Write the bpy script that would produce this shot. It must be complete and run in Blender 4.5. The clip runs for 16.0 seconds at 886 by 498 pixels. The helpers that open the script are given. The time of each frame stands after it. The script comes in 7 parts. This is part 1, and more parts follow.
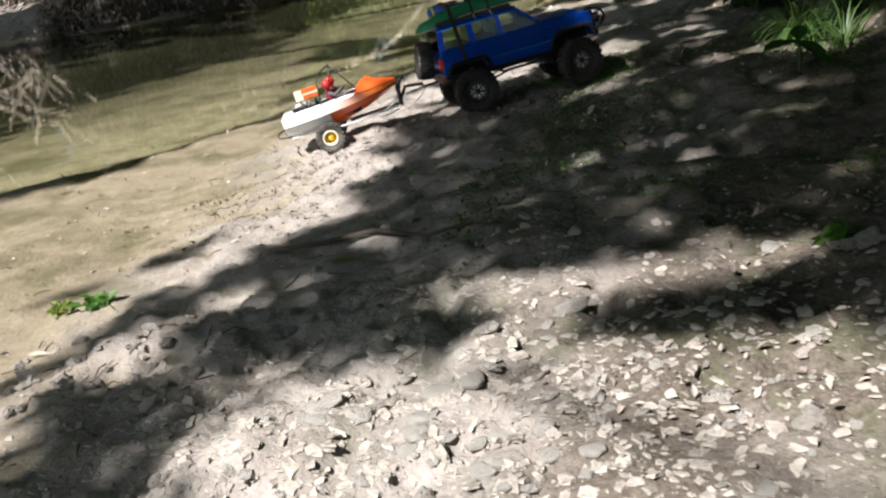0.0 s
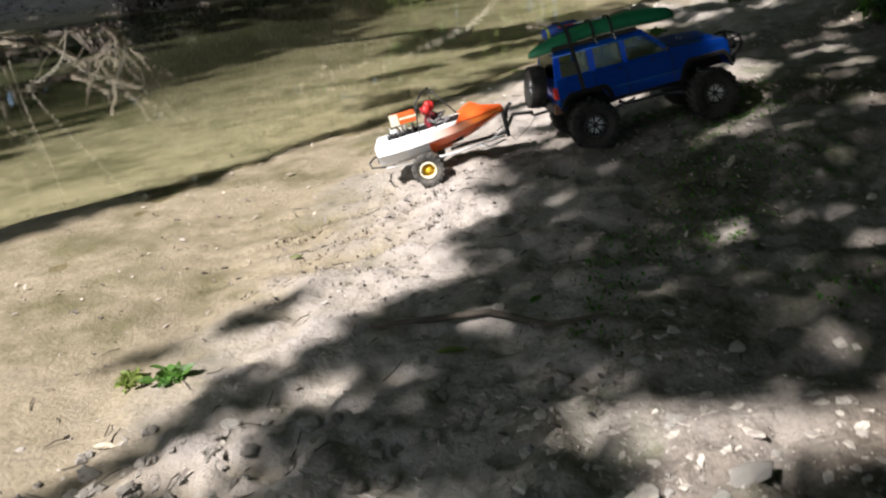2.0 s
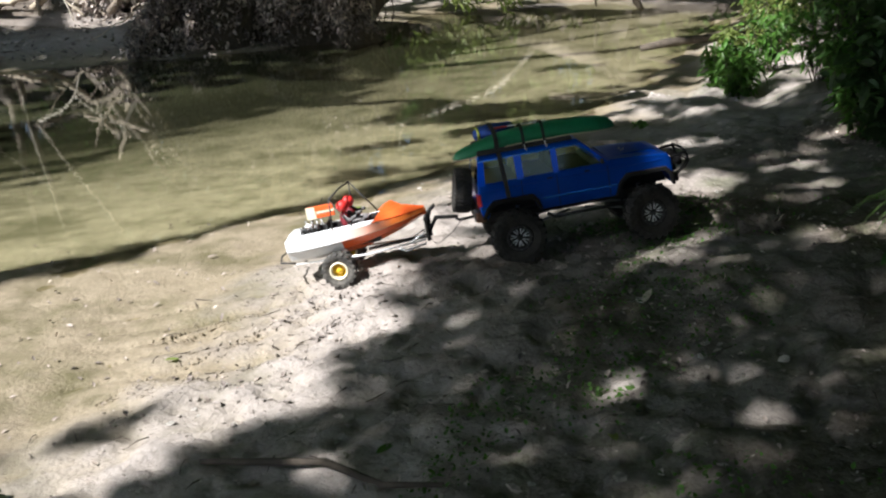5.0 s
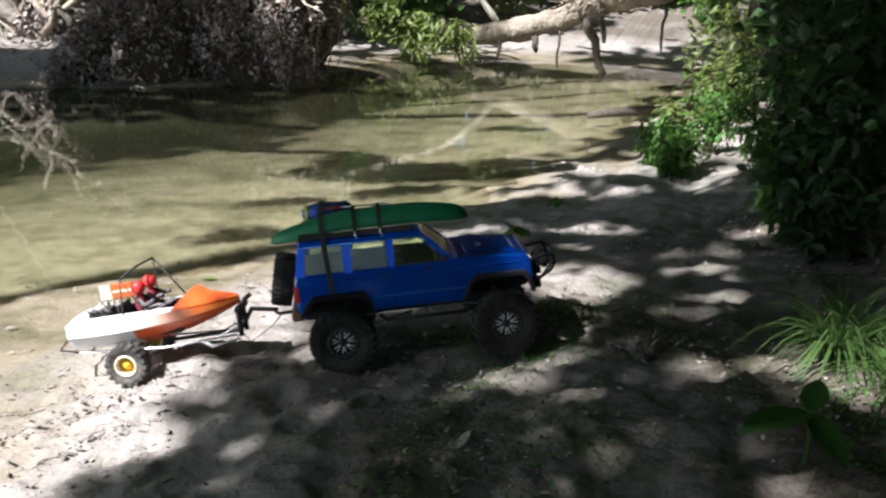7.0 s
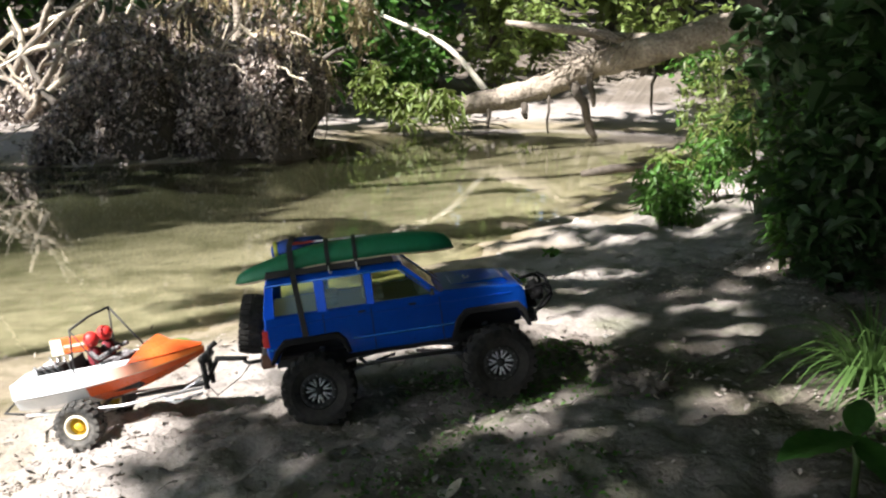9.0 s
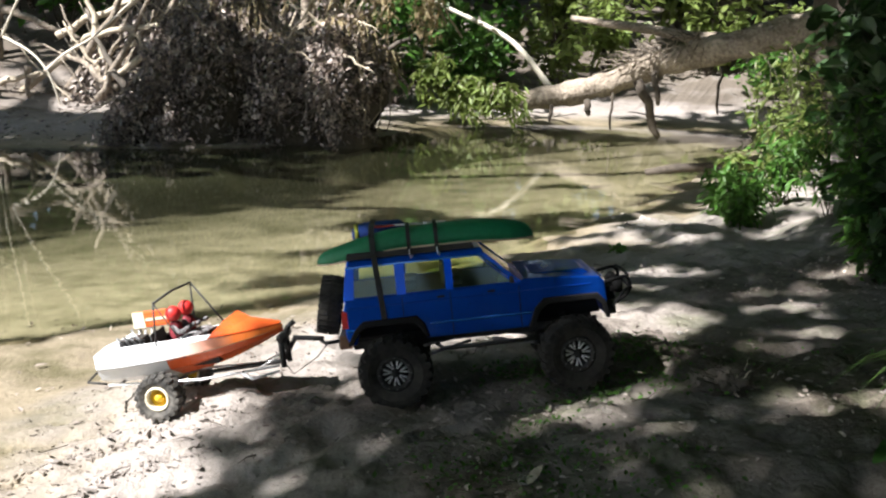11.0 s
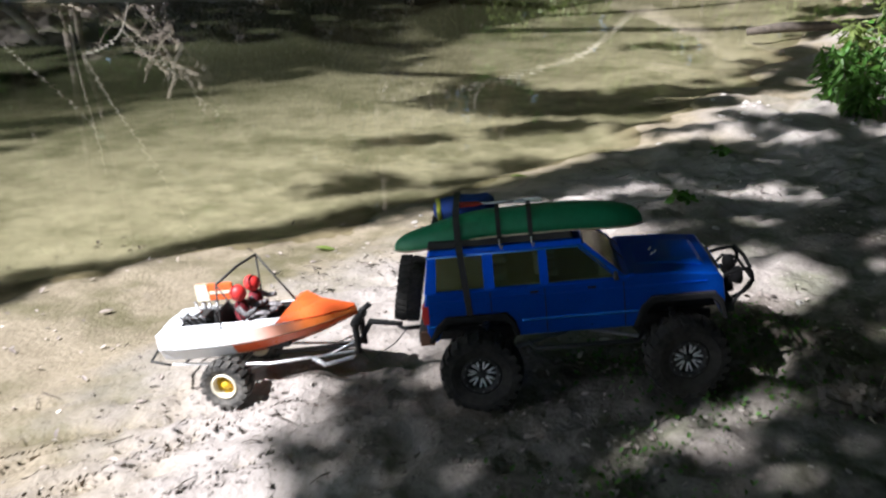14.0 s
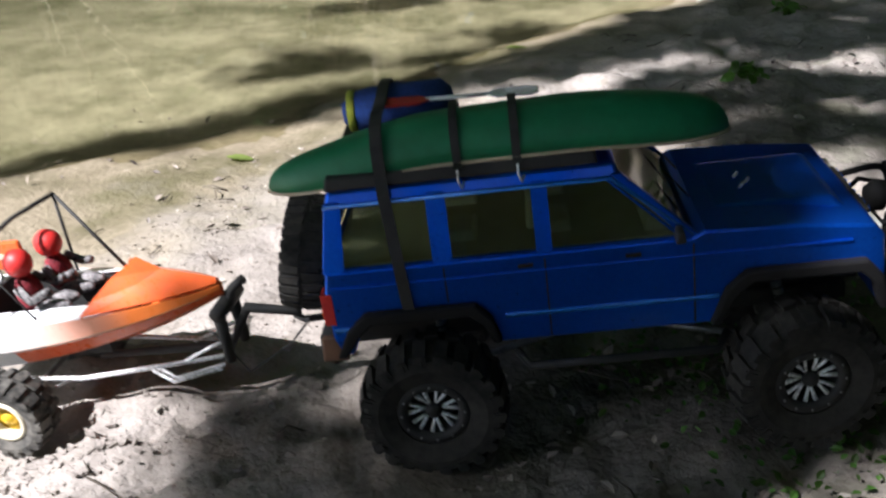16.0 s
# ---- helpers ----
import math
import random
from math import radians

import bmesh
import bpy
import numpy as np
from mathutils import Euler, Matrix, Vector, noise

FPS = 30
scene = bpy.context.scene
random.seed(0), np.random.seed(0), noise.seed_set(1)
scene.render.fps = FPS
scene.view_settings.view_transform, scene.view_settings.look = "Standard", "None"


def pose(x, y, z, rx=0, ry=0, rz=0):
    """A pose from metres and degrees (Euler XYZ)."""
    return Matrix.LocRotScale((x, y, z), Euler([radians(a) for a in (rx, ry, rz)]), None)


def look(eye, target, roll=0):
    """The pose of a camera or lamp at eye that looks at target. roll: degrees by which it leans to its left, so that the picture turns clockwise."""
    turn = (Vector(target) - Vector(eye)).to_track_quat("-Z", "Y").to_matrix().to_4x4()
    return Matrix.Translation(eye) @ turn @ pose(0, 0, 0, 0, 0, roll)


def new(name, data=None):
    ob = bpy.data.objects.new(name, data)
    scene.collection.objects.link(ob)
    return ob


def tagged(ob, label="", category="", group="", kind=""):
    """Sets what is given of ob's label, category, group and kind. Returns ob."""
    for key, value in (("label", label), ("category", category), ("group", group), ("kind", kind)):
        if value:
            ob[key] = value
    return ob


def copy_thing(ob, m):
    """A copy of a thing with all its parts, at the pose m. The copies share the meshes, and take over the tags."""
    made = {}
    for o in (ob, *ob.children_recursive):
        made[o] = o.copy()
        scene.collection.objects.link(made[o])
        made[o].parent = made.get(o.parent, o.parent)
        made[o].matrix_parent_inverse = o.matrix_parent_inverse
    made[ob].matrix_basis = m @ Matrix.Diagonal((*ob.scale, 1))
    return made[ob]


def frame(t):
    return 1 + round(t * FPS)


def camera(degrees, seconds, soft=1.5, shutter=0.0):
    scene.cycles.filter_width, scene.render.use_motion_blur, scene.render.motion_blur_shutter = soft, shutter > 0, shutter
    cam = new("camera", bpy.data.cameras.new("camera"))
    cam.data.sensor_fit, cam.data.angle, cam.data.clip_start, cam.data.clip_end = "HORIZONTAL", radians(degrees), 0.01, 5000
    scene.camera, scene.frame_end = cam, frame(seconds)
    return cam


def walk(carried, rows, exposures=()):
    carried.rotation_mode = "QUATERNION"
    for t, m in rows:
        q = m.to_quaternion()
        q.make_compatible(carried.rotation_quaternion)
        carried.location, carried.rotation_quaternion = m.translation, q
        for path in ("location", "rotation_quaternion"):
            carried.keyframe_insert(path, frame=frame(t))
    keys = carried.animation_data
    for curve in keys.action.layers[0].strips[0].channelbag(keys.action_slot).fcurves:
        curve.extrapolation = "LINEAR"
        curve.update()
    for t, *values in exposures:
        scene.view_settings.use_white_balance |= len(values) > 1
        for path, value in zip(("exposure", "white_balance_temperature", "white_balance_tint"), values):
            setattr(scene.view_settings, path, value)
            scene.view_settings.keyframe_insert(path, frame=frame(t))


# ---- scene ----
cam = camera(49.4, 16.0, soft=2.2, shutter=0.5)
PATH = [
    (0, (0.588, 0.331, 0.728), (0.146, 2.142, 0.003), -6.6),
    (0.5, (0.523, 0.393, 0.762), (0.109, 2.181, -0.031), -5.6),
    (1, (0.461, 0.45, 0.81), (0.087, 2.238, -0.004), -5.9),
    (1.5, (0.426, 0.501, 0.822), (-0.01, 2.282, 0.025), -6.3),
    (2, (0.434, 0.611, 0.827), (-0.134, 2.364, 0.05), -5.6),
    (2.5, (0.46, 0.673, 0.826), (-0.149, 2.426, 0.079), -3.7),
    (3, (0.501, 0.766, 0.839), (-0.131, 2.506, 0.083), -1.5),
    (3.5, (0.549, 0.813, 0.873), (-0.05, 2.589, 0.175), -1.7),
    (6, (0.754, 1.157, 0.85), (0.061, 2.914, 0.194), -1.3),
    (6.5, (0.81, 1.332, 0.832), (0.162, 3.124, 0.225), 1.4),
    (7, (0.803, 1.349, 0.856), (0.19, 3.16, 0.271), 2.7),
    (7.5, (0.817, 1.416, 0.808), (0.344, 3.288, 0.285), 4.4),
    (8, (0.814, 1.503, 0.766), (0.271, 3.378, 0.333), 1.3),
    (10.5, (0.741, 1.468, 0.718), (0.034, 3.288, 0.286), 1.9),
    (11, (0.74, 1.47, 0.716), (0.014, 3.282, 0.283), 2.0),
    (11.5, (0.719, 1.445, 0.727), (-0.091, 3.216, 0.275), 1.7),
    (12, (0.691, 1.439, 0.719), (-0.244, 3.145, 0.257), 1.0),
    (12.5, (0.684, 1.439, 0.712), (-0.285, 3.126, 0.247), 1.0),
    (13, (0.661, 1.499, 0.727), (-0.288, 3.19, 0.236), 0.1),
    (13.5, (0.645, 1.55, 0.842), (-0.197, 3.221, 0.138), 0.9),
    (14, (0.607, 1.695, 0.902), (-0.201, 3.344, 0.11), 1.4),
    (14.5, (0.564, 1.915, 0.871), (-0.29, 3.517, 0.031), 1.5),
    (15, (0.509, 2.086, 0.835), (-0.337, 3.66, -0.063), 1.3),
    (15.5, (0.433, 2.215, 0.766), (-0.38, 3.742, -0.237), -0.7),
    (16, (0.406, 2.278, 0.691), (-0.369, 3.814, -0.329), -0.2),
]
walk(cam, [(t, look(eye, target, roll)) for t, eye, target, roll in PATH],
     [(0, 0.94, 6450, 11), (1, 0.88, 6550, 12), (2, 0.94, 6500, 12), (3.5, 1.06, 6650, 12), (6, 1.04, 6050, 9), (7, 1.22, 6050, 11), (8, 1.60, 6200, 11), (10.5, 1.46, 6500, 11), (11.5, 1.30, 6150, 10),
      (12.5, 1.24, 6080, 12), (14.5, 1.16, 5950, 13), (16, 1.16, 6100, 13)])

# ---------------------------------------------------------------- light
SUN_ELEV, SUN_ROT = radians(48), radians(217)
TO_SUN = Vector((math.sin(SUN_ROT) * math.cos(SUN_ELEV), math.cos(SUN_ROT) * math.cos(SUN_ELEV), math.sin(SUN_ELEV)))
world = bpy.data.worlds.new("world")
scene.world = world
world.use_nodes = True
wn, wl = world.node_tree.nodes, world.node_tree.links
sky = wn.new("ShaderNodeTexSky")
sky.sky_type, sky.sun_disc, sky.sun_elevation, sky.sun_rotation = "NISHITA", False, SUN_ELEV, SUN_ROT
wl.new(sky.outputs["Color"], wn["Background"].inputs["Color"])
wn["Background"].inputs["Strength"].default_value = 0.076
sun = new("sun", bpy.data.lights.new("sun", "SUN"))
sun.data.energy, sun.data.angle, sun.data.color = 6.0, radians(0.9), (1.0, 0.975, 0.945)
sun.matrix_world = look((0, 0, 20), Vector((0, 0, 20)) - TO_SUN)


# ---------------------------------------------------------------- materials
def material(name, base, second=None, rough=0.6, metal=0.0, scale=8.0, fine=60.0, mixing=0.5, bump=0.0, bump_scale=None,
             coat=0.0, alpha=1.0, trans=0.0, per_piece=0.0, sheen=0.0, sub=0.0, rough_var=0.12):
    """Principled surface whose colour wanders between two tones at two scales, with relief."""
    m = bpy.data.materials.new(name)
    m.use_nodes = True
    n, l = m.node_tree.nodes, m.node_tree.links
    p = n["Principled BSDF"]
    second = second or tuple(c * 0.7 for c in base)
    co = n.new("ShaderNodeTexCoord")
    big, small = n.new("ShaderNodeTexNoise"), n.new("ShaderNodeTexNoise")
    for t, s, d in ((big, scale, 5), (small, fine, 4)):
        t.inputs["Scale"].default_value, t.inputs["Detail"].default_value = s, d
        l.new(co.outputs["Object"], t.inputs["Vector"])
    add = n.new("ShaderNodeMath")
    add.operation = "ADD"
    l.new(big.outputs["Fac"], add.inputs[0])
    l.new(small.outputs["Fac"], add.inputs[1])
    ramp = n.new("ShaderNodeMapRange")
    ramp.inputs["From Min"].default_value, ramp.inputs["From Max"].default_value = 0.75, 1.25
    l.new(add.outputs[0], ramp.inputs["Value"])
    mix = n.new("ShaderNodeMix")
    mix.data_type = "RGBA"
    mix.inputs["A"].default_value, mix.inputs["B"].default_value = (*base, 1), (*second, 1)
    l.new(ramp.outputs["Result"], mix.inputs["Factor"])
    colour = mix.outputs["Result"]
    if per_piece:
        info, hsv = n.new("ShaderNodeNewGeometry"), n.new("ShaderNodeHueSaturation")
        vr = n.new("ShaderNodeMapRange")
        vr.inputs["To Min"].default_value, vr.inputs["To Max"].default_value = 1 - per_piece, 1 + per_piece
        l.new(info.outputs["Random Per Island"], vr.inputs["Value"])
        l.new(vr.outputs["Result"], hsv.inputs["Value"])
        hr = n.new("ShaderNodeMapRange")
        hr.inputs["To Min"].default_value, hr.inputs["To Max"].default_value = 0.49, 0.51
        l.new(info.outputs["Random Per Island"], hr.inputs["Value"])
        l.new(hr.outputs["Result"], hsv.inputs["Hue"])
        l.new(colour, hsv.inputs["Color"])
        colour = hsv.outputs["Color"]
    l.new(colour, p.inputs["Base Color"])
    rr = n.new("ShaderNodeMapRange")
    rr.inputs["To Min"].default_value, rr.inputs["To Max"].default_value = max(0.02, rough - rough_var), min(1, rough + rough_var)
    l.new(small.outputs["Fac"], rr.inputs["Value"])
    l.new(rr.outputs["Result"], p.inputs["Roughness"])
    p.inputs["Metallic"].default_value, p.inputs["Coat Weight"].default_value = metal, coat
    p.inputs["Coat Roughness"].default_value = 0.08
    p.inputs["Transmission Weight"].default_value = trans
    if sub:
        # thin leaf: part of the light goes through
        tl, ms = n.new("ShaderNodeBsdfTranslucent"), n.new("ShaderNodeMixShader")
        l.new(colour, tl.inputs["Color"])
        ms.inputs["Fac"].default_value = sub
        l.new(p.outputs["BSDF"], ms.inputs[1])
        l.new(tl.outputs["BSDF"], ms.inputs[2])
        l.new(ms.outputs["Shader"], n["Material Output"].inputs["Surface"])
    if bump:
        b = n.new("ShaderNodeBump")
        b.inputs["Strength"].default_value, b.inputs["Distance"].default_value = 1.0, bump
        t = small
        if bump_scale:
            t = n.new("ShaderNodeTexNoise")
            t.inputs["Scale"].default_value, t.inputs["Detail"].default_value = bump_scale, 6
            l.new(co.outputs["Object"], t.inputs["Vector"])
        l.new(t.outputs["Fac"], b.inputs["Height"])
        l.new(b.outputs["Normal"], p.inputs["Normal"])
    return m


def sand_material():
    """Silty creek sand: pale when dry, darker and smoother where wet, olive under water."""
    m = bpy.data.materials.new("creek_sand")
    m.use_nodes = True
    n, l = m.node_tree.nodes, m.node_tree.links
    p = n["Principled BSDF"]
    geo, sep = n.new("ShaderNodeNewGeometry"), n.new("ShaderNodeSeparateXYZ")
    l.new(geo.outputs["Position"], sep.inputs[0])

    def noise_tex(scale, detail=6, rough=0.55, distort=0.0):
        t = n.new("ShaderNodeTexNoise")
        t.inputs["Scale"].default_value, t.inputs["Detail"].default_value = scale, detail
        t.inputs["Roughness"].default_value, t.inputs["Distortion"].default_value = rough, distort
        l.new(geo.outputs["Position"], t.inputs["Vector"])
        return t.outputs["Fac"]

    def mapped(sock, a, b, c=0.0, d=1.0):
        r = n.new("ShaderNodeMapRange")
        r.inputs["From Min"].default_value, r.inputs["From Max"].default_value = a, b
        r.inputs["To Min"].default_value, r.inputs["To Max"].default_value = c, d
        l.new(sock, r.inputs["Value"])
        return r.outputs["Result"]

    def mixed(fac, a, b):
        x = n.new("ShaderNodeMix")
        x.data_type = "RGBA"
        l.new(fac, x.inputs["Factor"])
        for s, v in (("A", a), ("B", b)):
            if isinstance(v, tuple):
                x.inputs[s].default_value = (*v, 1)
            else:
                l.new(v, x.inputs[s])
        return x.outputs["Result"]

    def math_node(op, a, b):
        x = n.new("ShaderNodeMath")
        x.operation = op
        for i, v in enumerate((a, b)):
            if isinstance(v, (int, float)):
                x.inputs[i].default_value = v
            else:
                l.new(v, x.inputs[i])
        return x.outputs[0]

    broad, mid, grain, grit = noise_tex(2.2, 5), noise_tex(14, 6), noise_tex(110, 5, 0.65), noise_tex(420, 3, 0.7)
    dry = mixed(mapped(mid, 0.35, 0.68), (0.352, 0.314, 0.287), (0.268, 0.236, 0.212))
    dry = mixed(mapped(grain, 0.50, 0.82), dry, (0.235, 0.205, 0.176))
    dry = mixed(mapped(grit, 0.58, 0.75), dry, (0.50, 0.45, 0.40))
    dry = mixed(mapped(noise_tex(24, 4, 0.6), 0.63, 0.72), dry, (0.25, 0.215, 0.178))
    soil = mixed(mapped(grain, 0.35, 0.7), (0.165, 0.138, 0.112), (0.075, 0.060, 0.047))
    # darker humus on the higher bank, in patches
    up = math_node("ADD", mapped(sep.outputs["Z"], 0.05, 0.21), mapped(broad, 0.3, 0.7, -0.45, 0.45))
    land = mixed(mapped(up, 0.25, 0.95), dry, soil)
    # thin moss and algae on the damp shaded bank
    green = math_node("MULTIPLY", mapped(noise_tex(6.5, 5, 0.65, 0.4), 0.50, 0.62), mapped(sep.outputs["X"], 0.0, 0.35))
    land = mixed(math_node("MULTIPLY", green, 0.45), land, mixed(mapped(grain, 0.35, 0.7), (0.085, 0.11, 0.04), (0.05, 0.06, 0.028)))
    # wet margin and bed
    edge = math_node("ADD", sep.outputs["Z"], mapped(mid, 0.3, 0.7, -0.012, 0.012))
    wetness = mapped(edge, 0.062, 0.016)
    silt = mixed(mapped(mid, 0.3, 0.7), (0.31, 0.260, 0.188), (0.215, 0.177, 0.122))
    silt = mixed(mapped(grain, 0.45, 0.75), silt, (0.165, 0.133, 0.088))
    silt = mixed(mapped(noise_tex(3.0, 7, 0.7, 0.0), 0.47, 0.62), silt, (0.125, 0.110, 0.062))
    # paler washed sand on the bed of the shallows
    bedtone = mixed(mapped(mid, 0.3, 0.7), (0.41, 0.372, 0.272), (0.295, 0.263, 0.188))
    bedtone = mixed(mapped(noise_tex(2.6, 8, 0.72, 0.0), 0.45, 0.62), bedtone, (0.165, 0.155, 0.098))
    silt = mixed(mapped(sep.outputs["Z"], -0.004, -0.035), silt, bedtone)
    colour = mixed(wetness, land, silt)
    deep = mapped(sep.outputs["Z"], -0.08, -0.42)
    colour = mixed(deep, colour, (0.055, 0.06, 0.022))
    l.new(colour, p.inputs["Base Color"])
    l.new(mapped(wetness, 0, 1, 0.95, 0.5), p.inputs["Roughness"])
    p.inputs["Specular IOR Level"].default_value = 0.25
    b1, b2 = n.new("ShaderNodeBump"), n.new("ShaderNodeBump")
    b1.inputs["Distance"].default_value, b2.inputs["Distance"].default_value = 0.004, 0.011
    b1.inputs["Strength"].default_value = 0.9
    l.new(mapped(wetness, 0, 1, 0.9, 0.25), b2.inputs["Strength"])
    l.new(grain, b1.inputs["Height"])
    l.new(noise_tex(30, 4, 0.55), b2.inputs["Height"])
    l.new(b1.outputs["Normal"], b2.inputs["Normal"])
    l.new(b2.outputs["Normal"], p.inputs["Normal"])
    return m


def water_material():
    """Slow, silty creek water: the bed shows through, the surface mirrors at low angles."""
    m = bpy.data.materials.new("creek_water")
    m.use_nodes = True
    n, l = m.node_tree.nodes, m.node_tree.links
    n.remove(n["Principled BSDF"])
    geo = n.new("ShaderNodeNewGeometry")
    clear, silt, gloss = n.new("ShaderNodeBsdfTransparent"), n.new("ShaderNodeBsdfDiffuse"), n.new("ShaderNodeBsdfGlossy")
    clear.inputs["Color"].default_value = (0.88, 0.88, 0.80, 1)
    silt.inputs["Color"].default_value = (0.038, 0.041, 0.021, 1)
    gloss.inputs["Roughness"].default_value = 0.015
    ripple, scalev = n.new("ShaderNodeTexNoise"), n.new("ShaderNodeVectorMath")
    scalev.operation = "MULTIPLY"
    scalev.inputs[1].default_value = (4.5, 16.0, 1)
    l.new(geo.outputs["Position"], scalev.inputs[0])
    l.new(scalev.outputs[0], ripple.inputs["Vector"])
    ripple.inputs["Scale"].default_value, ripple.inputs["Detail"].default_value = 1.6, 0.6
    bump = n.new("ShaderNodeBump")
    bump.inputs["Strength"].default_value, bump.inputs["Distance"].default_value = 0.012, 0.02
    l.new(ripple.outputs["Fac"], bump.inputs["Height"])
    fres = n.new("ShaderNodeFresnel")
    fres.inputs["IOR"].default_value = 1.33
    l.new(bump.outputs["Normal"], fres.inputs["Normal"])
    l.new(bump.outputs["Normal"], gloss.inputs["Normal"])
    body, top = n.new("ShaderNodeMixShader"), n.new("ShaderNodeMixShader")
    depth, murk = n.new("ShaderNodeAttribute"), n.new("ShaderNodeMapRange")
    depth.attribute_name = "depth"
    murk.inputs["From Max"].default_value, murk.inputs["To Max"].default_value = 0.50, 0.88
    l.new(depth.outputs["Fac"], murk.inputs["Value"])
    l.new(murk.outputs["Result"], body.inputs["Fac"])
    l.new(clear.outputs[0], body.inputs[1])
    l.new(silt.outputs[0], body.inputs[2])
    l.new(fres.outputs[0], top.inputs["Fac"])
    l.new(body.outputs[0], top.inputs[1])
    l.new(gloss.outputs[0], top.inputs[2])
    l.new(top.outputs[0], n["Material Output"].inputs["Surface"])
    return m


def glass_material(name, tint, clearness):
    m = bpy.data.materials.new(name)
    m.use_nodes = True
    n, l = m.node_tree.nodes, m.node_tree.links
    n.remove(n["Principled BSDF"])
    a, b, f, x = n.new("ShaderNodeBsdfTransparent"), n.new("ShaderNodeBsdfGlossy"), n.new("ShaderNodeFresnel"), n.new("ShaderNodeMixShader")
    a.inputs["Color"].default_value = (*[c * clearness for c in tint], 1)
    b.inputs["Roughness"].default_value = 0.05
    f.inputs["IOR"].default_value = 1.5
    l.new(f.outputs[0], x.inputs["Fac"])
    l.new(a.outputs[0], x.inputs[1])
    l.new(b.outputs[0], x.inputs[2])
    l.new(x.outputs[0], n["Material Output"].inputs["Surface"])
    return m


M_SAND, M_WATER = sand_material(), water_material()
M_BLUE = material("blue_metallic_paint", (0.007, 0.098, 0.66), (0.010, 0.125, 0.74), rough=0.30, metal=0.80, scale=20, fine=300, coat=0.55, rough_var=0.06)
M_TRIM = material("bright_blue_trim", (0.025, 0.22, 0.78), (0.02, 0.18, 0.66), rough=0.25, metal=0.45, coat=0.8, fine=200, rough_var=0.05)
M_BLUE.node_tree.nodes["Principled BSDF"].inputs["Specular Tint"].default_value = (0.02, 0.16, 0.85, 1)
M_RUBBER = material("dusty_rubber", (0.018, 0.0175, 0.017), (0.048, 0.045, 0.040), rough=0.85, scale=25, fine=120, bump=0.0008)
M_BLACK = material("black_plastic", (0.012, 0.012, 0.013), (0.03, 0.029, 0.027), rough=0.68, scale=30, fine=200, bump=0.0003)
M_FLARE = material("matt_black_flare", (0.009, 0.009, 0.0095), (0.016, 0.015, 0.015), rough=0.8)
M_DARK = material("tan_interior", (0.56, 0.52, 0.43), (0.44, 0.41, 0.33), rough=0.8)
for m in (M_FLARE, M_RUBBER):
    m.node_tree.nodes["Principled BSDF"].inputs["Specular IOR Level"].default_value = 0.2
M_DUSTY = material("mud_dusted_rubber", (0.028, 0.027, 0.025), (0.13, 0.12, 0.105), rough=0.9, scale=40, fine=160, bump=0.0008)
M_CHROME = material("satin_chrome", (0.90, 0.91, 0.92), (0.82, 0.83, 0.85), rough=0.28, metal=0.35, scale=40, fine=300, rough_var=0.08)
M_STEEL = material("brushed_steel", (0.40, 0.40, 0.41), (0.25, 0.245, 0.24), rough=0.45, metal=0.9, scale=60, fine=400)
M_WHITE = material("white_gelcoat", (0.80, 0.81, 0.82), (0.70, 0.71, 0.71), rough=0.3, scale=20, fine=160, coat=0.4)
M_ORANGE = material("orange_gelcoat", (0.78, 0.13, 0.025), (0.68, 0.10, 0.02), rough=0.3, scale=20, fine=160, coat=0.4)


def fading_paint(name, x0, x1):
    """White gelcoat turning orange along the boat; the soft fade paints in sun sheen."""
    m = material(name, (0.80, 0.81, 0.82), (0.72, 0.73, 0.73), rough=0.3, scale=20, fine=160, coat=0.4)
    n, l = m.node_tree.nodes, m.node_tree.links
    p = n["Principled BSDF"]
    source = p.inputs["Base Color"].links[0].from_socket
    co, sep, ramp, mix = n.new("ShaderNodeTexCoord"), n.new("ShaderNodeSeparateXYZ"), n.new("ShaderNodeMapRange"), n.new("ShaderNodeMix")
    ramp.inputs["From Min"].default_value, ramp.inputs["From Max"].default_value = x0, x1
    mix.data_type = "RGBA"
    mix.inputs["B"].default_value = (0.80, 0.20, 0.04, 1)
    l.new(co.outputs["Object"], sep.inputs[0])
    l.new(sep.outputs["X"], ramp.inputs["Value"])
    l.new(ramp.outputs["Result"], mix.inputs["Factor"])
    l.new(source, mix.inputs["A"])
    l.new(mix.outputs["Result"], p.inputs["Base Color"])
    return m


M_FADE = fading_paint("white_orange_gelcoat_sheen", -0.015, 0.135)
M_RED = material("red_plastic", (0.62, 0.030, 0.026), (0.50, 0.02, 0.018), rough=0.5, scale=30, fine=200, coat=0.1)
M_CREAM = material("cream_plastic", (0.72, 0.66, 0.50), (0.60, 0.54, 0.40), rough=0.5)
M_YELLOW = material("yellow_plastic", (0.72, 0.46, 0.02), (0.58, 0.36, 0.015), rough=0.45)
M_GREEN = material("green_canoe_paint", (0.012, 0.20, 0.085), (0.010, 0.155, 0.065), rough=0.5, scale=12, fine=90, bump=0.0006)
M_BEIGE = material("pale_wood_trim", (0.55, 0.47, 0.34), (0.42, 0.35, 0.24), rough=0.6)
M_BAG = material("blue_fabric", (0.015, 0.06, 0.28), (0.012, 0.035, 0.16), rough=0.9, scale=30, fine=400, bump=0.0012)
M_BAGY = material("yellow_green_fabric", (0.35, 0.38, 0.04), (0.22, 0.26, 0.03), rough=0.9, scale=30, fine=400, bump=0.001)
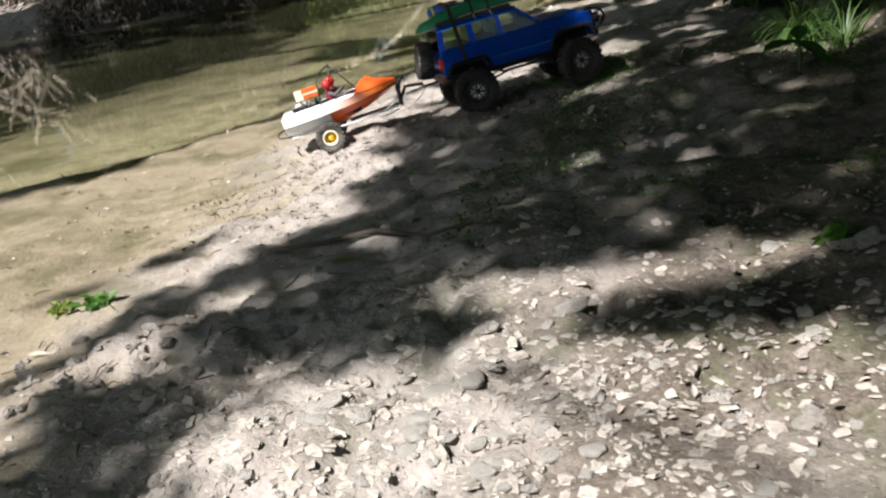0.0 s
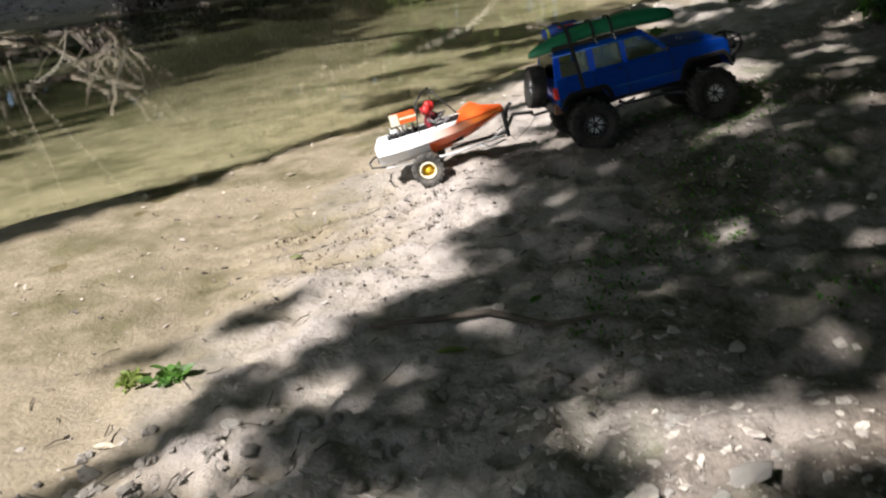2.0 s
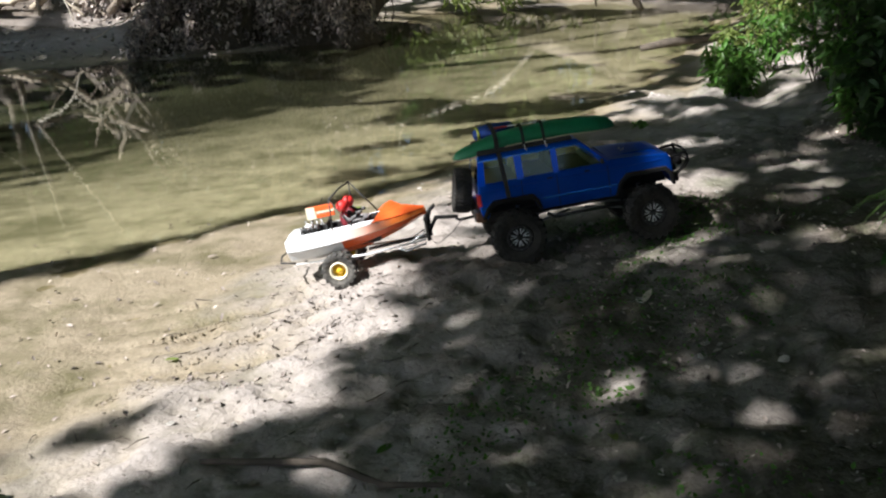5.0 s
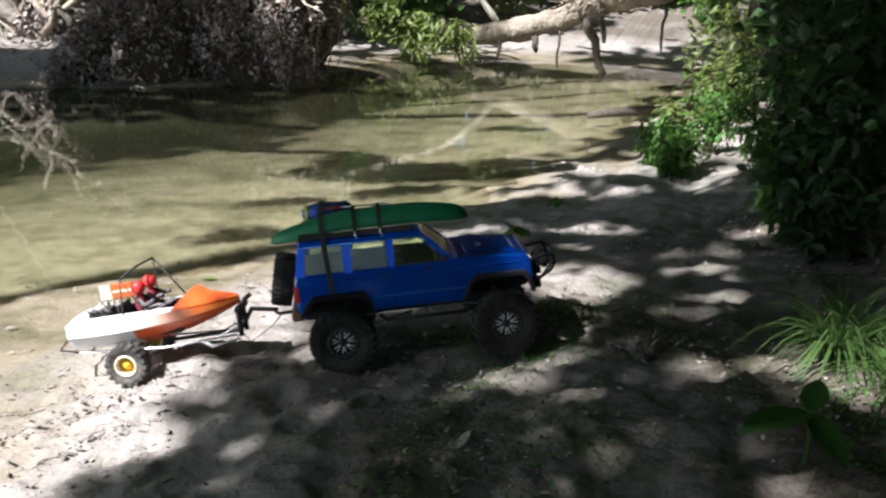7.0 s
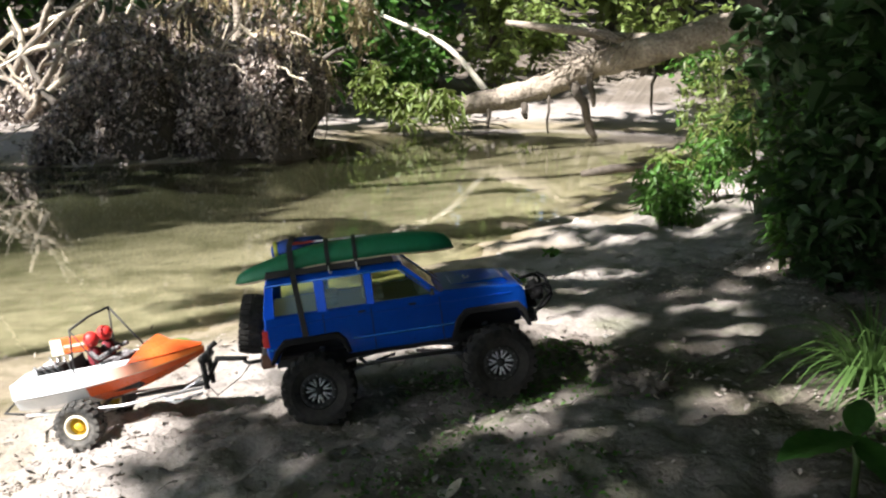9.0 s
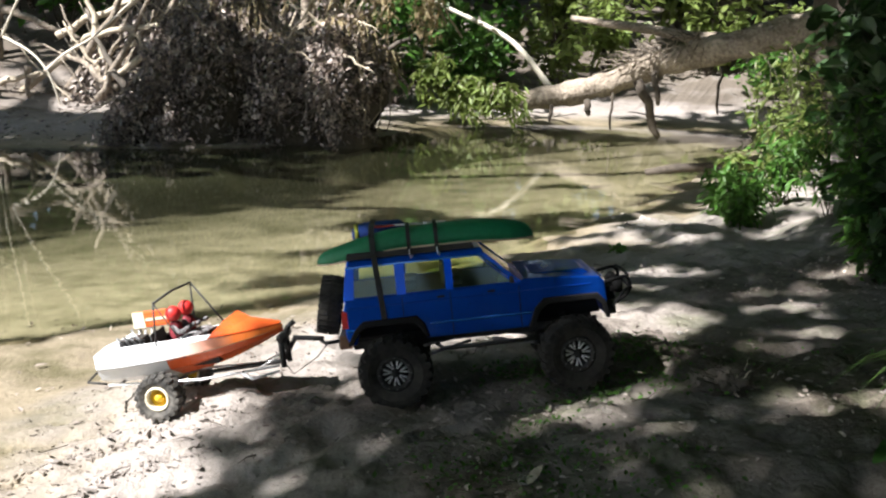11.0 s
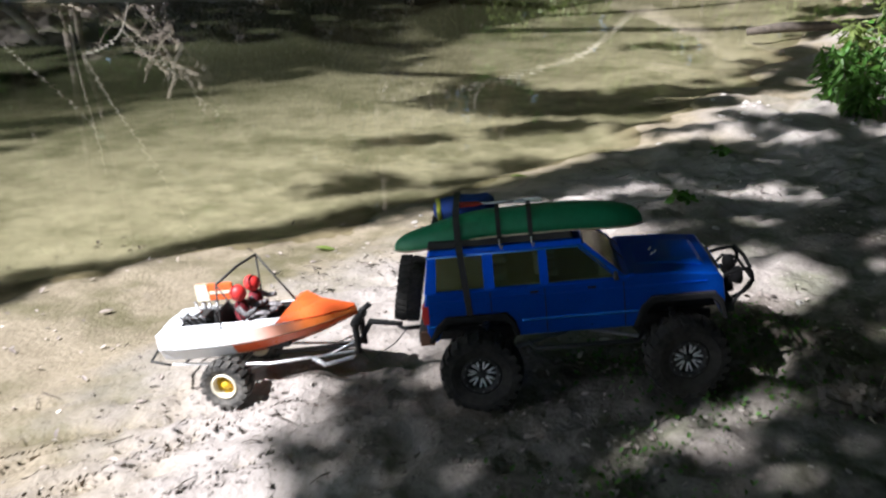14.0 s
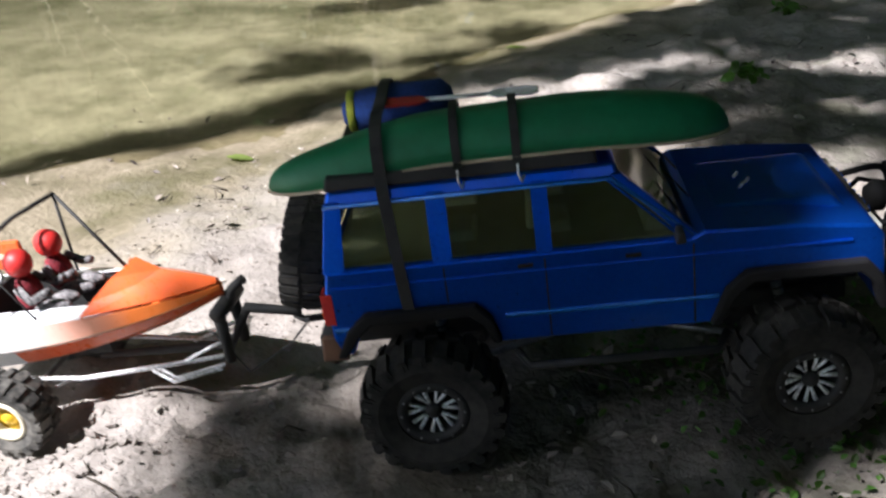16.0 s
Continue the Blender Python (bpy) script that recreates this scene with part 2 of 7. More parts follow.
M_SUIT = material("black_white_fabric", (0.008, 0.008, 0.010), (0.30, 0.28, 0.28), rough=0.9, scale=160, fine=520, bump=0.0006)
M_VEST = material("dark_red_fabric", (0.26, 0.016, 0.028), (0.07, 0.008, 0.012), rough=0.9, scale=120, fine=420, bump=0.0006)
M_GLASS = glass_material("tinted_window_glass", (0.92, 0.97, 0.80), 0.92)
M_LAMP = material("clear_headlamp", (0.7, 0.7, 0.66), (0.5, 0.5, 0.46), rough=0.15, coat=1.0)
M_SEAT = material("pale_grey_seat", (0.66, 0.63, 0.56), (0.50, 0.47, 0.42), rough=0.8)
M_BARK = material("grey_brown_bark", (0.36, 0.30, 0.235), (0.15, 0.12, 0.09), rough=0.9, scale=6, fine=45, bump=0.03, bump_scale=22)
M_OLDLOG = material("weathered_dark_log", (0.15, 0.125, 0.10), (0.055, 0.046, 0.036), rough=0.95, scale=5, fine=30, bump=0.03, bump_scale=14)
M_DARKBARK = material("dark_bark", (0.10, 0.08, 0.06), (0.05, 0.04, 0.03), rough=0.95, scale=6, fine=45, bump=0.012, bump_scale=20)
M_PALEWOOD = material("bleached_wood", (0.56, 0.48, 0.37), (0.34, 0.28, 0.20), rough=0.8, scale=10, fine=80, bump=0.003)
M_DEAD = material("dead_leaf_litter", (0.37, 0.31, 0.27), (0.13, 0.105, 0.092), rough=0.55, scale=6, fine=60, per_piece=0.75)
M_ROOTMAT = material("dark_matted_leaves", (0.38, 0.305, 0.26), (0.075, 0.058, 0.048), rough=0.42, scale=5, fine=60, per_piece=0.85)
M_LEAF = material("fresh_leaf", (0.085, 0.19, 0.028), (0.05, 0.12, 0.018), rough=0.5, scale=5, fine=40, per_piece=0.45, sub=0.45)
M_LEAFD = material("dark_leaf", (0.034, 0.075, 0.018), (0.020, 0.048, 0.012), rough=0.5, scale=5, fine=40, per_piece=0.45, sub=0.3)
M_LEAFY = material("yellow_green_leaf", (0.23, 0.29, 0.075), (0.15, 0.20, 0.05), rough=0.5, scale=5, fine=40, per_piece=0.35, sub=0.5)
M_GRASS = material("green_blade", (0.085, 0.15, 0.038), (0.045, 0.09, 0.022), rough=0.5, scale=4, fine=30, per_piece=0.4, sub=0.4)
M_STRAW = material("dry_straw", (0.42, 0.34, 0.19), (0.26, 0.20, 0.11), rough=0.8, scale=6, fine=50, per_piece=0.3, sub=0.3)
M_WHITEWOOD = material("sun_bleached_wood", (0.74, 0.68, 0.57), (0.58, 0.52, 0.42), rough=0.7, scale=12, fine=90, bump=0.001)
M_RUST = material("rusty_brown_plastic", (0.16, 0.075, 0.04), (0.07, 0.04, 0.025), rough=0.7)
M_STONE = material("pale_shale", (0.50, 0.465, 0.425), (0.33, 0.30, 0.268), rough=0.85, scale=20, fine=160, bump=0.002, per_piece=0.15)
M_GRAVEL = material("sandy_gravel", (0.40, 0.36, 0.315), (0.27, 0.24, 0.208), rough=0.92, scale=45, fine=200, bump=0.002, per_piece=0.22)
M_CLOD = material("earth_clod", (0.47, 0.425, 0.375), (0.36, 0.32, 0.28), rough=0.97, scale=6, fine=22, bump=0.004, per_piece=0.06)


# ---------------------------------------------------------------- mesh helpers
def mesh(name, verts, faces, mat, parent=None, label="", smooth=True):
    me = bpy.data.meshes.new(name)
    me.from_pydata([tuple(v) for v in verts], [], [tuple(f) for f in faces])
    me.materials.append(mat)
    if smooth:
        me.polygons.foreach_set("use_smooth", [True] * len(me.polygons))
    me.update()
    ob = new(name, me)
    ob.parent = parent
    if label:
        ob["label"] = label
    return ob


def part(name, bm, mat, parent=None, label="", smooth=False, bevel=0.0):
    me = bpy.data.meshes.new(name)
    bmesh.ops.recalc_face_normals(bm, faces=bm.faces)
    bm.to_mesh(me)
    bm.free()
    me.materials.append(mat)
    if smooth:
        me.polygons.foreach_set("use_smooth", [True] * len(me.polygons))
    ob = new(name, me)
    ob.parent = parent
    if label:
        ob["label"] = label
    if bevel:
        mod = ob.modifiers.new("bevel", "BEVEL")
        mod.width, mod.segments, mod.limit_method, mod.angle_limit = bevel, 2, "ANGLE", radians(30)
        mod.harden_normals = False
    return ob


def thing(name, m, label, category, group="", kind=""):
    ob = new(name)
    ob.empty_display_size = 0.05
    ob.matrix_world = m
    return tagged(ob, label, category, group, kind)


def boxed(bm, x0, x1, y0, y1, z0, z1, taper=0.0):
    """Adds a box; taper draws the top in on x and y."""
    c = [(x0, y0, z0), (x1, y0, z0), (x1, y1, z0), (x0, y1, z0),
         (x0 + taper, y0 + taper, z1), (x1 - taper, y0 + taper, z1), (x1 - taper, y1 - taper, z1), (x0 + taper, y1 - taper, z1)]
    v = [bm.verts.new(p) for p in c]
    for f in ((0, 3, 2, 1), (4, 5, 6, 7), (0, 1, 5, 4), (1, 2, 6, 5), (2, 3, 7, 6), (3, 0, 4, 7)):
        bm.faces.new([v[i] for i in f])
    return v


def slab(outline, y0, y1):
    """A plate: the outline in x, z pushed from y0 to y1."""
    bm = bmesh.new()
    a = [bm.verts.new((x, y0, z)) for x, z in outline]
    b = [bm.verts.new((x, y1, z)) for x, z in outline]
    bm.faces.new(a)
    bm.faces.new(b[::-1])
    k = len(a)
    for i in range(k):
        bm.faces.new((a[i], b[i], b[(i + 1) % k], a[(i + 1) % k]))
    return bm


def tube_data(points, radii, sides=8, cap=True):
    """Verts and faces of a tube along points."""
    pts = [Vector(p) for p in points]
    if isinstance(radii, (int, float)):
        radii = [radii] * len(pts)
    verts, faces = [], []
    side = None
    for i, p in enumerate(pts):
        d = (pts[min(i + 1, len(pts) - 1)] - pts[max(i - 1, 0)]).normalized()
        if side is None:
            side = d.orthogonal().normalized()
        side = (side - d * side.dot(d)).normalized()
        up = d.cross(side)
        for k in range(sides):
            a = 2 * math.pi * k / sides
            verts.append(p + (side * math.cos(a) + up * math.sin(a)) * radii[i])
    for i in range(len(pts) - 1):
        for k in range(sides):
            a, b = i * sides + k, i * sides + (k + 1) % sides
            faces.append((a, b, b + sides, a + sides))
    if cap:
        faces.append(tuple(range(sides))[::-1])
        faces.append(tuple(range(len(verts) - sides, len(verts))))
    return verts, faces


def tube(name, points, radii, mat, parent=None, label="", sides=8):
    v, f = tube_data(points, radii, sides)
    return mesh(name, v, f, mat, parent, label)


def merged(*sets):
    verts, faces = [], []
    for v, f in sets:
        k = len(verts)
        verts += list(v)
        faces += [tuple(i + k for i in g) for g in f]
    return verts, faces


def rounded(points, turns=2):
    """Corner-cut polyline, for smooth bends."""
    pts = [Vector(p) for p in points]
    for _ in range(turns):
        out = [pts[0]]
        for a, b in zip(pts, pts[1:]):
            out += [a.lerp(b, 0.25), a.lerp(b, 0.75)]
        pts = out + [pts[-1]]
    return pts


def lathe_data(profile, sides=32, axis="y", closed=True):
    """Turns profile points (radius, along) round an axis."""
    verts, faces = [], []
    k = len(profile)
    for s in range(sides):
        a = 2 * math.pi * s / sides
        c, d = math.cos(a), math.sin(a)
        for r, t in profile:
            verts.append((r * c, t, r * d) if axis == "y" else (r * c, r * d, t) if axis == "z" else (t, r * c, r * d))
    for s in range(sides):
        n = (s + 1) % sides
        for i in range(k if closed else k - 1):
            j = (i + 1) % k
            faces.append((s * k + i, s * k + j, n * k + j, n * k + i))
    return verts, faces


def bent(p0, p1, count, wobble, rng):
    """Points from p0 to p1 that wander a little."""
    a, b = Vector(p0), Vector(p1)
    length = (b - a).length
    out = []
    for i in range(count):
        t = i / (count - 1)
        j = Vector((rng.uniform(-1, 1), rng.uniform(-1, 1), rng.uniform(-1, 1))) * wobble * length * (1 if 0 < i < count - 1 else 0)
        out.append(a.lerp(b, t) + j)
    return out


def leaves_data(centres, size, rng, droop=0.3, aspect=0.5, spread=1.0, normals=None):
    """Pointed leaves with a folded midrib: six corners each."""
    c = np.asarray(centres, float)
    k = len(c)
    az = rng.uniform(0, 2 * np.pi, k)
    el = rng.normal(-droop, 0.45, k)
    roll = rng.normal(0, 0.7 * spread, k)
    s = size * rng.uniform(0.6, 1.25, k)
    fwd = np.stack([np.cos(az) * np.cos(el), np.sin(az) * np.cos(el), np.sin(el)], 1)
    side = np.stack([-np.sin(az), np.cos(az), np.zeros(k)], 1)
    upv = np.cross(fwd, side)
    sd = side * np.cos(roll)[:, None] + upv * np.sin(roll)[:, None]
    un = np.cross(fwd, sd)
    w = (s * aspect / 2)[:, None]
    L = s[:, None]
    base, tip = c, c + fwd * L - un * L * 0.08
    m1, m2 = c + fwd * L * 0.33, c + fwd * L * 0.68
    verts = np.stack([base, m1 + sd * w + un * w * 0.35, m2 + sd * w * 0.8 + un * w * 0.25, tip, m2 - sd * w * 0.8 + un * w * 0.25,
                      m1 - sd * w + un * w * 0.35, m1, m2], 1).reshape(-1, 3)
    faces = []
    for i in range(k):
        o = i * 8
        faces += [(o, o + 1, o + 6), (o + 1, o + 2, o + 7, o + 6), (o + 2, o + 3, o + 7), (o, o + 6, o + 5), (o + 6, o + 7, o + 4, o + 5), (o + 7, o + 3, o + 4)]
    return verts, faces


TABLES = {}


def value_noise(x, y, scale, seed):
    """Smooth random field over the plan, 0 to 1."""
    if seed not in TABLES:
        TABLES[seed] = np.random.RandomState(seed).rand(256, 256)
    table = TABLES[seed]
    u, v = x * scale + 1000.0, y * scale + 1000.0
    i, j = np.floor(u).astype(int), np.floor(v).astype(int)
    f, g = u - i, v - j
    f, g = f * f * (3 - 2 * f), g * g * (3 - 2 * g)
    a, b = table[i % 256, j % 256], table[(i + 1) % 256, j % 256]
    c, d = table[i % 256, (j + 1) % 256], table[(i + 1) % 256, (j + 1) % 256]
    return (a * (1 - f) + b * f) * (1 - g) + (c * (1 - f) + d * f) * g


# ---------------------------------------------------------------- ground and water
NEAR_SHORE = [(-6.0, -60), (-4.0, -10), (-2.9, -2), (-2.1, 1.2), (-1.75, 2.0), (-1.42, 2.48), (-1.20, 2.74), (-0.94, 3.06), (-0.66, 3.46), (-0.44, 3.95), (-0.28, 4.45),
              (-0.14, 5.05), (0.02, 5.7), (0.12, 7.0), (0.12, 8.0), (0.16, 9.2)]
# foot of the bank: from here the ground climbs; towards the water it is a wet flat
BANK_FOOT = [(-1.6, -60), (-0.9, -12), (-0.5, -3), (-0.42, 0), (-0.46, 1.2), (-0.56, 1.8), (-0.62, 2.4), (-0.68, 2.9), (-0.58, 3.4), (-0.40, 4.1),
             (-0.27, 4.6), (-0.14, 5.1), (0.02, 5.7), (0.12, 7.0), (0.12, 8.0), (0.16, 9.2)]
FAR_SHORE = [(0.10, 9.9), (-0.6, 10.0), (-1.3, 9.7), (-1.9, 9.2), (-2.3, 8.6), (-2.25, 7.6), (-2.35, 6.9), (-2.95, 6.1), (-3.5, 5.72), (-3.9, 5.45), (-4.55, 5.1), (-9, 2.5),
             (-20, -8), (-30, -60)]


def line_distance(x, y, pts):
    best = np.full(x.shape, 1e9)
    for (ax, ay), (bx, by) in zip(pts, pts[1:]):
        dx, dy = bx - ax, by - ay
        t = np.clip(((x - ax) * dx + (y - ay) * dy) / (dx * dx + dy * dy), 0, 1)
        best = np.minimum(best, np.hypot(x - ax - t * dx, y - ay - t * dy))
    return best


def in_water(x, y):
    poly = NEAR_SHORE + FAR_SHORE
    inside = np.zeros(x.shape, bool)
    for (ax, ay), (bx, by) in zip(poly, poly[1:] + poly[:1]):
        cross = (ay > y) != (by > y)
        inside ^= cross & (x < (bx - ax) * (y - ay) / (by - ay + 1e-12) + ax)
    return inside


def smooth(t):
    t = np.clip(t, 0, 1)
    return t * t * (3 - 2 * t)


def ground_height(x, y, detail=True):
    x, y = np.asarray(x, float), np.asarray(y, float)
    dn, df, wet = line_distance(x, y, NEAR_SHORE), line_distance(x, y, FAR_SHORE), in_water(x, y)
    ys = np.array([p[1] for p in BANK_FOOT])
    foot = np.interp(y, ys, np.array([p[0] for p in BANK_FOOT]))
    climb = np.where(x > foot, line_distance(x, y, BANK_FOOT), 0)
    near = 0.006 * smooth(dn / 0.12) + 0.004 * np.minimum(dn, 1) + 0.136 * np.minimum(climb, 1.6) + 1.1 * smooth((x - 0.98) / 1.3) + 0.25 * np.maximum(x - 2.4, 0).clip(0, 12)
    far = 0.13 * np.minimum(df, 1.6) + 0.9 * smooth((df - 1.5) / 3.0) + 0.12 * np.clip(df - 4, 0, 25)
    land = np.where(dn < df, near, far)
    bed = -np.minimum(0.34, 0.085 * dn * smooth(df / 0.5) + 0.02 * smooth(dn / 0.1)) * np.minimum(1, df / 0.35)
    z = np.where(wet, bed, land)
    if detail:
        amp = np.where(wet, 0.35, np.where(dn < df, np.clip(0.25 + climb * 1.6, 0, 1), np.clip(0.4 + df * 1.2, 0, 2.5)))
        z = z + amp * (0.030 * (value_noise(x, y, 2.1, 1) - 0.5) + 0.018 * (value_noise(x, y, 6, 2) - 0.5) + 0.015 * (value_noise(x, y, 17, 3) - 0.5)
                       + 0.009 * (value_noise(x, y, 40, 4) - 0.5))
        # uneven water margin and the humped upstream shore
        reach = np.where(wet, np.exp(-dn / 0.25), 1) * (df > 1.0)
        upper = smooth((y - 4.3) / 0.5)
        z = z + reach * ((0.010 + 0.045 * upper) * (value_noise(x, y, 3.7, 15) - 0.5) + (0.008 + 0.030 * upper) * (value_noise(x, y, 9.5, 16) - 0.5)) * np.where(dn < df, 1, 0)
        # trampled lumps
        tread = np.where(wet, 0, np.clip(climb * 3, 0, 1))
        z = z + tread * 0.014 * (np.abs(value_noise(x, y, 9, 11) - 0.5) * 2 - 0.4) * value_noise(x, y, 2.5, 12) + tread * 0.008 * (value_noise(x, y, 48, 13) - 0.5)
        # pits and crumbs in the trampled sand
        z = z - np.where(wet, 0, np.clip(climb * 2, 0, 1)) * 0.012 * smooth((value_noise(x, y, 22, 8) - 0.70) / 0.1)
        # broken, cloddy ground at the foot of the bank
        rubble = np.exp(-(((x - 0.1) / 0.45) ** 2 + ((y - 1.15) / 0.42) ** 2))
        z = z + rubble * (0.035 * (value_noise(x, y, 11, 5) - 0.4) + 0.018 * (value_noise(x, y, 30, 6) - 0.5))
        crust = np.exp(-(((x + 0.16) / 0.30) ** 2 + ((y - 1.60) / 0.17) ** 2))
        z = z + crust * (0.032 * (value_noise(x, y, 13, 9) - 0.45) + 0.020 * (np.abs(value_noise(x, y, 27, 10) - 0.5) * 2 - 0.4))
        # lug prints of the wheels in the damp sand
        for ox, oy in ((-0.66, 2.30), (-0.70, 2.36), (-0.50, 2.26), (-0.55, 2.44), (-0.74, 2.43), (-0.62, 2.22), (-0.60, 2.50), (-0.78, 2.50)):
            ux, uy = 0.86, 0.51
            s, t = (x - ox) * ux + (y - oy) * uy, -(x - ox) * uy + (y - oy) * ux
            lane = np.exp(-(t / 0.016) ** 4) * ((s > 0) & (s < 0.62))
            z = z - 0.009 * lane * np.clip(np.sin(s * 2 * np.pi / 0.019) * 0.8 + 0.5, 0, 1) * (0.4 + value_noise(x, y, 12, 7))
    return z


def gz(x, y):
    return float(ground_height(np.array([x]), np.array([y]))[0])


def axis_points(lo, hi, step, outer, growth=1.16):
    mid = list(np.arange(lo, hi + step / 2, step))
    a, d = [], step
    p = lo
    while p > -outer:
        d *= growth
        p -= d
        a.append(p)
    b, d, p = [], step, hi
    while p < outer:
        d *= growth
        p += d
        b.append(p)
    return np.array(a[::-1] + mid + b)


def build_ground():
    gx, gy = axis_points(-1.1, 1.15, 0.0125, 70), axis_points(0.75, 4.3, 0.0125, 90, 1.045)
    X, Y = np.meshgrid(gx, gy)
    Z = ground_height(X, Y)
    w, h = len(gx), len(gy)
    idx = np.arange(w * h).reshape(h, w)
    faces = np.stack([idx[:-1, :-1], idx[:-1, 1:], idx[1:, 1:], idx[1:, :-1]], -1).reshape(-1, 4)
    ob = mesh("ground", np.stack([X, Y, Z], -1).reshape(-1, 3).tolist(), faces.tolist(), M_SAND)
    return tagged(ob, "silty creek bank of pale dry sand, wet at the margin", "ground", kind="structure")


ground = build_ground()


def build_water():
    gx, gy = axis_points(-4.0, 0.4, 0.08, 40, 1.3), axis_points(0.5, 9.0, 0.08, 60, 1.3)
    gx, gy = gx[gx < 2.2], gy[gy < 10.7]
    X, Y = np.meshgrid(gx, gy)
    d = np.maximum(0, -ground_height(X, Y, False))
    # greener, more turbid water in the channel under the far bank
    lip = np.interp(Y, [-20, 1.5, 3.0, 3.7, 4.2, 4.8, 5.3, 6.0, 7.0, 8.2], [-9.0, -4.2, -2.75, -2.15, -1.85, -1.62, -1.45, -1.30, -1.50, -2.6])
    d = d + 0.30 * smooth((lip - 0.30 - X) / 0.9)
    w, h = len(gx), len(gy)
    idx = np.arange(w * h).reshape(h, w)
    faces = np.stack([idx[:-1, :-1], idx[:-1, 1:], idx[1:, 1:], idx[1:, :-1]], -1).reshape(-1, 4)
    ob = mesh("water", np.stack([X, Y, X * 0], -1).reshape(-1, 3).tolist(), faces.tolist(), M_WATER)
    at = ob.data.attributes.new("depth", "FLOAT", "POINT")
    at.data.foreach_set("value", d.ravel().astype(np.float32))
    return ob


water = build_water()
tagged(water, "shallow silty green-brown creek water with soft reflections", "water", kind="structure")


# ---------------------------------------------------------------- model truck
def vehicle_pose(x, y, heading, nose_up=0.0):
    """Stands a vehicle on the bank: its own x ahead along the slope, z off the ground."""
    h = radians(heading)
    f = Vector((math.cos(h), math.sin(h), 0))
    l = Vector((-math.sin(h), math.cos(h), 0))
    e = 0.12
    g = lambda p: float(ground_height(np.array([p.x]), np.array([p.y]), False)[0])
    o = Vector((x, y, 0))
    f.z = (g(o + f * 0.25) - g(o - f * 0.05)) / 0.30
    l.z = (g(o + l * e) - g(o - l * e)) / (2 * e)
    f.normalize()
    u = f.cross(l).normalized()
    l = u.cross(f)
    m = Matrix((f, l, u)).transposed().to_4x4()
    m.translation = (x, y, g(o))
    return m @ pose(0, 0, 0, 0, -nose_up, 0)


def tyre_data(radius, inner, width, lugs, lug_h):
    """Tyre carcass with two staggered rows of chunky lugs and side biters."""
    w = width / 2
    prof = [(inner, -w * 0.78), (inner + (radius - inner) * 0.45, -w * 1.02), (radius - lug_h * 1.6, -w * 0.98), (radius - lug_h, -w * 0.80),
            (radius - lug_h * 0.8, 0), (radius - lug_h, w * 0.80), (radius - lug_h * 1.6, w * 0.98), (inner + (radius - inner) * 0.45, w * 1.02), (inner, w * 0.78),
            (inner - 0.001, 0)]
    sets = [lathe_data(prof, 40)]
    for k in range(lugs):
        for s in (-1, 1):
            a = 2 * math.pi * (k + (0.25 if s > 0 else -0.25)) / lugs
            half = math.pi / lugs * 0.52
            v, f = [], []
            for aa, skew in ((a - half, 0), (a + half, 0.35)):
                for r in (radius - lug_h * 1.7, radius):
                    for t in (0.06 + skew * 0.25, 1.03):
                        rr = r if t < 0.9 else r - lug_h * 0.75
                        v.append((rr * math.cos(aa + skew * half), s * w * t, rr * math.sin(aa + skew * half)))
            f = [(0, 1, 3, 2), (4, 6, 7, 5), (0, 2, 6, 4), (1, 5, 7, 3), (2, 3, 7, 6), (0, 4, 5, 1)]
            sets.append((v, f))
            # side biter
            v = []
            for aa in (a - half * 0.6, a + half * 0.6):
                for r in (radius * 0.80, radius * 0.95):
                    for t in (0.92, 1.08 if r < radius * 0.9 else 1.04):
                        v.append((r * math.cos(aa), s * w * t, r * math.sin(aa)))
            sets.append((v, f))
    return merged(*sets)


def make_wheel(parent, x, y, z, out, steer=0.0, lugs=22, lug_h=0.0055):
    """Hub with beadlock rim, seven split bright spokes and a chunky tyre."""
    v, f = merged(lathe_data([(0.0001, -0.004), (0.0070, -0.004), (0.0070, 0.012), (0.005, 0.016), (0.0001, 0.016)], 16, closed=False),
                  lathe_data([(0.0001, -0.012), (0.0265, -0.012), (0.0265, -0.006), (0.0001, -0.006)], 24, closed=False))
    hub = mesh("wheel", v, f, M_BLACK, parent, "black wheel hub")
    hub.matrix_local = pose(x, y, z, 0, 0, (0 if out > 0 else 180) + steer)
    v, f = tyre_data(0.062, 0.030, 0.046, lugs, lug_h)
    mesh("tyre", v, f, M_RUBBER, hub, "dusty black lugged crawler tyre", smooth=False)
    ring = lathe_data([(0.0205, -0.018), (0.030, -0.018), (0.0305, 0.014), (0.029, 0.0175), (0.0225, 0.0175), (0.0205, 0.012)], 32)
    mesh("rim", *ring, M_BLACK, hub, "dark beadlock rim")
    for k in range(7):
        a = 2 * math.pi * k / 7 + 0.2
        sp = []
        for off in (-0.20, 0.20):
            p0 = (0.0055 * math.cos(a), 0.0095, 0.0055 * math.sin(a))
            p1 = (0.0208 * math.cos(a + off), 0.0125, 0.0208 * math.sin(a + off))
            sp.append(tube_data([p0, p1], [0.0013, 0.0020], 5))
        mesh("spoke", *merged(*sp), M_CHROME, hub, "chrome split spoke")
    bolts = []
    for k in range(12):
        a = 2 * math.pi * k / 12
        bolts.append(tube_data([(0.0258 * math.cos(a), 0.017, 0.0258 * math.sin(a)), (0.0258 * math.cos(a), 0.0185, 0.0258 * math.sin(a))], 0.0009, 6))
    mesh("bolt_ring", *merged(*bolts), M_STEEL, hub, "ring of small rim bolts")
    return hub


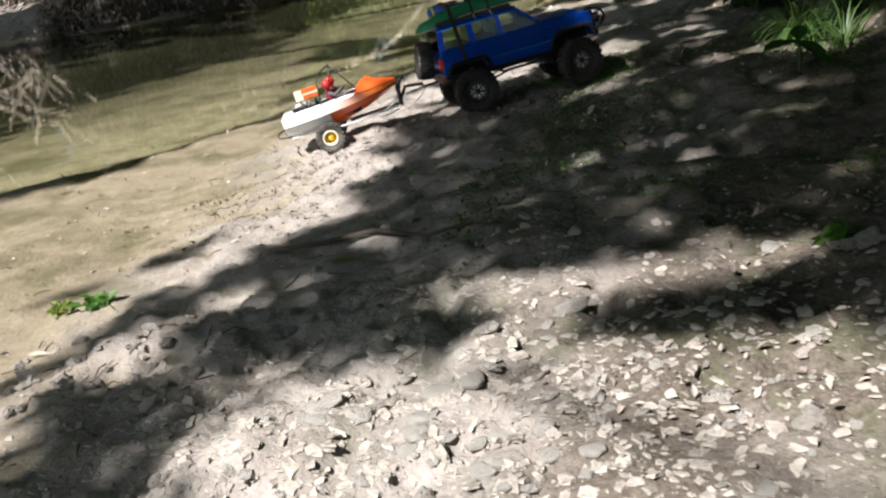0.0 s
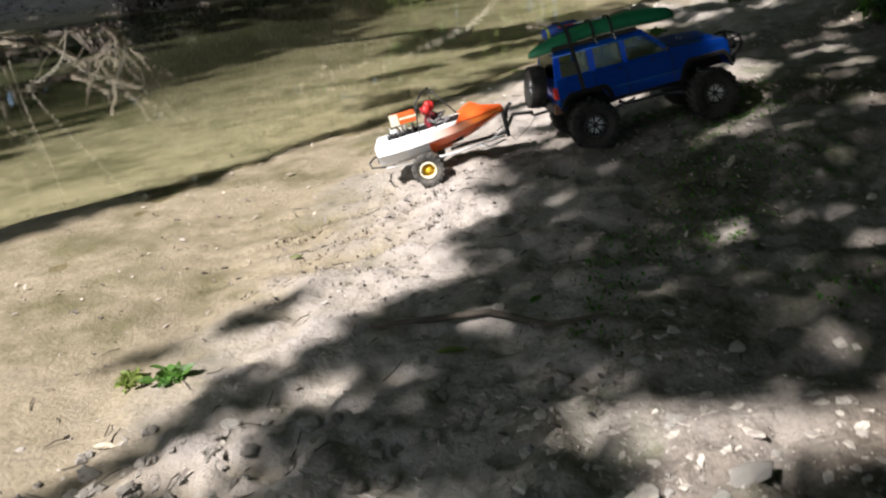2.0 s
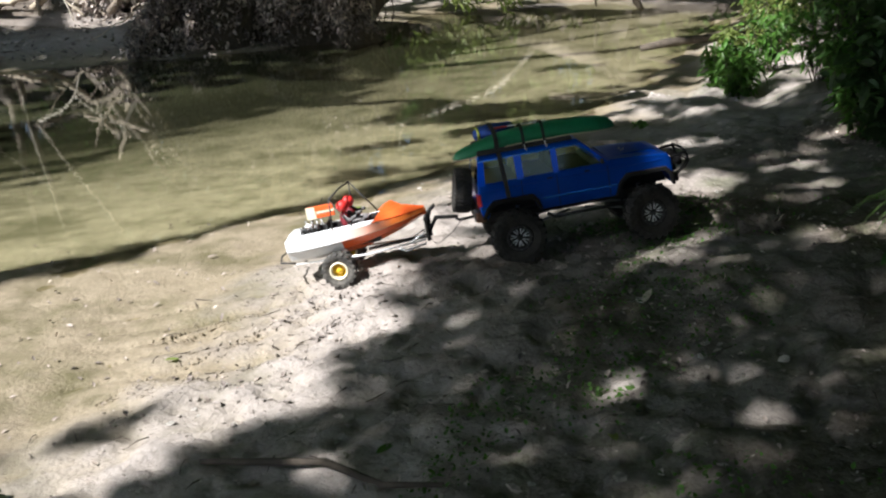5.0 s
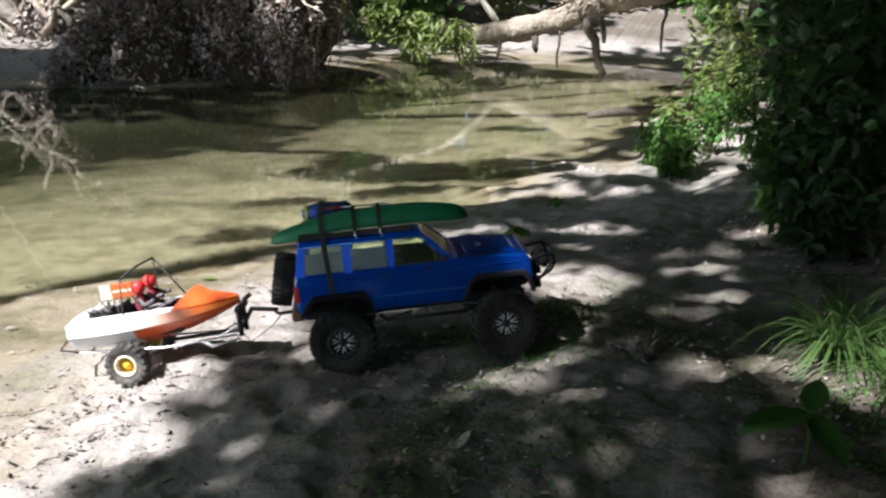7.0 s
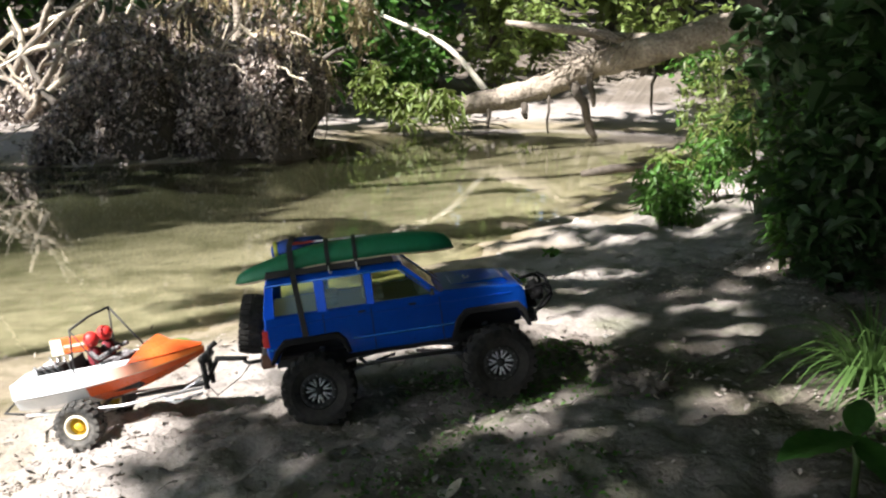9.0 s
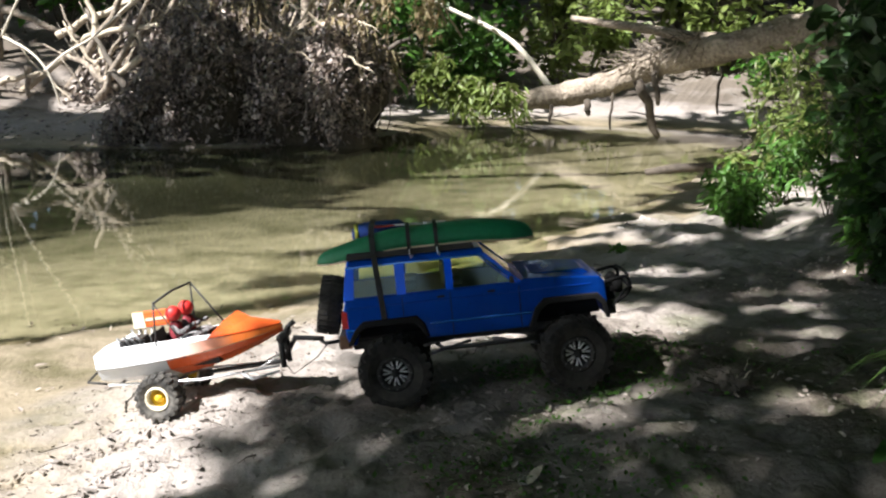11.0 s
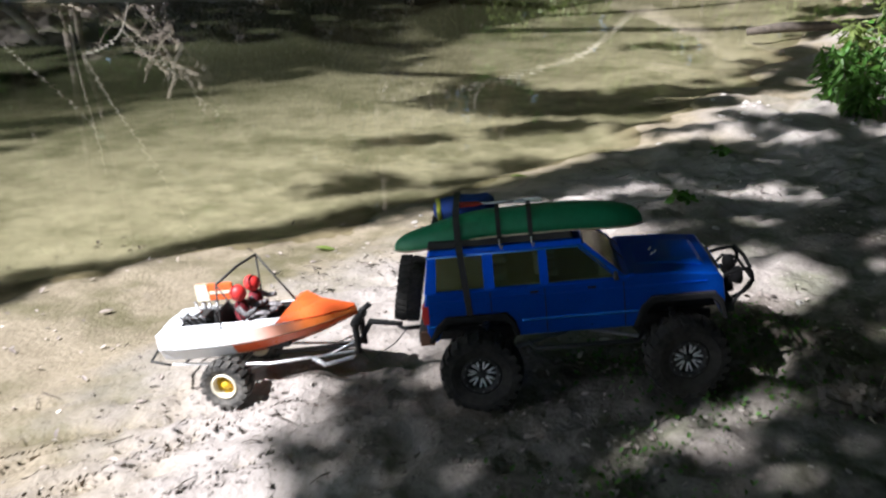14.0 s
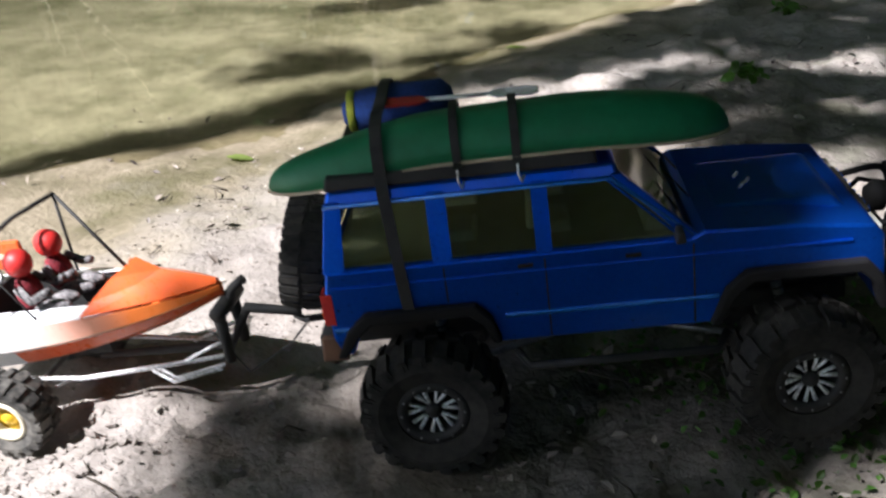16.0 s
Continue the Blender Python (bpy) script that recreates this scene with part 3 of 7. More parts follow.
def build_truck():
    WB, HW = 0.296, 0.086
    truck = thing("model_truck", vehicle_pose(0.093, 2.909, 24.6, 1.3), "metallic blue model off-road wagon with roof load, on damp creek sand", "model car", "towing outfit")
    HUBZ = 0.061
    # lower body: side outline with both wheel openings
    bottom, belt = 0.109, 0.185
    out = [(-0.073, 0.124), (-0.069, bottom + 0.004), (-0.062, bottom)]
    out += [(x, z) for x, z in ((-0.0585, bottom), (-0.051, 0.127), (-0.039, 0.138), (0.039, 0.138), (0.049, 0.128), (0.056, bottom))]
    out += [(0.070, bottom), (0.226, bottom)]
    out += [(WB + x, z) for x, z in ((-0.0635, bottom), (-0.052, 0.134), (-0.039, 0.145), (0.039, 0.145), (0.049, 0.135), (0.0545, bottom + 0.005))]
    out += [(0.3535, bottom + 0.012), (0.355, 0.140), (0.353, 0.172), (0.346, 0.181), (0.29, 0.187), (0.222, 0.190), (0.212, belt), (-0.070, belt), (-0.075, 0.160)]
    bm = slab(out, -HW, HW)
    body = part("body", bm, M_BLUE, truck, "metallic blue painted lower body", bevel=0.006)
    # bonnet bulge, with vents
    bm = bmesh.new()
    boxed(bm, 0.226, 0.336, -0.056, 0.056, 0.180, 0.1897, 0.010)
    bonnet = part("bonnet", bm, M_BLUE, truck, "raised blue bonnet panel", bevel=0.003)
    for x, y in ((0.262, -0.014), (0.268, -0.006), (0.262, 0.008)):
        tube("bonnet_pin", [(x, y, 0.188), (x + 0.004, y, 0.194)], [0.0016, 0.0012], M_CHROME, bonnet, "chrome bonnet pin", 7)
    # side moulding and door shut lines
    for s in (-1, 1):
        bm = bmesh.new()
        boxed(bm, 0.066, 0.232, s * HW - 0.0015, s * HW + 0.0022, 0.131, 0.1352)
        part("side_moulding", bm, M_TRIM, truck, "bright blue side moulding", bevel=0.001)
        bm = bmesh.new()
        boxed(bm, -0.071, -0.056, s * HW - 0.0015, s * HW + 0.0018, 0.131, 0.1352)
        part("side_moulding", bm, M_TRIM, truck, bevel=0.001)
        bm = bmesh.new()
        boxed(bm, -0.068, 0.330, s * HW - 0.0015, s * HW + 0.0020, 0.1690, 0.1715)
        part("belt_line", bm, M_BLUE, truck, "raised blue belt line", bevel=0.001)
        for x in (0.023, 0.101, 0.213):
            bm = bmesh.new()
            boxed(bm, x - 0.0006, x + 0.0006, s * HW - 0.001, s * HW + 0.0006, 0.112 if x > 0.05 else 0.15, 0.180)
            part("door_gap", bm, M_BLACK, truck)
        for x in (0.088, 0.170):
            bm = bmesh.new()
            boxed(bm, x - 0.008, x + 0.004, s * HW - 0.001, s * HW + 0.003, 0.1735, 0.1770)
            part("door_handle", bm, M_BLACK, truck, "black door handle", bevel=0.0008)
        # flared arches
        for cx, label, top in ((0.0, "black rear wheel arch flare", 0.148), (WB, "black front wheel arch flare", 0.155)):
            pts_o = [(cx + x, z) for x, z in ((-0.072, 0.110), (-0.060, top - 0.015), (-0.044, top), (0.044, top), (0.056, top - 0.014), (0.062, 0.112))]
            pts_i = [(cx + x, z) for x, z in ((-0.064, 0.110), (-0.052, top - 0.021), (-0.039, top - 0.010), (0.039, top - 0.010), (0.049, top - 0.020), (0.055, 0.112))]
            bm = slab(pts_o + pts_i[::-1], s * (HW - 0.006), s * (HW + 0.0075))
            part("arch_flare", bm, M_FLARE, truck, label, bevel=0.002)
            bm = slab([(x * 0.985 + cx * 0.015, z) for x, z in pts_i], s * (HW - 0.050), s * (HW - 0.046))
            part("arch_liner", bm, M_FLARE, truck, "black inner arch liner")
        # rock slider
        tube("rock_slider", [(0.072, s * 0.083, 0.098), (0.082, s * 0.098, 0.092), (0.228, s * 0.098, 0.092), (0.238, s * 0.083, 0.098)], 0.0035, M_BLACK, truck, "black tubular rock slider")
        # mirror
        bm = bmesh.new()
        boxed(bm, 0.198, 0.206, s * 0.087, s * 0.100, 0.187, 0.197, 0.0015)
        part("door_mirror", bm, M_BLACK, truck, "black door mirror", bevel=0.0015)
        # tail lamp, head lamp, indicator
        bm = bmesh.new()
        boxed(bm, -0.0775, -0.068, s * 0.079 - 0.0075, s * 0.079 + 0.0085, 0.138, 0.166)
        lamp = part("tail_lamp", bm, M_RED, truck, "red tail lamp", bevel=0.001)
        bm = bmesh.new()
        boxed(bm, -0.0783, -0.0685, s * 0.079 - 0.007, s * 0.079 + 0.0089, 0.146, 0.152)
        part("reverse_lens", bm, M_ORANGE, lamp, "amber lens band")
        bm = bmesh.new()
        boxed(bm, 0.346, 0.3565, s * 0.058 - 0.012, s * 0.058 + 0.012, 0.152, 0.172)
        part("head_lamp", bm, M_LAMP, truck, "clear rectangular head lamp", bevel=0.001)
    # grille with upright bars
    bm = bmesh.new()
    boxed(bm, 0.348, 0.3553, -0.044, 0.044, 0.150, 0.174)
    grille = part("grille", bm, M_BLACK, truck, "black front grille")
    for k in range(8):
        y = -0.0385 + k * 0.011
        bm = bmesh.new()
        boxed(bm, 0.353, 0.3572, y - 0.0025, y + 0.0025, 0.151, 0.173)
        part("grille_bar", bm, M_BLUE, grille)
    # cabin: roof, pillars and window frames
    ROOF, RW = 0.242, 0.073

    def cab_y(z):
        return HW * 0.985 + (RW - HW * 0.985) * (z - belt) / (ROOF - belt)

    bm = bmesh.new()
    boxed(bm, -0.064, 0.163, -RW, RW, ROOF - 0.008, ROOF + 0.004, 0.004)
    part("roof", bm, M_BLUE, truck, "blue cabin roof", bevel=0.003)
    for s in (-1, 1):
        tube("roof_gutter", [(-0.064, s * (RW + 0.0005), ROOF - 0.007), (0.155, s * (RW + 0.0005), ROOF - 0.007), (0.213, s * (HW * 0.985 - 0.002), belt + 0.002)], 0.0020, M_TRIM, truck, "bright blue roof gutter", 6)

    def pillar(name, xb0, xb1, xt0, xt1, s, label=""):
        bm = bmesh.new()
        rows = []
        for z, x0, x1 in ((belt - 0.002, xb0, xb1), (ROOF - 0.004, xt0, xt1)):
            y = cab_y(z)
            rows.append([bm.verts.new((x, s * yy, z)) for x, yy in ((x0, y), (x1, y), (x1, y - 0.006), (x0, y - 0.006))])
        a, b = rows
        for i in range(4):
            bm.faces.new((a[i], a[(i + 1) % 4], b[(i + 1) % 4], b[i]))
        bm.faces.new(a)
        bm.faces.new(b[::-1])
        part(name, bm, M_BLUE, truck, label, bevel=0.001)

    windows = (("quarter_window", -0.055, 0.016, -0.051, 0.016), ("door_window", 0.030, 0.096, 0.030, 0.096), ("door_window", 0.107, 0.204, 0.107, 0.152))
    for s in (-1, 1):
        pillar("rear_pillar", -0.072, -0.055, -0.063, -0.051, s, "blue rear roof pillar")
        pillar("centre_pillar", 0.016, 0.030, 0.016, 0.030, s, "blue roof pillar")
        pillar("centre_pillar", 0.096, 0.107, 0.096, 0.107, s, "blue roof pillar")
        pillar("windscreen_pillar", 0.208, 0.221, 0.155, 0.163, s, "blue windscreen pillar")
        for nm, b0, b1, t0, t1 in windows:
            zb, zt = belt + 0.001, ROOF - 0.0075
            bm = bmesh.new()
            q = []
            for inset in (0.003, 0.0042):
                q.append([bm.verts.new((x, s * (cab_y(z) - inset), z)) for x, z in ((b0 - 0.001, zb), (b1 + 0.001, zb), (t1 + 0.001, zt), (t0 - 0.001, zt))])
            bm.faces.new(q[0])
            bm.faces.new(q[1][::-1])
            for i in range(4):
                bm.faces.new((q[0][i], q[1][i], q[1][(i + 1) % 4], q[0][(i + 1) % 4]))
            pane = part(nm, bm, M_GLASS, truck, "greenish tinted side window")
            pane.visible_shadow = False
            bm = bmesh.new()
            for (xa, za), (xb, zb2) in zip(((b0, zb), (b1, zb), (t1, zt), (t0, zt)), ((b1, zb), (t1, zt), (t0, zt), (b0, zb))):
                ya, yb = cab_y(za) - 0.0006, cab_y(zb2) - 0.0006
                v, f = tube_data([(xa, s * ya, za), (xb, s * yb, zb2)], 0.0011, 4)
                vs = [bm.verts.new(p) for p in v]
                for g in f:
                    bm.faces.new([vs[i] for i in g])
            part("window_seal", bm, M_BLUE, pane, "blue window surround")
    # windscreen and rear window
    for nm, xb, xt, w in (("windscreen", 0.216, 0.161, 1), ("rear_window", -0.071, -0.063, 1)):
        bm = bmesh.new()
        yb, yt = cab_y(belt) - 0.007, cab_y(ROOF) - 0.007
        q = [[bm.verts.new((x + d, y, z)) for x, y, z in ((xb, -yb, belt), (xb, yb, belt), (xt, yt, ROOF - 0.006), (xt, -yt, ROOF - 0.006))] for d in (0, 0.0012)]
        bm.faces.new(q[0])
        bm.faces.new(q[1][::-1])
        for i in range(4):
            bm.faces.new((q[0][i], q[1][i], q[1][(i + 1) % 4], q[0][(i + 1) % 4]))
        part(nm, bm, M_GLASS, truck, "tinted glass screen").visible_shadow = False
    for y in (-0.025, 0.035):
        tube("wiper", [(0.221, y, belt + 0.006), (0.205, y + 0.028, belt + 0.019)], 0.0008, M_BLACK, truck, "thin black wiper", 5)
    # pale panel under the roof, added to bounce light; cabin floor and seats
    bm = bmesh.new()
    hw = cab_y(ROOF) - 0.010
    boxed(bm, -0.056, 0.150, -hw, hw, ROOF - 0.0095, ROOF - 0.008)
    part("bounce_panel", bm, M_SEAT, truck, "pale grey panel added under the roof to brighten the cabin")
    bm = bmesh.new()
    boxed(bm, -0.064, 0.208, -0.078, 0.078, belt - 0.0005, belt + 0.0012)
    part("cabin_floor", bm, M_DARK, truck, "tan cabin floor")
    for x, y in ((0.095, -0.036), (0.095, 0.036), (0.020, -0.036), (0.020, 0.036)):
        bm = bmesh.new()
        boxed(bm, x, x + 0.03, y - 0.020, y + 0.020, belt, belt + 0.010, 0.002)
        boxed(bm, x - 0.006, x + 0.006, y - 0.021, y + 0.021, belt + 0.006, belt + 0.037, 0.003)
        boxed(bm, x - 0.005, x + 0.005, y - 0.010, y + 0.010, belt + 0.037, belt + 0.049, 0.002)
        part("seat", bm, M_SEAT, truck, "pale grey seat with headrest", bevel=0.003)
    bm = bmesh.new()
    boxed(bm, 0.178, 0.206, -0.070, 0.070, belt, belt + 0.013, 0.004)
    part("dashboard", bm, M_SEAT, truck, "pale grey dashboard", bevel=0.003)
    v, f = lathe_data([(0.012, -0.001), (0.0135, 0), (0.012, 0.001)], 20, "x")
    wheel = mesh("steering_wheel", v, f, M_BLACK, truck, "black steering wheel")
    wheel.matrix_local = pose(0.170, 0.036, belt + 0.020, 0, 20, 0)
    # bumpers and bull bar
    bm = bmesh.new()
    boxed(bm, -0.088, -0.071, -0.078, 0.078, 0.106, 0.124, 0.001)
    part("rear_bumper", bm, M_BLACK, truck, "black rear bumper", bevel=0.002)
    bm = bmesh.new()
    boxed(bm, 0.352, 0.372, -0.072, 0.072, 0.112, 0.130, 0.001)
    front = part("front_bumper", bm, M_BLACK, truck, "black steel front bumper", bevel=0.003)
    bars = [tube_data(rounded([(0.350, s * 0.050, 0.160), (0.376, s * 0.050, 0.166), (0.399, s * 0.047, 0.170), (0.404, s * 0.046, 0.150), (0.394, s * 0.046, 0.134), (0.368, s * 0.046, 0.122)]), 0.0030, 8) for s in (-1, 1)]
    bars += [tube_data([(0.399, -0.047, 0.170), (0.402, 0, 0.171), (0.399, 0.047, 0.170)], 0.0030, 8), tube_data([(0.404, -0.046, 0.148), (0.404, 0.046, 0.148)], 0.0024, 8)]
    bars += [tube_data([(0.403, s * 0.046, 0.152), (0.386, s * 0.070, 0.148), (0.366, s * 0.074, 0.126)], 0.0024, 8) for s in (-1, 1)]
    mesh("bull_bar", *merged(*bars), M_FLARE, front, "black tubular bull bar")
    bm = bmesh.new()
    boxed(bm, 0.358, 0.380, -0.034, 0.034, 0.128, 0.150, 0.003)
    part("winch_housing", bm, M_FLARE, front, "black winch housing", bevel=0.003)
    for y in (-0.026, 0.026):
        v, f = lathe_data([(0.0001, -0.010), (0.009, -0.009), (0.0135, -0.002), (0.0135, 0.004), (0.012, 0.0055)], 18, "x", False)
        o = mesh("lamp_shell", v, f, M_FLARE, front, "black driving lamp shell")
        o.matrix_local = pose(0.386, y, 0.151)
    for y in (-0.026, 0.026):
        v, f = lathe_data([(0.0001, -0.006), (0.010, -0.006), (0.012, 0.004), (0.0001, 0.005)], 18, "x", False)
        o = mesh("driving_lamp", v, f, M_BLACK, front, "round dark driving lamp lens")
        o.matrix_local = pose(0.386, y, 0.151)
    v, f = lathe_data([(0.0001, -0.014), (0.006, -0.014), (0.006, 0.014), (0.0001, 0.014)], 14, "y", False)
    o = mesh("winch_drum", v, f, M_STEEL, front, "steel winch drum")
    o.matrix_local = pose(0.368, 0, 0.136)
    # spare wheel carrier
    spare = make_wheel(truck, -0.121, 0.012, 0.158, 1, 0, 30, 0.0034)
    spare.matrix_local = pose(-0.101, 0.004, 0.163, 0, 12, 0) @ pose(0, 0, 0, 0, 0, 90) @ Matrix.Diagonal((0.83, 0.78, 0.83, 1))
    spare.name, spare["label"] = "spare_wheel", "spare wheel with chunky tyre"
    # wheels; the front pair is turned slightly
    for x, st in ((0.0, 0), (WB, 6)):
        for s in (-1, 1):
            make_wheel(truck, x, s * 0.092, HUBZ, s, st)
    # chassis, axles, shocks, links
    bm = bmesh.new()
    for s in (-1, 1):
        boxed(bm, -0.068, 0.345, s * 0.028 - 0.004, s * 0.028 + 0.004, 0.088, 0.103)
    part("chassis_rail", bm, M_BLACK, truck, "black chassis rails", bevel=0.001)
    for x in (0.0, WB):
        ax = tube("axle", [(x, -0.082, HUBZ), (x, 0.082, HUBZ)], 0.0065, M_BLACK, truck, "black solid axle", 10)
        d = mesh("differential", *lathe_data([(0.0001, -0.016), (0.010, -0.012), (0.015, 0), (0.010, 0.012), (0.0001, 0.016)], 14, "y", False), M_BLACK, ax)
        d.matrix_local = pose(x, 0.012, HUBZ)
        for s in (-1, 1):
            sx = x + (-0.012 if x else 0.012)
            sh = tube("shock_absorber", [(x, s * 0.055, HUBZ + 0.006), (sx, s * 0.048, 0.118)], [0.0032, 0.0045], M_STEEL, truck, "silver shock absorber")
            coil = [(x + (sx - x) * t + 0.0062 * math.cos(t * 44), s * (0.055 - 0.007 * t) + 0.0062 * math.sin(t * 44), HUBZ + 0.012 + t * 0.044) for t in np.linspace(0, 1, 50)]
            tube("coil_spring", coil, 0.0009, M_BLACK, sh, "black coil spring", 5)
            tube("link_arm", [(x, s * 0.040, HUBZ - 0.004), (x + (0.13 if not x else -0.13), s * 0.024, 0.082)], 0.0028, M_STEEL, truck, "steel suspension link")
    tube("tow_bar", [(-0.070, 0, 0.100), (-0.118, 0, 0.098), (-0.126, 0, 0.104)], 0.0035, M_BLACK, truck, "black tow bar with ball")
    # roof rack
    bars = [tube_data([(x, -0.066, ROOF + 0.010), (x, 0.066, ROOF + 0.010)], 0.0024, 8) for x in (-0.045, 0.01, 0.065, 0.120)]
    bars += [tube_data([(-0.058, s * 0.064, ROOF + 0.006), (0.142, s * 0.064, ROOF + 0.006)], 0.0030, 8) for s in (-1, 1)]
    bars += [tube_data([(-0.058, s * 0.066, ROOF + 0.011), (0.142, s * 0.066, ROOF + 0.011)], 0.0026, 8) for s in (-1, 1)]
    bars += [tube_data([(x, s * 0.064, ROOF + 0.001), (x, s * 0.066, ROOF + 0.011)], 0.0026, 6) for x in (-0.05, 0.04, 0.13) for s in (-1, 1)]
    rack = mesh("roof_rack", *bars[4], M_BLACK, truck, "black tubular roof rack")
    for k, q in enumerate(bars):
        if k != 4:
            mesh("rack_bar", *q, M_BLACK, rack)
    bm = bmesh.new()
    boxed(bm, -0.062, 0.148, -0.0715, 0.0715, ROOF + 0.0042, ROOF + 0.0150, 0.003)
    part("rack_tray", bm, M_BLACK, rack, "black rack tray", bevel=0.002)
    for s in (-1, 1):
        bm = bmesh.new()
        boxed(bm, -0.086, -0.064, s * 0.082 - 0.004, s * 0.082 + 0.006, 0.104, 0.126, 0.002)
        part("bumper_corner", bm, M_RUST, truck, "rusty brown bumper corner", bevel=0.002)
    return truck


truck = build_truck()
TM = truck.matrix_world.copy()
RACK = 0.2575


def build_canoe():
    """Upturned hull: green outside, pale gunwale along its lower edge."""
    canoe = thing("model_canoe", TM @ pose(0, -0.036, RACK), "upturned green model canoe with a pale gunwale on the roof rack", "canoe", "towing outfit")
    n, k = 34, 14
    x0, x1 = -0.112, 0.250
    verts, rim = [], []
    for i in range(n):
        t = 0.5 - 0.5 * math.cos(math.pi * i / (n - 1))
        s = 2 * t - 1
        x = x0 + (x1 - x0) * t
        base = -0.017 * smooth(np.array((0.40 - t) / 0.40)) - 0.007 * smooth(np.array((t - 0.66) / 0.34))
        half = 0.030 * max(0.0, 1 - abs(s) ** 4.2) ** 0.65 + 0.0014
        top = 0.033 * max(0.0, 1 - abs(s) ** 16.0) ** 0.5 * (0.80 + 0.24 * t) * (1 - 0.26 * abs(s) ** 3) + 0.001
        for j in range(k):
            a = math.pi * j / (k - 1)
            ca, sa = math.cos(a), math.sin(a)
            verts.append((x, -half * (abs(ca) ** 0.8) * (1 if ca > 0 else -1), float(base) + top * max(0.0, sa) ** 0.72))
        rim.append((x, half, float(base)))
    faces = [(i * k + j, (i + 1) * k + j, (i + 1) * k + j + 1, i * k + j + 1) for i in range(n - 1) for j in range(k - 1)]
    hull = mesh("hull", verts, faces, M_GREEN, canoe, "matt green hull")
    sol = hull.modifiers.new("thick", "SOLIDIFY")
    sol.thickness = 0.0016
    for s in (-1, 1):
        tube("gunwale", [(x, s * h, z) for x, h, z in rim], 0.0016, M_BEIGE, canoe, "pale wooden gunwale", 6)
    return canoe


def build_load():
    # duffel: soft rolled bundle, blue with yellow-green bands
    bag = thing("duffel_bag", TM @ pose(-0.006, 0.032, RACK + 0.0195, 0, 0, 4) @ Matrix.Diagonal((0.86, 0.88, 0.66, 1)), "rolled blue fabric bundle with yellow-green end band on roof rack", "bag", "towing outfit")
    rng = random.Random(4)
    prof = [(0.0005, -0.056), (0.016, -0.055), (0.026, -0.046), (0.030, -0.024), (0.029, 0.0), (0.031, 0.022), (0.026, 0.042), (0.014, 0.052), (0.0005, 0.053)]
    v, f = lathe_data(prof, 28, "x", False)
    v = [(x, y * (1 + 0.06 * math.sin(9 * x / 0.05 + 3 * y / 0.02)), z * 0.86 + 0.0025 * math.sin(x * 160 + y * 90)) for x, y, z in v]
    mesh("roll", v, f, M_BAG, bag, "rumpled blue fabric roll")
    for x in (-0.046,):
        r = 0.0265
        v, f = lathe_data([(r, x - 0.004), (r + 0.0015, x - 0.003), (r + 0.0015, x + 0.003), (r, x + 0.004)], 28, "x")
        v = [(a, y * 1.02, z * 0.88) for a, y, z in v]
        mesh("band", v, f, M_BAGY, bag, "yellow-green fabric band")
    # small red jerry can at the side of the bundle
    can = thing("jerry_can", TM @ pose(-0.030, 0.066, RACK - 0.002), "small red plastic jerry can beside the rolled bundle", "jerry can", "towing outfit")
    bm = bmesh.new()
    boxed(bm, -0.010, 0.010, -0.005, 0.005, 0, 0.024, 0.001)
    part("can_body", bm, M_RED, can, bevel=0.002)
    tube("can_handle", [(-0.006, 0, 0.023), (-0.004, 0, 0.028), (0.004, 0, 0.028), (0.006, 0, 0.023)], 0.0012, M_RED, can)
    # paddle
    pad = thing("paddle", TM @ pose(0.062, 0.003, RACK + 0.029, 0, 2, 2) @ Matrix.Diagonal((0.72, 0.8, 0.8, 1)), "white paddle with a red tip strapped beside the canoe", "paddle", "towing outfit")
    tube("shaft", [(-0.060, 0, 0), (0.030, 0, 0)], 0.0022, M_WHITE, pad, "white shaft")
    for x, s in ((0.008, 1), (-0.055, -1)):
        bm = bmesh.new()
        o = [(x, 0.002), (x + s * 0.012, 0.012), (x + s * 0.050, 0.014), (x + s * 0.058, 0.008), (x + s * 0.058, -0.008), (x + s * 0.050, -0.014), (x + s * 0.012, -0.012), (x, -0.002)]
        a, b = [bm.verts.new((p, q, 0.0012)) for p, q in o], [bm.verts.new((p, q, -0.0012)) for p, q in o]
        bm.faces.new(a)
        bm.faces.new(b[::-1])
        for i in range(8):
            bm.faces.new((a[i], b[i], b[(i + 1) % 8], a[(i + 1) % 8]))
        part("blade", bm, M_WHITE if s > 0 else M_RED, pad, "white blade" if s > 0 else "red blade", bevel=0.0006)
    # tie-down straps
    def strap(x, width, points, label, hook):
        st = thing("tie_strap", TM, label, "strap", "tie-downs")
        bm = bmesh.new()
        rows = []
        for px, py, pz in points:
            rows.append([bm.verts.new((px + d, py, pz)) for d in (-width / 2, width / 2)])
        for a, b in zip(rows, rows[1:]):
            bm.faces.new((a[0], a[1], b[1], b[0]))
        o = part("webbing", bm, M_BLACK, st, "black webbing")
        m = o.modifiers.new("thick", "SOLIDIFY")
        m.thickness = 0.0012
        if hook:
            px, py, pz = points[-1]
            tube("hook", [(px, py, pz), (px, py - 0.003, pz - 0.008), (px + 0.002, py - 0.002, pz - 0.014), (px + 0.004, py + 0.001, pz - 0.010)], 0.0010, M_CHROME, st, "silver wire hook", 6)
        return st

    over = [(-0.036 + 0.0325 * math.cos(a), RACK + 0.037 * max(0, math.sin(a)) ** 0.72 + 0.0008) for a in np.linspace(0.0, math.pi, 15)]
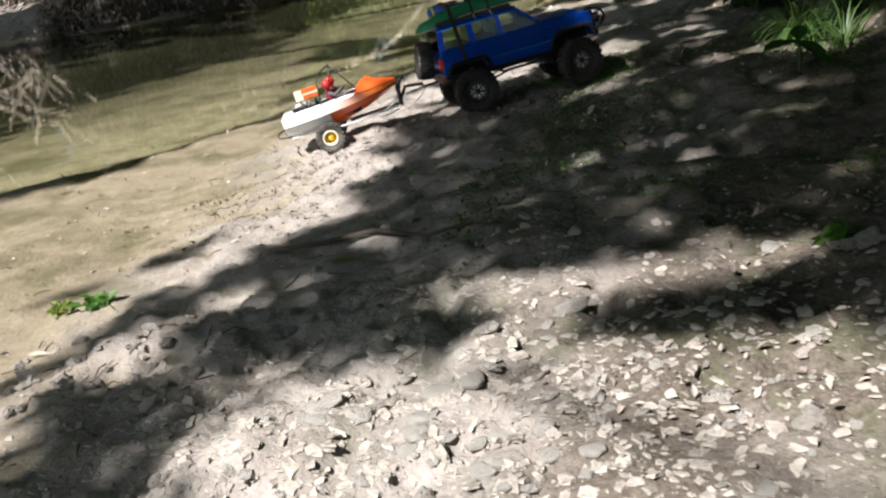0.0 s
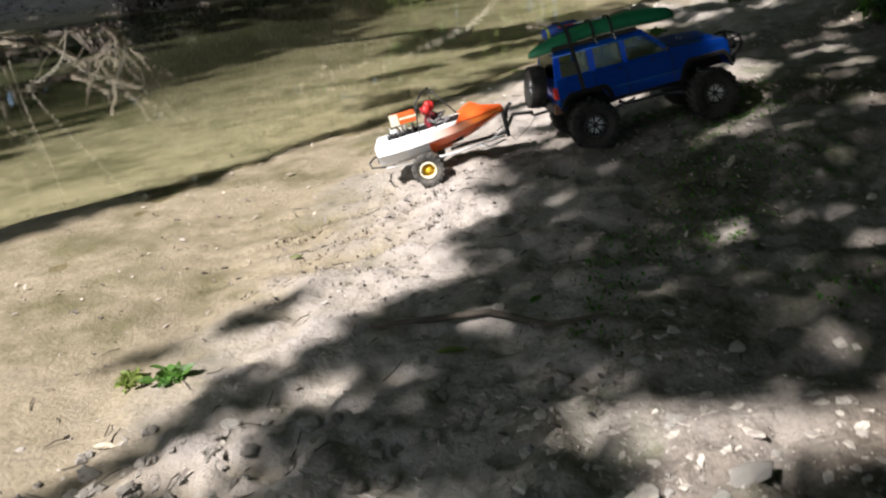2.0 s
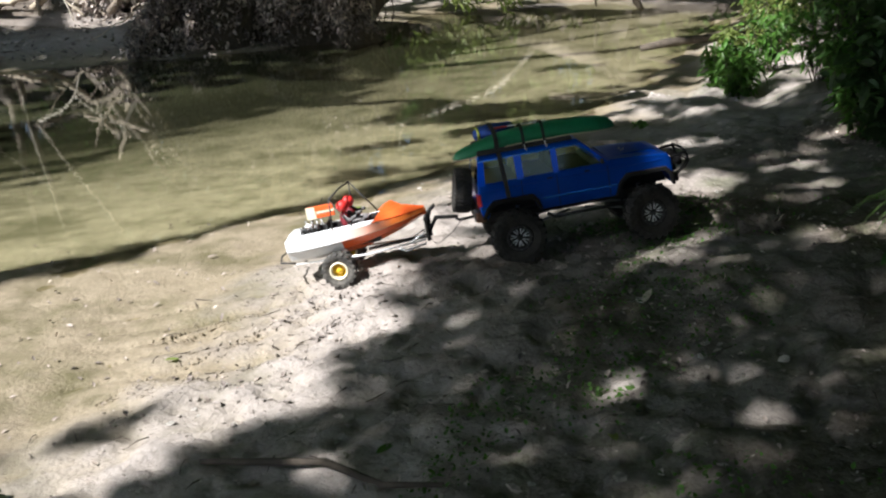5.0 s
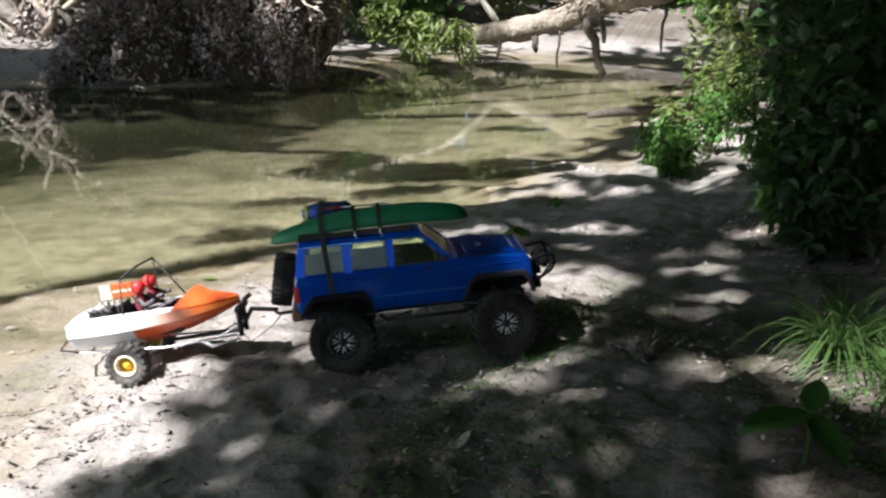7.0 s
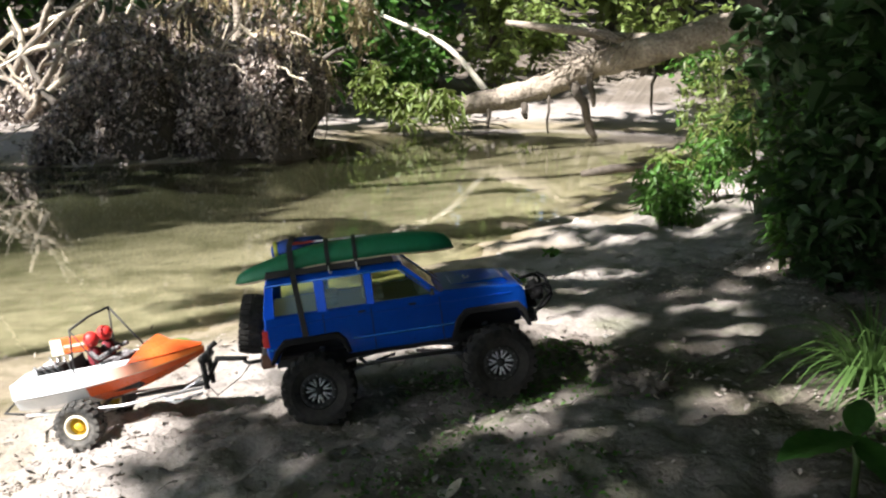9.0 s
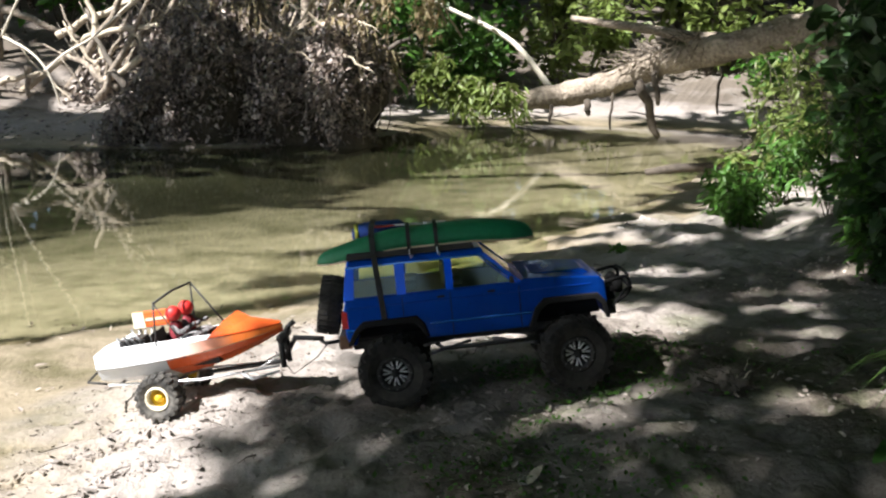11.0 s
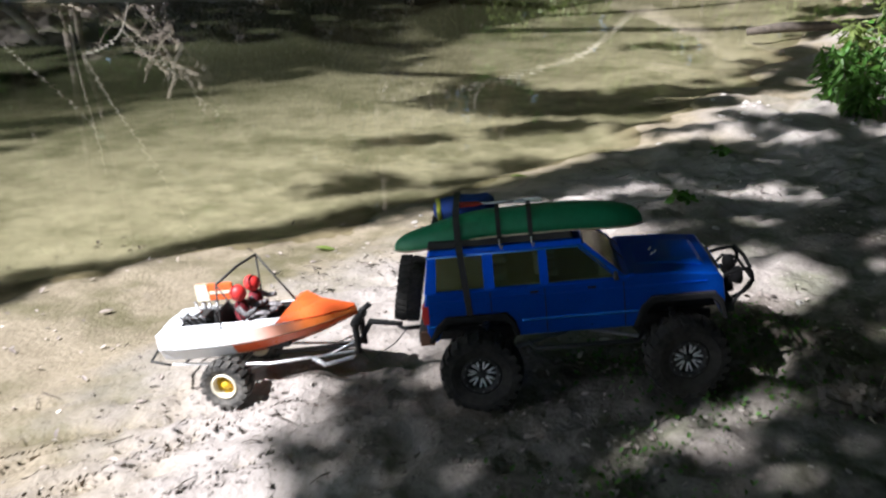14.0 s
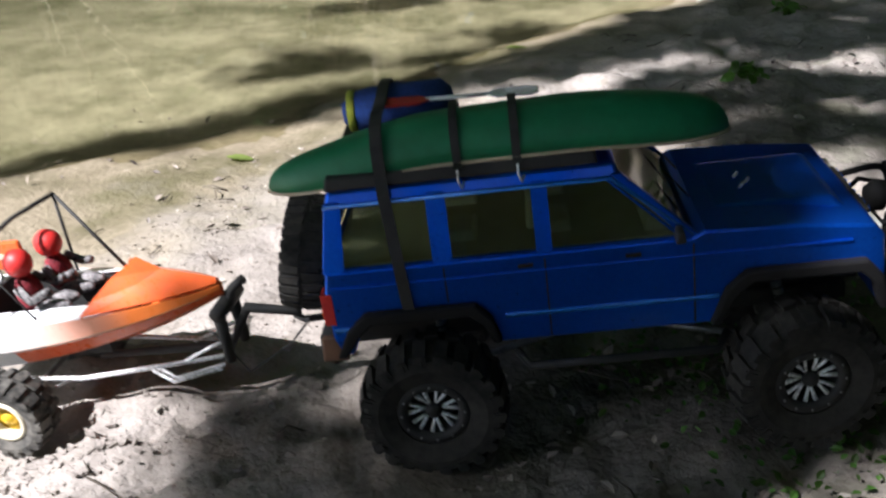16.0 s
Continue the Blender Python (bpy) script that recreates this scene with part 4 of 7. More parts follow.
    for x in (0.043, 0.088):
        strap(x, 0.0065, [(x, y, z) for y, z in over] + [(x, -0.076, RACK - 0.002)], "narrow black strap with a wire hook over the canoe", True)
    wide = [(-0.016, 0.066, RACK - 0.008), (-0.016, 0.0615, RACK + 0.027), (-0.016, 0.050, RACK + 0.038), (-0.016, 0.030, RACK + 0.0405), (-0.016, 0.012, RACK + 0.0385), (-0.016, 0.000, RACK + 0.037)]
    wide += [(-0.016, -0.036 + 0.034 * math.cos(a), RACK - 0.004 + 0.041 * max(0, math.sin(a)) ** 0.72) for a in np.linspace(radians(75), math.pi, 12)]
    wide += [(-0.015, -0.078, RACK - 0.016), (-0.011, -0.0875, 0.186), (-0.008, -0.0905, 0.138)]
    strap(-0.034, 0.0095, wide, "wide black strap over canoe and bundle down to the fender", False)


build_canoe()
build_load()


# ---------------------------------------------------------------- boat on its trailer
def build_trailer():
    m = vehicle_pose(-0.278, 2.785, 16.0)
    tr = thing("boat_trailer", m, "small silver-framed model boat trailer on the wet sand", "trailer", "towing outfit")
    R, HT = 0.041, 0.070
    for s in (-1, 1):
        v, f = tyre_data(R, 0.021, 0.034, 18, 0.004)
        hub = mesh("wheel", *lathe_data([(0.0001, -0.002), (0.007, -0.002), (0.0085, 0.006), (0.006, 0.010), (0.0001, 0.011)], 18, "y", False), M_YELLOW, tr, "yellow hub cap")
        hub.matrix_local = pose(0, s * HT, R, 0, 0, 0 if s > 0 else 180)
        mesh("tyre", v, f, M_DUSTY, hub, "muddy black lugged tyre", smooth=False)
        mesh("rim", *lathe_data([(0.0165, -0.010), (0.0215, -0.012), (0.0218, 0.012), (0.0205, 0.0155), (0.0172, 0.0150), (0.0158, 0.004)], 30), M_CREAM, hub, "cream wheel rim")
        mesh("dish", *lathe_data([(0.0001, 0.001), (0.010, 0.000), (0.0165, 0.005), (0.0165, 0.003), (0.0001, -0.001)], 30, "y", False), M_YELLOW, hub, "yellow dished wheel centre")
    tube("axle", [(0, -HT, R), (0, HT, R)], 0.003, M_STEEL, tr, "steel axle")
    for s in (-1, 1):
        tube("side_rail", [(-0.105, s * 0.036, 0.056), (0.060, s * 0.036, 0.056), (0.196, s * 0.014, 0.066)], 0.0024, M_CHROME, tr, "thin bright side rail")
        tube("wheel_arm", [(-0.02, s * 0.036, 0.056), (0, s * 0.055, R), (0.05, s * 0.036, 0.056)], 0.0018, M_STEEL, tr, "steel wheel arm")
        tube("front_leg", [(0.204, s * 0.016, 0.116), (0.205, s * 0.018, 0.064)], [0.0060, 0.0048], M_BLACK, tr, "black upright jack leg")
        tube("brace", [(0.150, s * 0.020, 0.060), (0.200, s * 0.016, 0.084)], 0.0016, M_CHROME, tr, "bright brace rod")
    for y in (-0.030, -0.024):
        tube("step_bar", [(0.130, y, 0.062), (0.150, y - 0.002, 0.050), (0.196, y + 0.008, 0.058)], 0.0020, M_CHROME, tr, "bright bent step bar", 6)
    tube("tongue", [(0.060, 0, 0.058), (0.200, 0, 0.070), (0.225, 0, 0.110), (0.275, 0, 0.105)], [0.0036, 0.0048, 0.0052, 0.0042], M_BLACK, tr, "black draw bar")
    v, f = merged(tube_data([(0.206, -0.024, 0.116), (0.206, 0.024, 0.116)], 0.0075, 8), tube_data([(0.206, 0, 0.108), (0.214, 0, 0.130), (0.226, 0.004, 0.138)], 0.0045, 8))
    mesh("bow_stop", v, f, M_BLACK, tr, "black bow stop with winch post")
    tube("stern_bumper", [(-0.100, -0.054, 0.064), (-0.136, -0.048, 0.067), (-0.145, 0, 0.068), (-0.136, 0.048, 0.067), (-0.100, 0.054, 0.064)], 0.0022, M_BLACK, tr, "black stern bumper bar")
    tube("cross_bar", [(-0.085, -0.036, 0.056), (-0.085, 0.036, 0.056)], 0.0022, M_STEEL, tr)
    tube("safety_cable", [(0.190, -0.010, 0.09), (0.22, -0.016, 0.050), (0.262, -0.006, 0.075), (0.285, 0.0, 0.10)], 0.0010, M_BLACK, tr, "thin black safety cable", 6)
    return tr


trailer = build_trailer()
BM = trailer.matrix_world.copy()
DECKED = BM @ pose(0.0, 0.0, 0.057, 0, -3.5, 0)


def build_boat():
    boat = thing("model_speedboat", DECKED, "white and orange model speedboat with open cockpit on a trailer", "boat", "towing outfit")
    n = 30
    X0, X1 = -0.112, 0.208

    def station(t):
        x = X0 + (X1 - X0) * t
        half = 0.054 * max(0.0, 1 - max(0, (t - 0.30) / 0.70) ** 2.1) ** 0.85 + 0.0015
        if t < 0.12:
            half *= 0.90 + 0.10 * t / 0.12
        deck = 0.064 + 0.002 * t
        chine = 0.018 + 0.040 * t ** 2.2
        keel = 0.000 + 0.056 * max(0, (t - 0.25) / 0.75) ** 2.0
        return x, half, deck, min(chine, deck - 0.003), min(keel, deck - 0.005)

    def hull_piece(name, t0, t1, mat, label, upper):
        rows = []
        for i in range(n + 1):
            x, half, deck, chine, keel = station(t0 + (t1 - t0) * i / n)
            ring = [(x, 0, keel), (x, -half * 0.80, chine), (x, -half * 0.97, chine + (deck - chine) * 0.40), (x, -half * 1.03, chine + (deck - chine) * 0.48), (x, -half, deck)]
            rows.append(ring + [(a, -b, c) for a, b, c in ring[::-1][:-1]])
        k = len(rows[0])
        verts = [p for r in rows for p in r]
        strakes = (3, 5) if upper else (0, 1, 2, 6, 7, 8)
        faces = [(i * k + j, i * k + (j + 1) % k, (i + 1) * k + (j + 1) % k, (i + 1) * k + j) for i in range(n) for j in strakes]
        if t0 == 0 and not upper:
            faces.append(tuple(range(k))[::-1])
        ob = mesh(name, verts, faces, mat, boat, label, smooth=False)
        m = ob.modifiers.new("thick", "SOLIDIFY")
        m.thickness = 0.0018
        return ob

    ts, tu = 0.40, 0.34
    hull_piece("stern_hull", 0, ts, M_WHITE, "white gelcoat stern half of the hull", False)
    hull_piece("bow_hull", ts, 1, M_ORANGE, "orange gelcoat bow half of the hull", False)
    hull_piece("stern_topside", 0, tu, M_WHITE, "white upper strake", True)
    hull_piece("bow_topside", tu, 1, M_FADE, "white and orange upper strake with sun sheen painted into the fade", True)

    def deck_piece(name, t0, t1, mat, inner, label):
        verts, faces = [], []
        k = 16
        for i in range(k + 1):
            t = t0 + (t1 - t0) * i / k
            x, half, deck, _, _ = station(t)
            for s in (-1, 1):
                verts += [(x, s * (half - 0.0005), deck + 0.0005), (x, s * min(half * 0.9, inner(t)), deck + 0.004 + 0.004 * t)]
        for i in range(k):
            o = i * 4
            faces += [(o, o + 4, o + 5, o + 1), (o + 2, o + 3, o + 7, o + 6)]
        ob = mesh(name, verts, faces, mat, boat, label, smooth=False)
        m = ob.modifiers.new("thick", "SOLIDIFY")
        m.thickness = 0.0015

    deck_piece("stern_deck", 0.0, 0.10, M_WHITE, lambda t: 0.0, "white stern deck")
    deck_piece("side_deck", 0.10, 0.72, M_WHITE, lambda t: 0.033, "white side deck")
    # foredeck: a swept deflector ridge behind which the cockpit lies
    verts, faces = [], []
    cols = (-1, -0.82, -0.45, 0, 0.45, 0.82, 1)

    def deck_at(x):
        return station((x - X0) / (X1 - X0))

    for i in range(13):
        for q in cols:
            rise = 1 - abs(q) ** 1.4
            xa = 0.092 + 0.044 * (1 - abs(q))
            if i < 3:
                x, h = xa + (-0.003, 0.0, 0.020)[i], (-0.012, 0.031, 0.017)[i]
                h = h * rise if i else h * 0.8
            else:
                f = (i - 2) / 10
                x, h = (xa + 0.020) * (1 - f) + 0.2068 * f, 0.017 * rise * (1 - f) + 0.003 * rise * f
            _, half, deck, _, _ = deck_at(x)
            verts.append((x, q * half, deck + 0.0015 + h))
    k = len(cols)
    for i in range(12):
        for j in range(k - 1):
            faces.append((i * k + j, i * k + j + 1, (i + 1) * k + j + 1, (i + 1) * k + j))
    o = mesh("foredeck", verts, faces, M_ORANGE, boat, "orange foredeck with a swept deflector ridge", smooth=False)
    m = o.modifiers.new("thick", "SOLIDIFY")
    m.thickness = 0.0018
    # cockpit well
    bm = bmesh.new()
    boxed(bm, X0 + 0.033, 0.098, -0.032, 0.032, 0.020, 0.0235)
    well = part("cockpit_floor", bm, M_BLACK, boat, "black cockpit floor")
    bm = bmesh.new()
    for y in (-0.0335, 0.0320):
        boxed(bm, X0 + 0.033, 0.098, y, y + 0.0015, 0.022, 0.0665)
    for x in (X0 + 0.0315, 0.098):
        boxed(bm, x, x + 0.0015, -0.0335, 0.0335, 0.022, 0.0665)
    part("cockpit_liner", bm, M_BLACK, boat, "black cockpit side lining")
    bm = bmesh.new()
    boxed(bm, -0.018, -0.011, -0.031, 0.031, 0.022, 0.084, 0.002)
    part("seat_back", bm, M_BLACK, boat, "black bench seat back", bevel=0.002)
    # engine: chrome block with stacks
    bm = bmesh.new()
    boxed(bm, -0.084, -0.036, -0.020, 0.020, 0.021, 0.076, 0.003)
    eng = part("engine", bm, M_BLACK, boat, "dark engine block", bevel=0.002)
    for s in (-1, 1):
        for i in range(4):
            x = -0.070 + i * 0.012
            tube("exhaust_pipe", [(x, s * 0.016, 0.070), (x - 0.002, s * 0.026, 0.078), (x - 0.006, s * 0.030, 0.084)], 0.0022, M_STEEL, eng, "chrome exhaust stack", 8)
    v, f = lathe_data([(0.0001, 0), (0.010, 0), (0.011, 0.004), (0.0001, 0.008)], 18, "z", False)
    o = mesh("air_filter", v, f, M_WHITE, eng, "white round air filter")
    o.matrix_local = pose(-0.062, 0, 0.076)
    # roll cage
    c = 0.0016
    A, B = (0.010, -0.047, 0.140), (0.043, 0.044, 0.152)
    cage = [tube_data([(0.000, -0.048, 0.064), A], c, 7), tube_data([A, (0.027, 0.0, 0.150), B], c * 1.4, 7), tube_data([B, (0.036, 0.044, 0.064)], c, 7), tube_data([B, (0.100, 0.036, 0.066)], c * 1.1, 7),
            tube_data([A, (0.046, -0.045, 0.066)], c * 0.7, 7)]
    mesh("roll_cage", *merged(*cage), M_BLACK, boat, "thin black roll cage")
    # orange and cream rear wing
    bm = bmesh.new()
    boxed(bm, -0.068, -0.002, 0.026, 0.033, 0.085, 0.114, 0.001)
    wing = part("rear_wing", bm, M_ORANGE, boat, "orange and cream side wing plate", bevel=0.002)
    bm = bmesh.new()
    boxed(bm, -0.0685, -0.046, 0.0252, 0.0338, 0.0855, 0.1135, 0.001)
    boxed(bm, -0.044, -0.0015, 0.0254, 0.0336, 0.0965, 0.1015)
    part("wing_stripe", bm, M_CREAM, wing, "cream stripe")
    for s in (-1, 1):
        tube("wing_post", [(-0.038 + s * 0.02, 0.029, 0.045), (-0.038 + s * 0.02, 0.029, 0.084)], 0.0014, M_BLACK, boat)
    # jet outlet on the transom, side stripes, side lettering as bars
    v, f = lathe_data([(0.0001, -0.006), (0.011, -0.006), (0.012, 0.001), (0.008, 0.002), (0.0001, -0.002)], 22, "x", False)
    o = mesh("jet_outlet", v, f, M_BLACK, boat, "round black jet outlet")
    o.matrix_local = pose(X0 - 0.003, 0, 0.022)
    for s in (-1, 1):
        pts = []
        for t in np.linspace(0.02, 0.97, 30):
            x, half, deck, chine, keel = station(t)
            pts.append((x, s * (half * 1.03 + 0.0006), chine + (deck - chine) * 0.46))
        tube("pin_stripe", pts[15:], 0.0009, M_CREAM, boat, "cream pin stripe", 5)
        tube("rub_rail", pts[:16], 0.0012, M_STEEL, boat, "grey rub rail", 5)
        for i in range(6):
            x, half, deck, chine, keel = station(0.20 + i * 0.040)
            bm = bmesh.new()
            boxed(bm, x - 0.0035, x + 0.0035, s * (half * 1.0) - 0.0004, s * (half * 1.0) + 0.0012, deck - 0.0085, deck - 0.004)
            part("side_mark", bm, M_STEEL, boat, "blurred grey side mark")
    return boat


boat = build_boat()


def build_doll(x, y, seed):
    """Seated doll with a helmet, one plain mesh."""
    sets = []
    def ball(cx, cy, cz, rx, ry, rz, k=14):
        v, f = lathe_data([(max(1e-4, math.sin(math.pi * i / 10)), -math.cos(math.pi * i / 10)) for i in range(11)], k, "z", False)
        return [(cx + a * rx, cy + b * ry, cz + c * rz) for a, b, c in v], f
    body = merged(ball(0, 0, 0.030, 0.011, 0.015, 0.020), ball(0.022, -0.008, 0.016, 0.020, 0.006, 0.007), ball(0.022, 0.008, 0.016, 0.020, 0.006, 0.007),
                  tube_data([(0, -0.014, 0.042), (0.012, -0.020, 0.030), (0.030, -0.012, 0.034)], 0.0042, 8), tube_data([(0, 0.014, 0.042), (0.012, 0.020, 0.030), (0.030, 0.012, 0.034)], 0.0042, 8))
    head = ball(0.002, 0, 0.061, 0.0135, 0.0125, 0.0135, 20)
    v, f = merged(body, head)
    me_ob = mesh("doll", v, f, M_SUIT)
    me_ob.data.materials.append(M_RED)
    me_ob.data.materials.append(M_VEST)
    nb, nt = len(body[1]), len(ball(0, 0, 0, 1, 1, 1)[1])
    for i, p in enumerate(me_ob.data.polygons):
        p.material_index = 1 if i >= nb else 2 if i < nt else 0
    me_ob.matrix_world = DECKED @ pose(x, y, 0.052, 0, -3, seed)
    return tagged(me_ob, "seated doll in speckled suit, dark red vest and red helmet", "doll", "boat crew")


build_doll(0.030, -0.019, 4)
build_doll(0.038, 0.019, -6)


# ---------------------------------------------------------------- unseen trees, added to shade the bank
NR = np.random.RandomState
SLANT = np.array([TO_SUN.x, TO_SUN.y]) / TO_SUN.z

# openings in the shade of the bank: x, y, half-lengths along and across, turn in degrees
OPENINGS = [(0.42, 3.47, 0.16, 0.085, 35), (0.10, 3.52, 0.12, 0.07, 55), (0.33, 3.66, 0.09, 0.04, 30), (0.51, 3.14, 0.12, 0.036, 68), (0.47, 3.40, 0.12, 0.06, 30), (0.36, 4.10, 0.12, 0.03, 20), (0.12, 4.88, 0.24, 0.11, 10),
            (0.58, 1.66, 0.32, 0.085, 8), (0.58, 1.98, 0.085, 0.030, 10), (0.59, 1.865, 0.045, 0.034, 0), (0.34, 1.20, 0.46, 0.29, 5), (0.82, 1.18, 0.32, 0.29, 0), (0.27, 1.66, 0.10, 0.05, 20),
            (0.45, 2.87, 0.075, 0.040, 25), (0.55, 2.97, 0.085, 0.034, 20), (0.55, 2.70, 0.05, 0.022, 20), (0.38, 2.77, 0.060, 0.026, 20), (0.17, 2.55, 0.050, 0.026, 15), (0.07, 2.52, 0.040, 0.020, 15),
            (0.63, 2.84, 0.065, 0.032, 15), (0.74, 3.32, 0.10, 0.040, 20), (0.77, 3.44, 0.09, 0.030, 20), (0.68, 3.63, 0.10, 0.045, 25), (0.70, 3.78, 0.10, 0.030, 20), (0.96, 2.62, 0.08, 0.04, 20), (0.46, 5.15, 0.12, 0.10, 0),
            (0.81, 3.00, 0.10, 0.036, 20), (1.06, 3.06, 0.20, 0.15, 20), (0.80, 4.2, 0.10, 0.25, 0), (0.83, 2.26, 0.07, 0.022, 25), (0.91, 2.43, 0.09, 0.028, 20), (0.69, 2.52, 0.05, 0.020, 20), (0.66, 2.22, 0.055, 0.030, 10),
            (0.58, 5.6, 0.22, 0.75, 0), (0.62, 6.6, 0.25, 0.6, 0), (0.21, 1.82, 0.040, 0.018, 15), (0.13, 1.74, 0.036, 0.018, 15), (0.32, 2.04, 0.05, 0.020, 15), (0.20, 2.26, 0.045, 0.020, 20), (0.16, 2.80, 0.06, 0.024, 20),
            (0.03, 1.97, 0.06, 0.030, 30), (-0.17, 2.14, 0.05, 0.022, 30), (0.76, 2.33, 0.05, 0.020, 25), (0.45, 2.22, 0.035, 0.014, 20)]


def capsule(x, y, ax, ay, bx, by):
    dx, dy = bx - ax, by - ay
    t = np.clip(((x - ax) * dx + (y - ay) * dy) / (dx * dx + dy * dy), 0, 1)
    return np.hypot(x - ax - t * dx, y - ay - t * dy)


def grain_noise(x, y, scale, seed, stretch=1.9):
    """Noise drawn out along the way the light slants."""
    return value_noise(x * 0.9 + y * 0.5, (y * 0.9 - x * 0.5) * stretch, scale, seed)


def chain(x, y, pts):
    """Distance to a bent line minus the half-width, which changes along it."""
    best = np.full(x.shape, 1e9)
    for (ax, ay, ar), (bx, by, br) in zip(pts, pts[1:]):
        best = np.minimum(best, capsule(x, y, ax, ay, bx, by) - (ar + br) / 2)
    return best


# course of the limb's shade along the shallows: x, y, half-width
LIMB_SHADE = [(-2.45, 0.55, 0.08), (-2.05, 1.30, 0.08), (-1.62, 2.05, 0.085), (-1.28, 2.66, 0.085), (-1.11, 2.90, 0.08), (-0.98, 3.15, 0.078), (-0.80, 3.44, 0.075)]


def shade_density(x, y):
    """How thickly the crown stands between the sun and the bank at x, y."""
    rough = 0.26 * (grain_noise(x, y, 4.6, 21, 2.2) - 0.5) + 0.12 * (grain_noise(x, y, 12, 22) - 0.5)
    edge = np.interp(y, [0.0, 1.3, 1.50, 1.75, 1.9, 2.05, 2.2, 2.35, 2.5, 2.7, 2.85, 3.0, 3.2, 3.45, 3.55, 3.8, 4.1, 4.4, 4.7, 5.0, 6],
                     [-0.1, -0.08, -0.02, -0.10, -0.16, -0.17, -0.07, -0.13, -0.10, -0.06, -0.07, 0.0, 0.13, 0.32, 0.46, 0.48, 0.44, 0.42, 0.42, 0.40, 0.35]) + rough
    s = smooth((x - edge) / 0.06 + 0.5)
    # gaps among the leaves
    s = s * smooth((grain_noise(x, y, 8.0, 23) - 0.12 * smooth((0.95 - x) / 0.6)) / 0.13) * smooth((grain_noise(x, y, 17.0, 30) - 0.06) / 0.12)
    for ox, oy, a, b, turn in OPENINGS:
        c, d = math.cos(radians(turn)), math.sin(radians(turn))
        u, v = (x - ox) * c + (y - oy) * d, -(x - ox) * d + (y - oy) * c
        wob = 0.9 * (value_noise(x, y, 14, 24) - 0.5) + 0.5 * (value_noise(x, y, 36, 34) - 0.5)
        s = s * smooth(((u / (a + 0.002)) ** 2 + (v / (b + 0.002)) ** 2 + wob - 0.75) / 0.55)
    # broken streaks across the sunny strip upstream of the truck
    strip = chain(x, y, [(0.02, 3.77, 0.02), (0.09, 3.79, 0.03), (0.17, 3.77, 0.03), (0.24, 3.78, 0.02)])
    strip = np.minimum(strip, chain(x, y, [(0.00, 3.88, 0.02), (0.06, 3.91, 0.04), (0.14, 3.96, 0.035), (0.26, 3.89, 0.045), (0.36, 3.94, 0.045), (0.70, 3.92, 0.08)]))
    strip = np.minimum(strip, chain(x, y, [(-0.16, 4.03, 0.035), (-0.03, 4.10, 0.05), (0.09, 4.14, 0.06), (0.23, 4.15, 0.07), (0.36, 4.19, 0.065), (0.80, 4.25, 0.10)]))
    strip = np.minimum(strip, chain(x, y, [(0.20, 3.58, 0.02), (0.30, 3.70, 0.03), (0.44, 3.74, 0.03)]))
    strip = np.minimum(strip, chain(x, y, [(0.04, 4.95, 0.0), (0.12, 4.84, 0.015), (0.22, 4.77, 0.02), (0.30, 4.90, 0.04)]))
    strip = np.minimum(strip, chain(x, y, [(-0.20, 4.70, 0.0), (-0.08, 4.71, 0.015), (0.0, 4.74, 0.0)]))
    s = np.maximum(s, smooth((0.05 * (grain_noise(x, y, 9, 27) - 0.30) + 0.032 - strip) / 0.03) * smooth((grain_noise(x, y, 11, 29) - 0.16) / 0.1))
    spot = chain(x, y, [(-0.27, 3.36, 0.02), (-0.14, 3.40, 0.02)])
    s = np.maximum(s, 0.9 * smooth((0.05 * value_noise(x, y, 16, 39) - spot) / 0.04))
    # leafy end of the limb that shades the water's edge
    band = chain(x, y, LIMB_SHADE + [(-0.57, 3.73, 0.105), (-0.45, 3.82, 0.13), (-0.30, 3.95, 0.15), (-0.18, 4.14, 0.165), (-0.08, 4.27, 0.175), (0.0, 4.38, 0.20), (0.09, 4.43, 0.21), (0.34, 4.43, 0.19), (0.80, 4.48, 0.25)])
    s = np.maximum(s, smooth((0.10 * (grain_noise(x, y, 7, 31) - 0.5) + 0.05 * (value_noise(x, y, 18, 33) - 0.5) - band) / 0.06) * smooth((grain_noise(x, y, 10, 32) - 0.08) / 0.1))
    # dark strips on the damp foot of the bank
    low = smooth((1.50 - y) / 0.1) * smooth((-0.06 - x) / 0.06) * smooth((y - 0.4) / 0.1) * smooth((x + 0.40 + (y - 1.3) * 0.3) / 0.06)
    s = np.maximum(s, low * smooth((value_noise(x, y, 5, 26) - 0.15) / 0.15))
    foot = np.minimum(chain(x, y, [(-0.58, 1.36, 0.04), (-0.42, 1.60, 0.045), (-0.30, 1.77, 0.045), (-0.14, 1.92, 0.04)]), chain(x, y, [(-0.66, 1.83, 0.03), (-0.55, 1.92, 0.035), (-0.42, 2.05, 0.03)]))
    s = np.maximum(s, smooth((0.07 * (grain_noise(x, y, 9, 28) - 0.45) - foot) / 0.04))
    rubble = smooth((0.13 - capsule(x, y, -0.16, 1.62, 0.10, 1.66)) / 0.06) * smooth((grain_noise(x, y, 9, 36) - 0.42) / 0.12)
    s = np.maximum(s, rubble)
    # dapple over the water upstream
    spots = smooth((0.10 - chain(x, y, [(-1.08, 4.28, 0.0), (-0.84, 4.56, 0.03), (-0.56, 4.76, 0.0)])) / 0.08)
    spots = np.maximum(spots, smooth((0.10 - chain(x, y, [(-0.96, 3.78, 0.0), (-0.66, 4.06, 0.03), (-0.50, 4.24, 0.0)])) / 0.08))
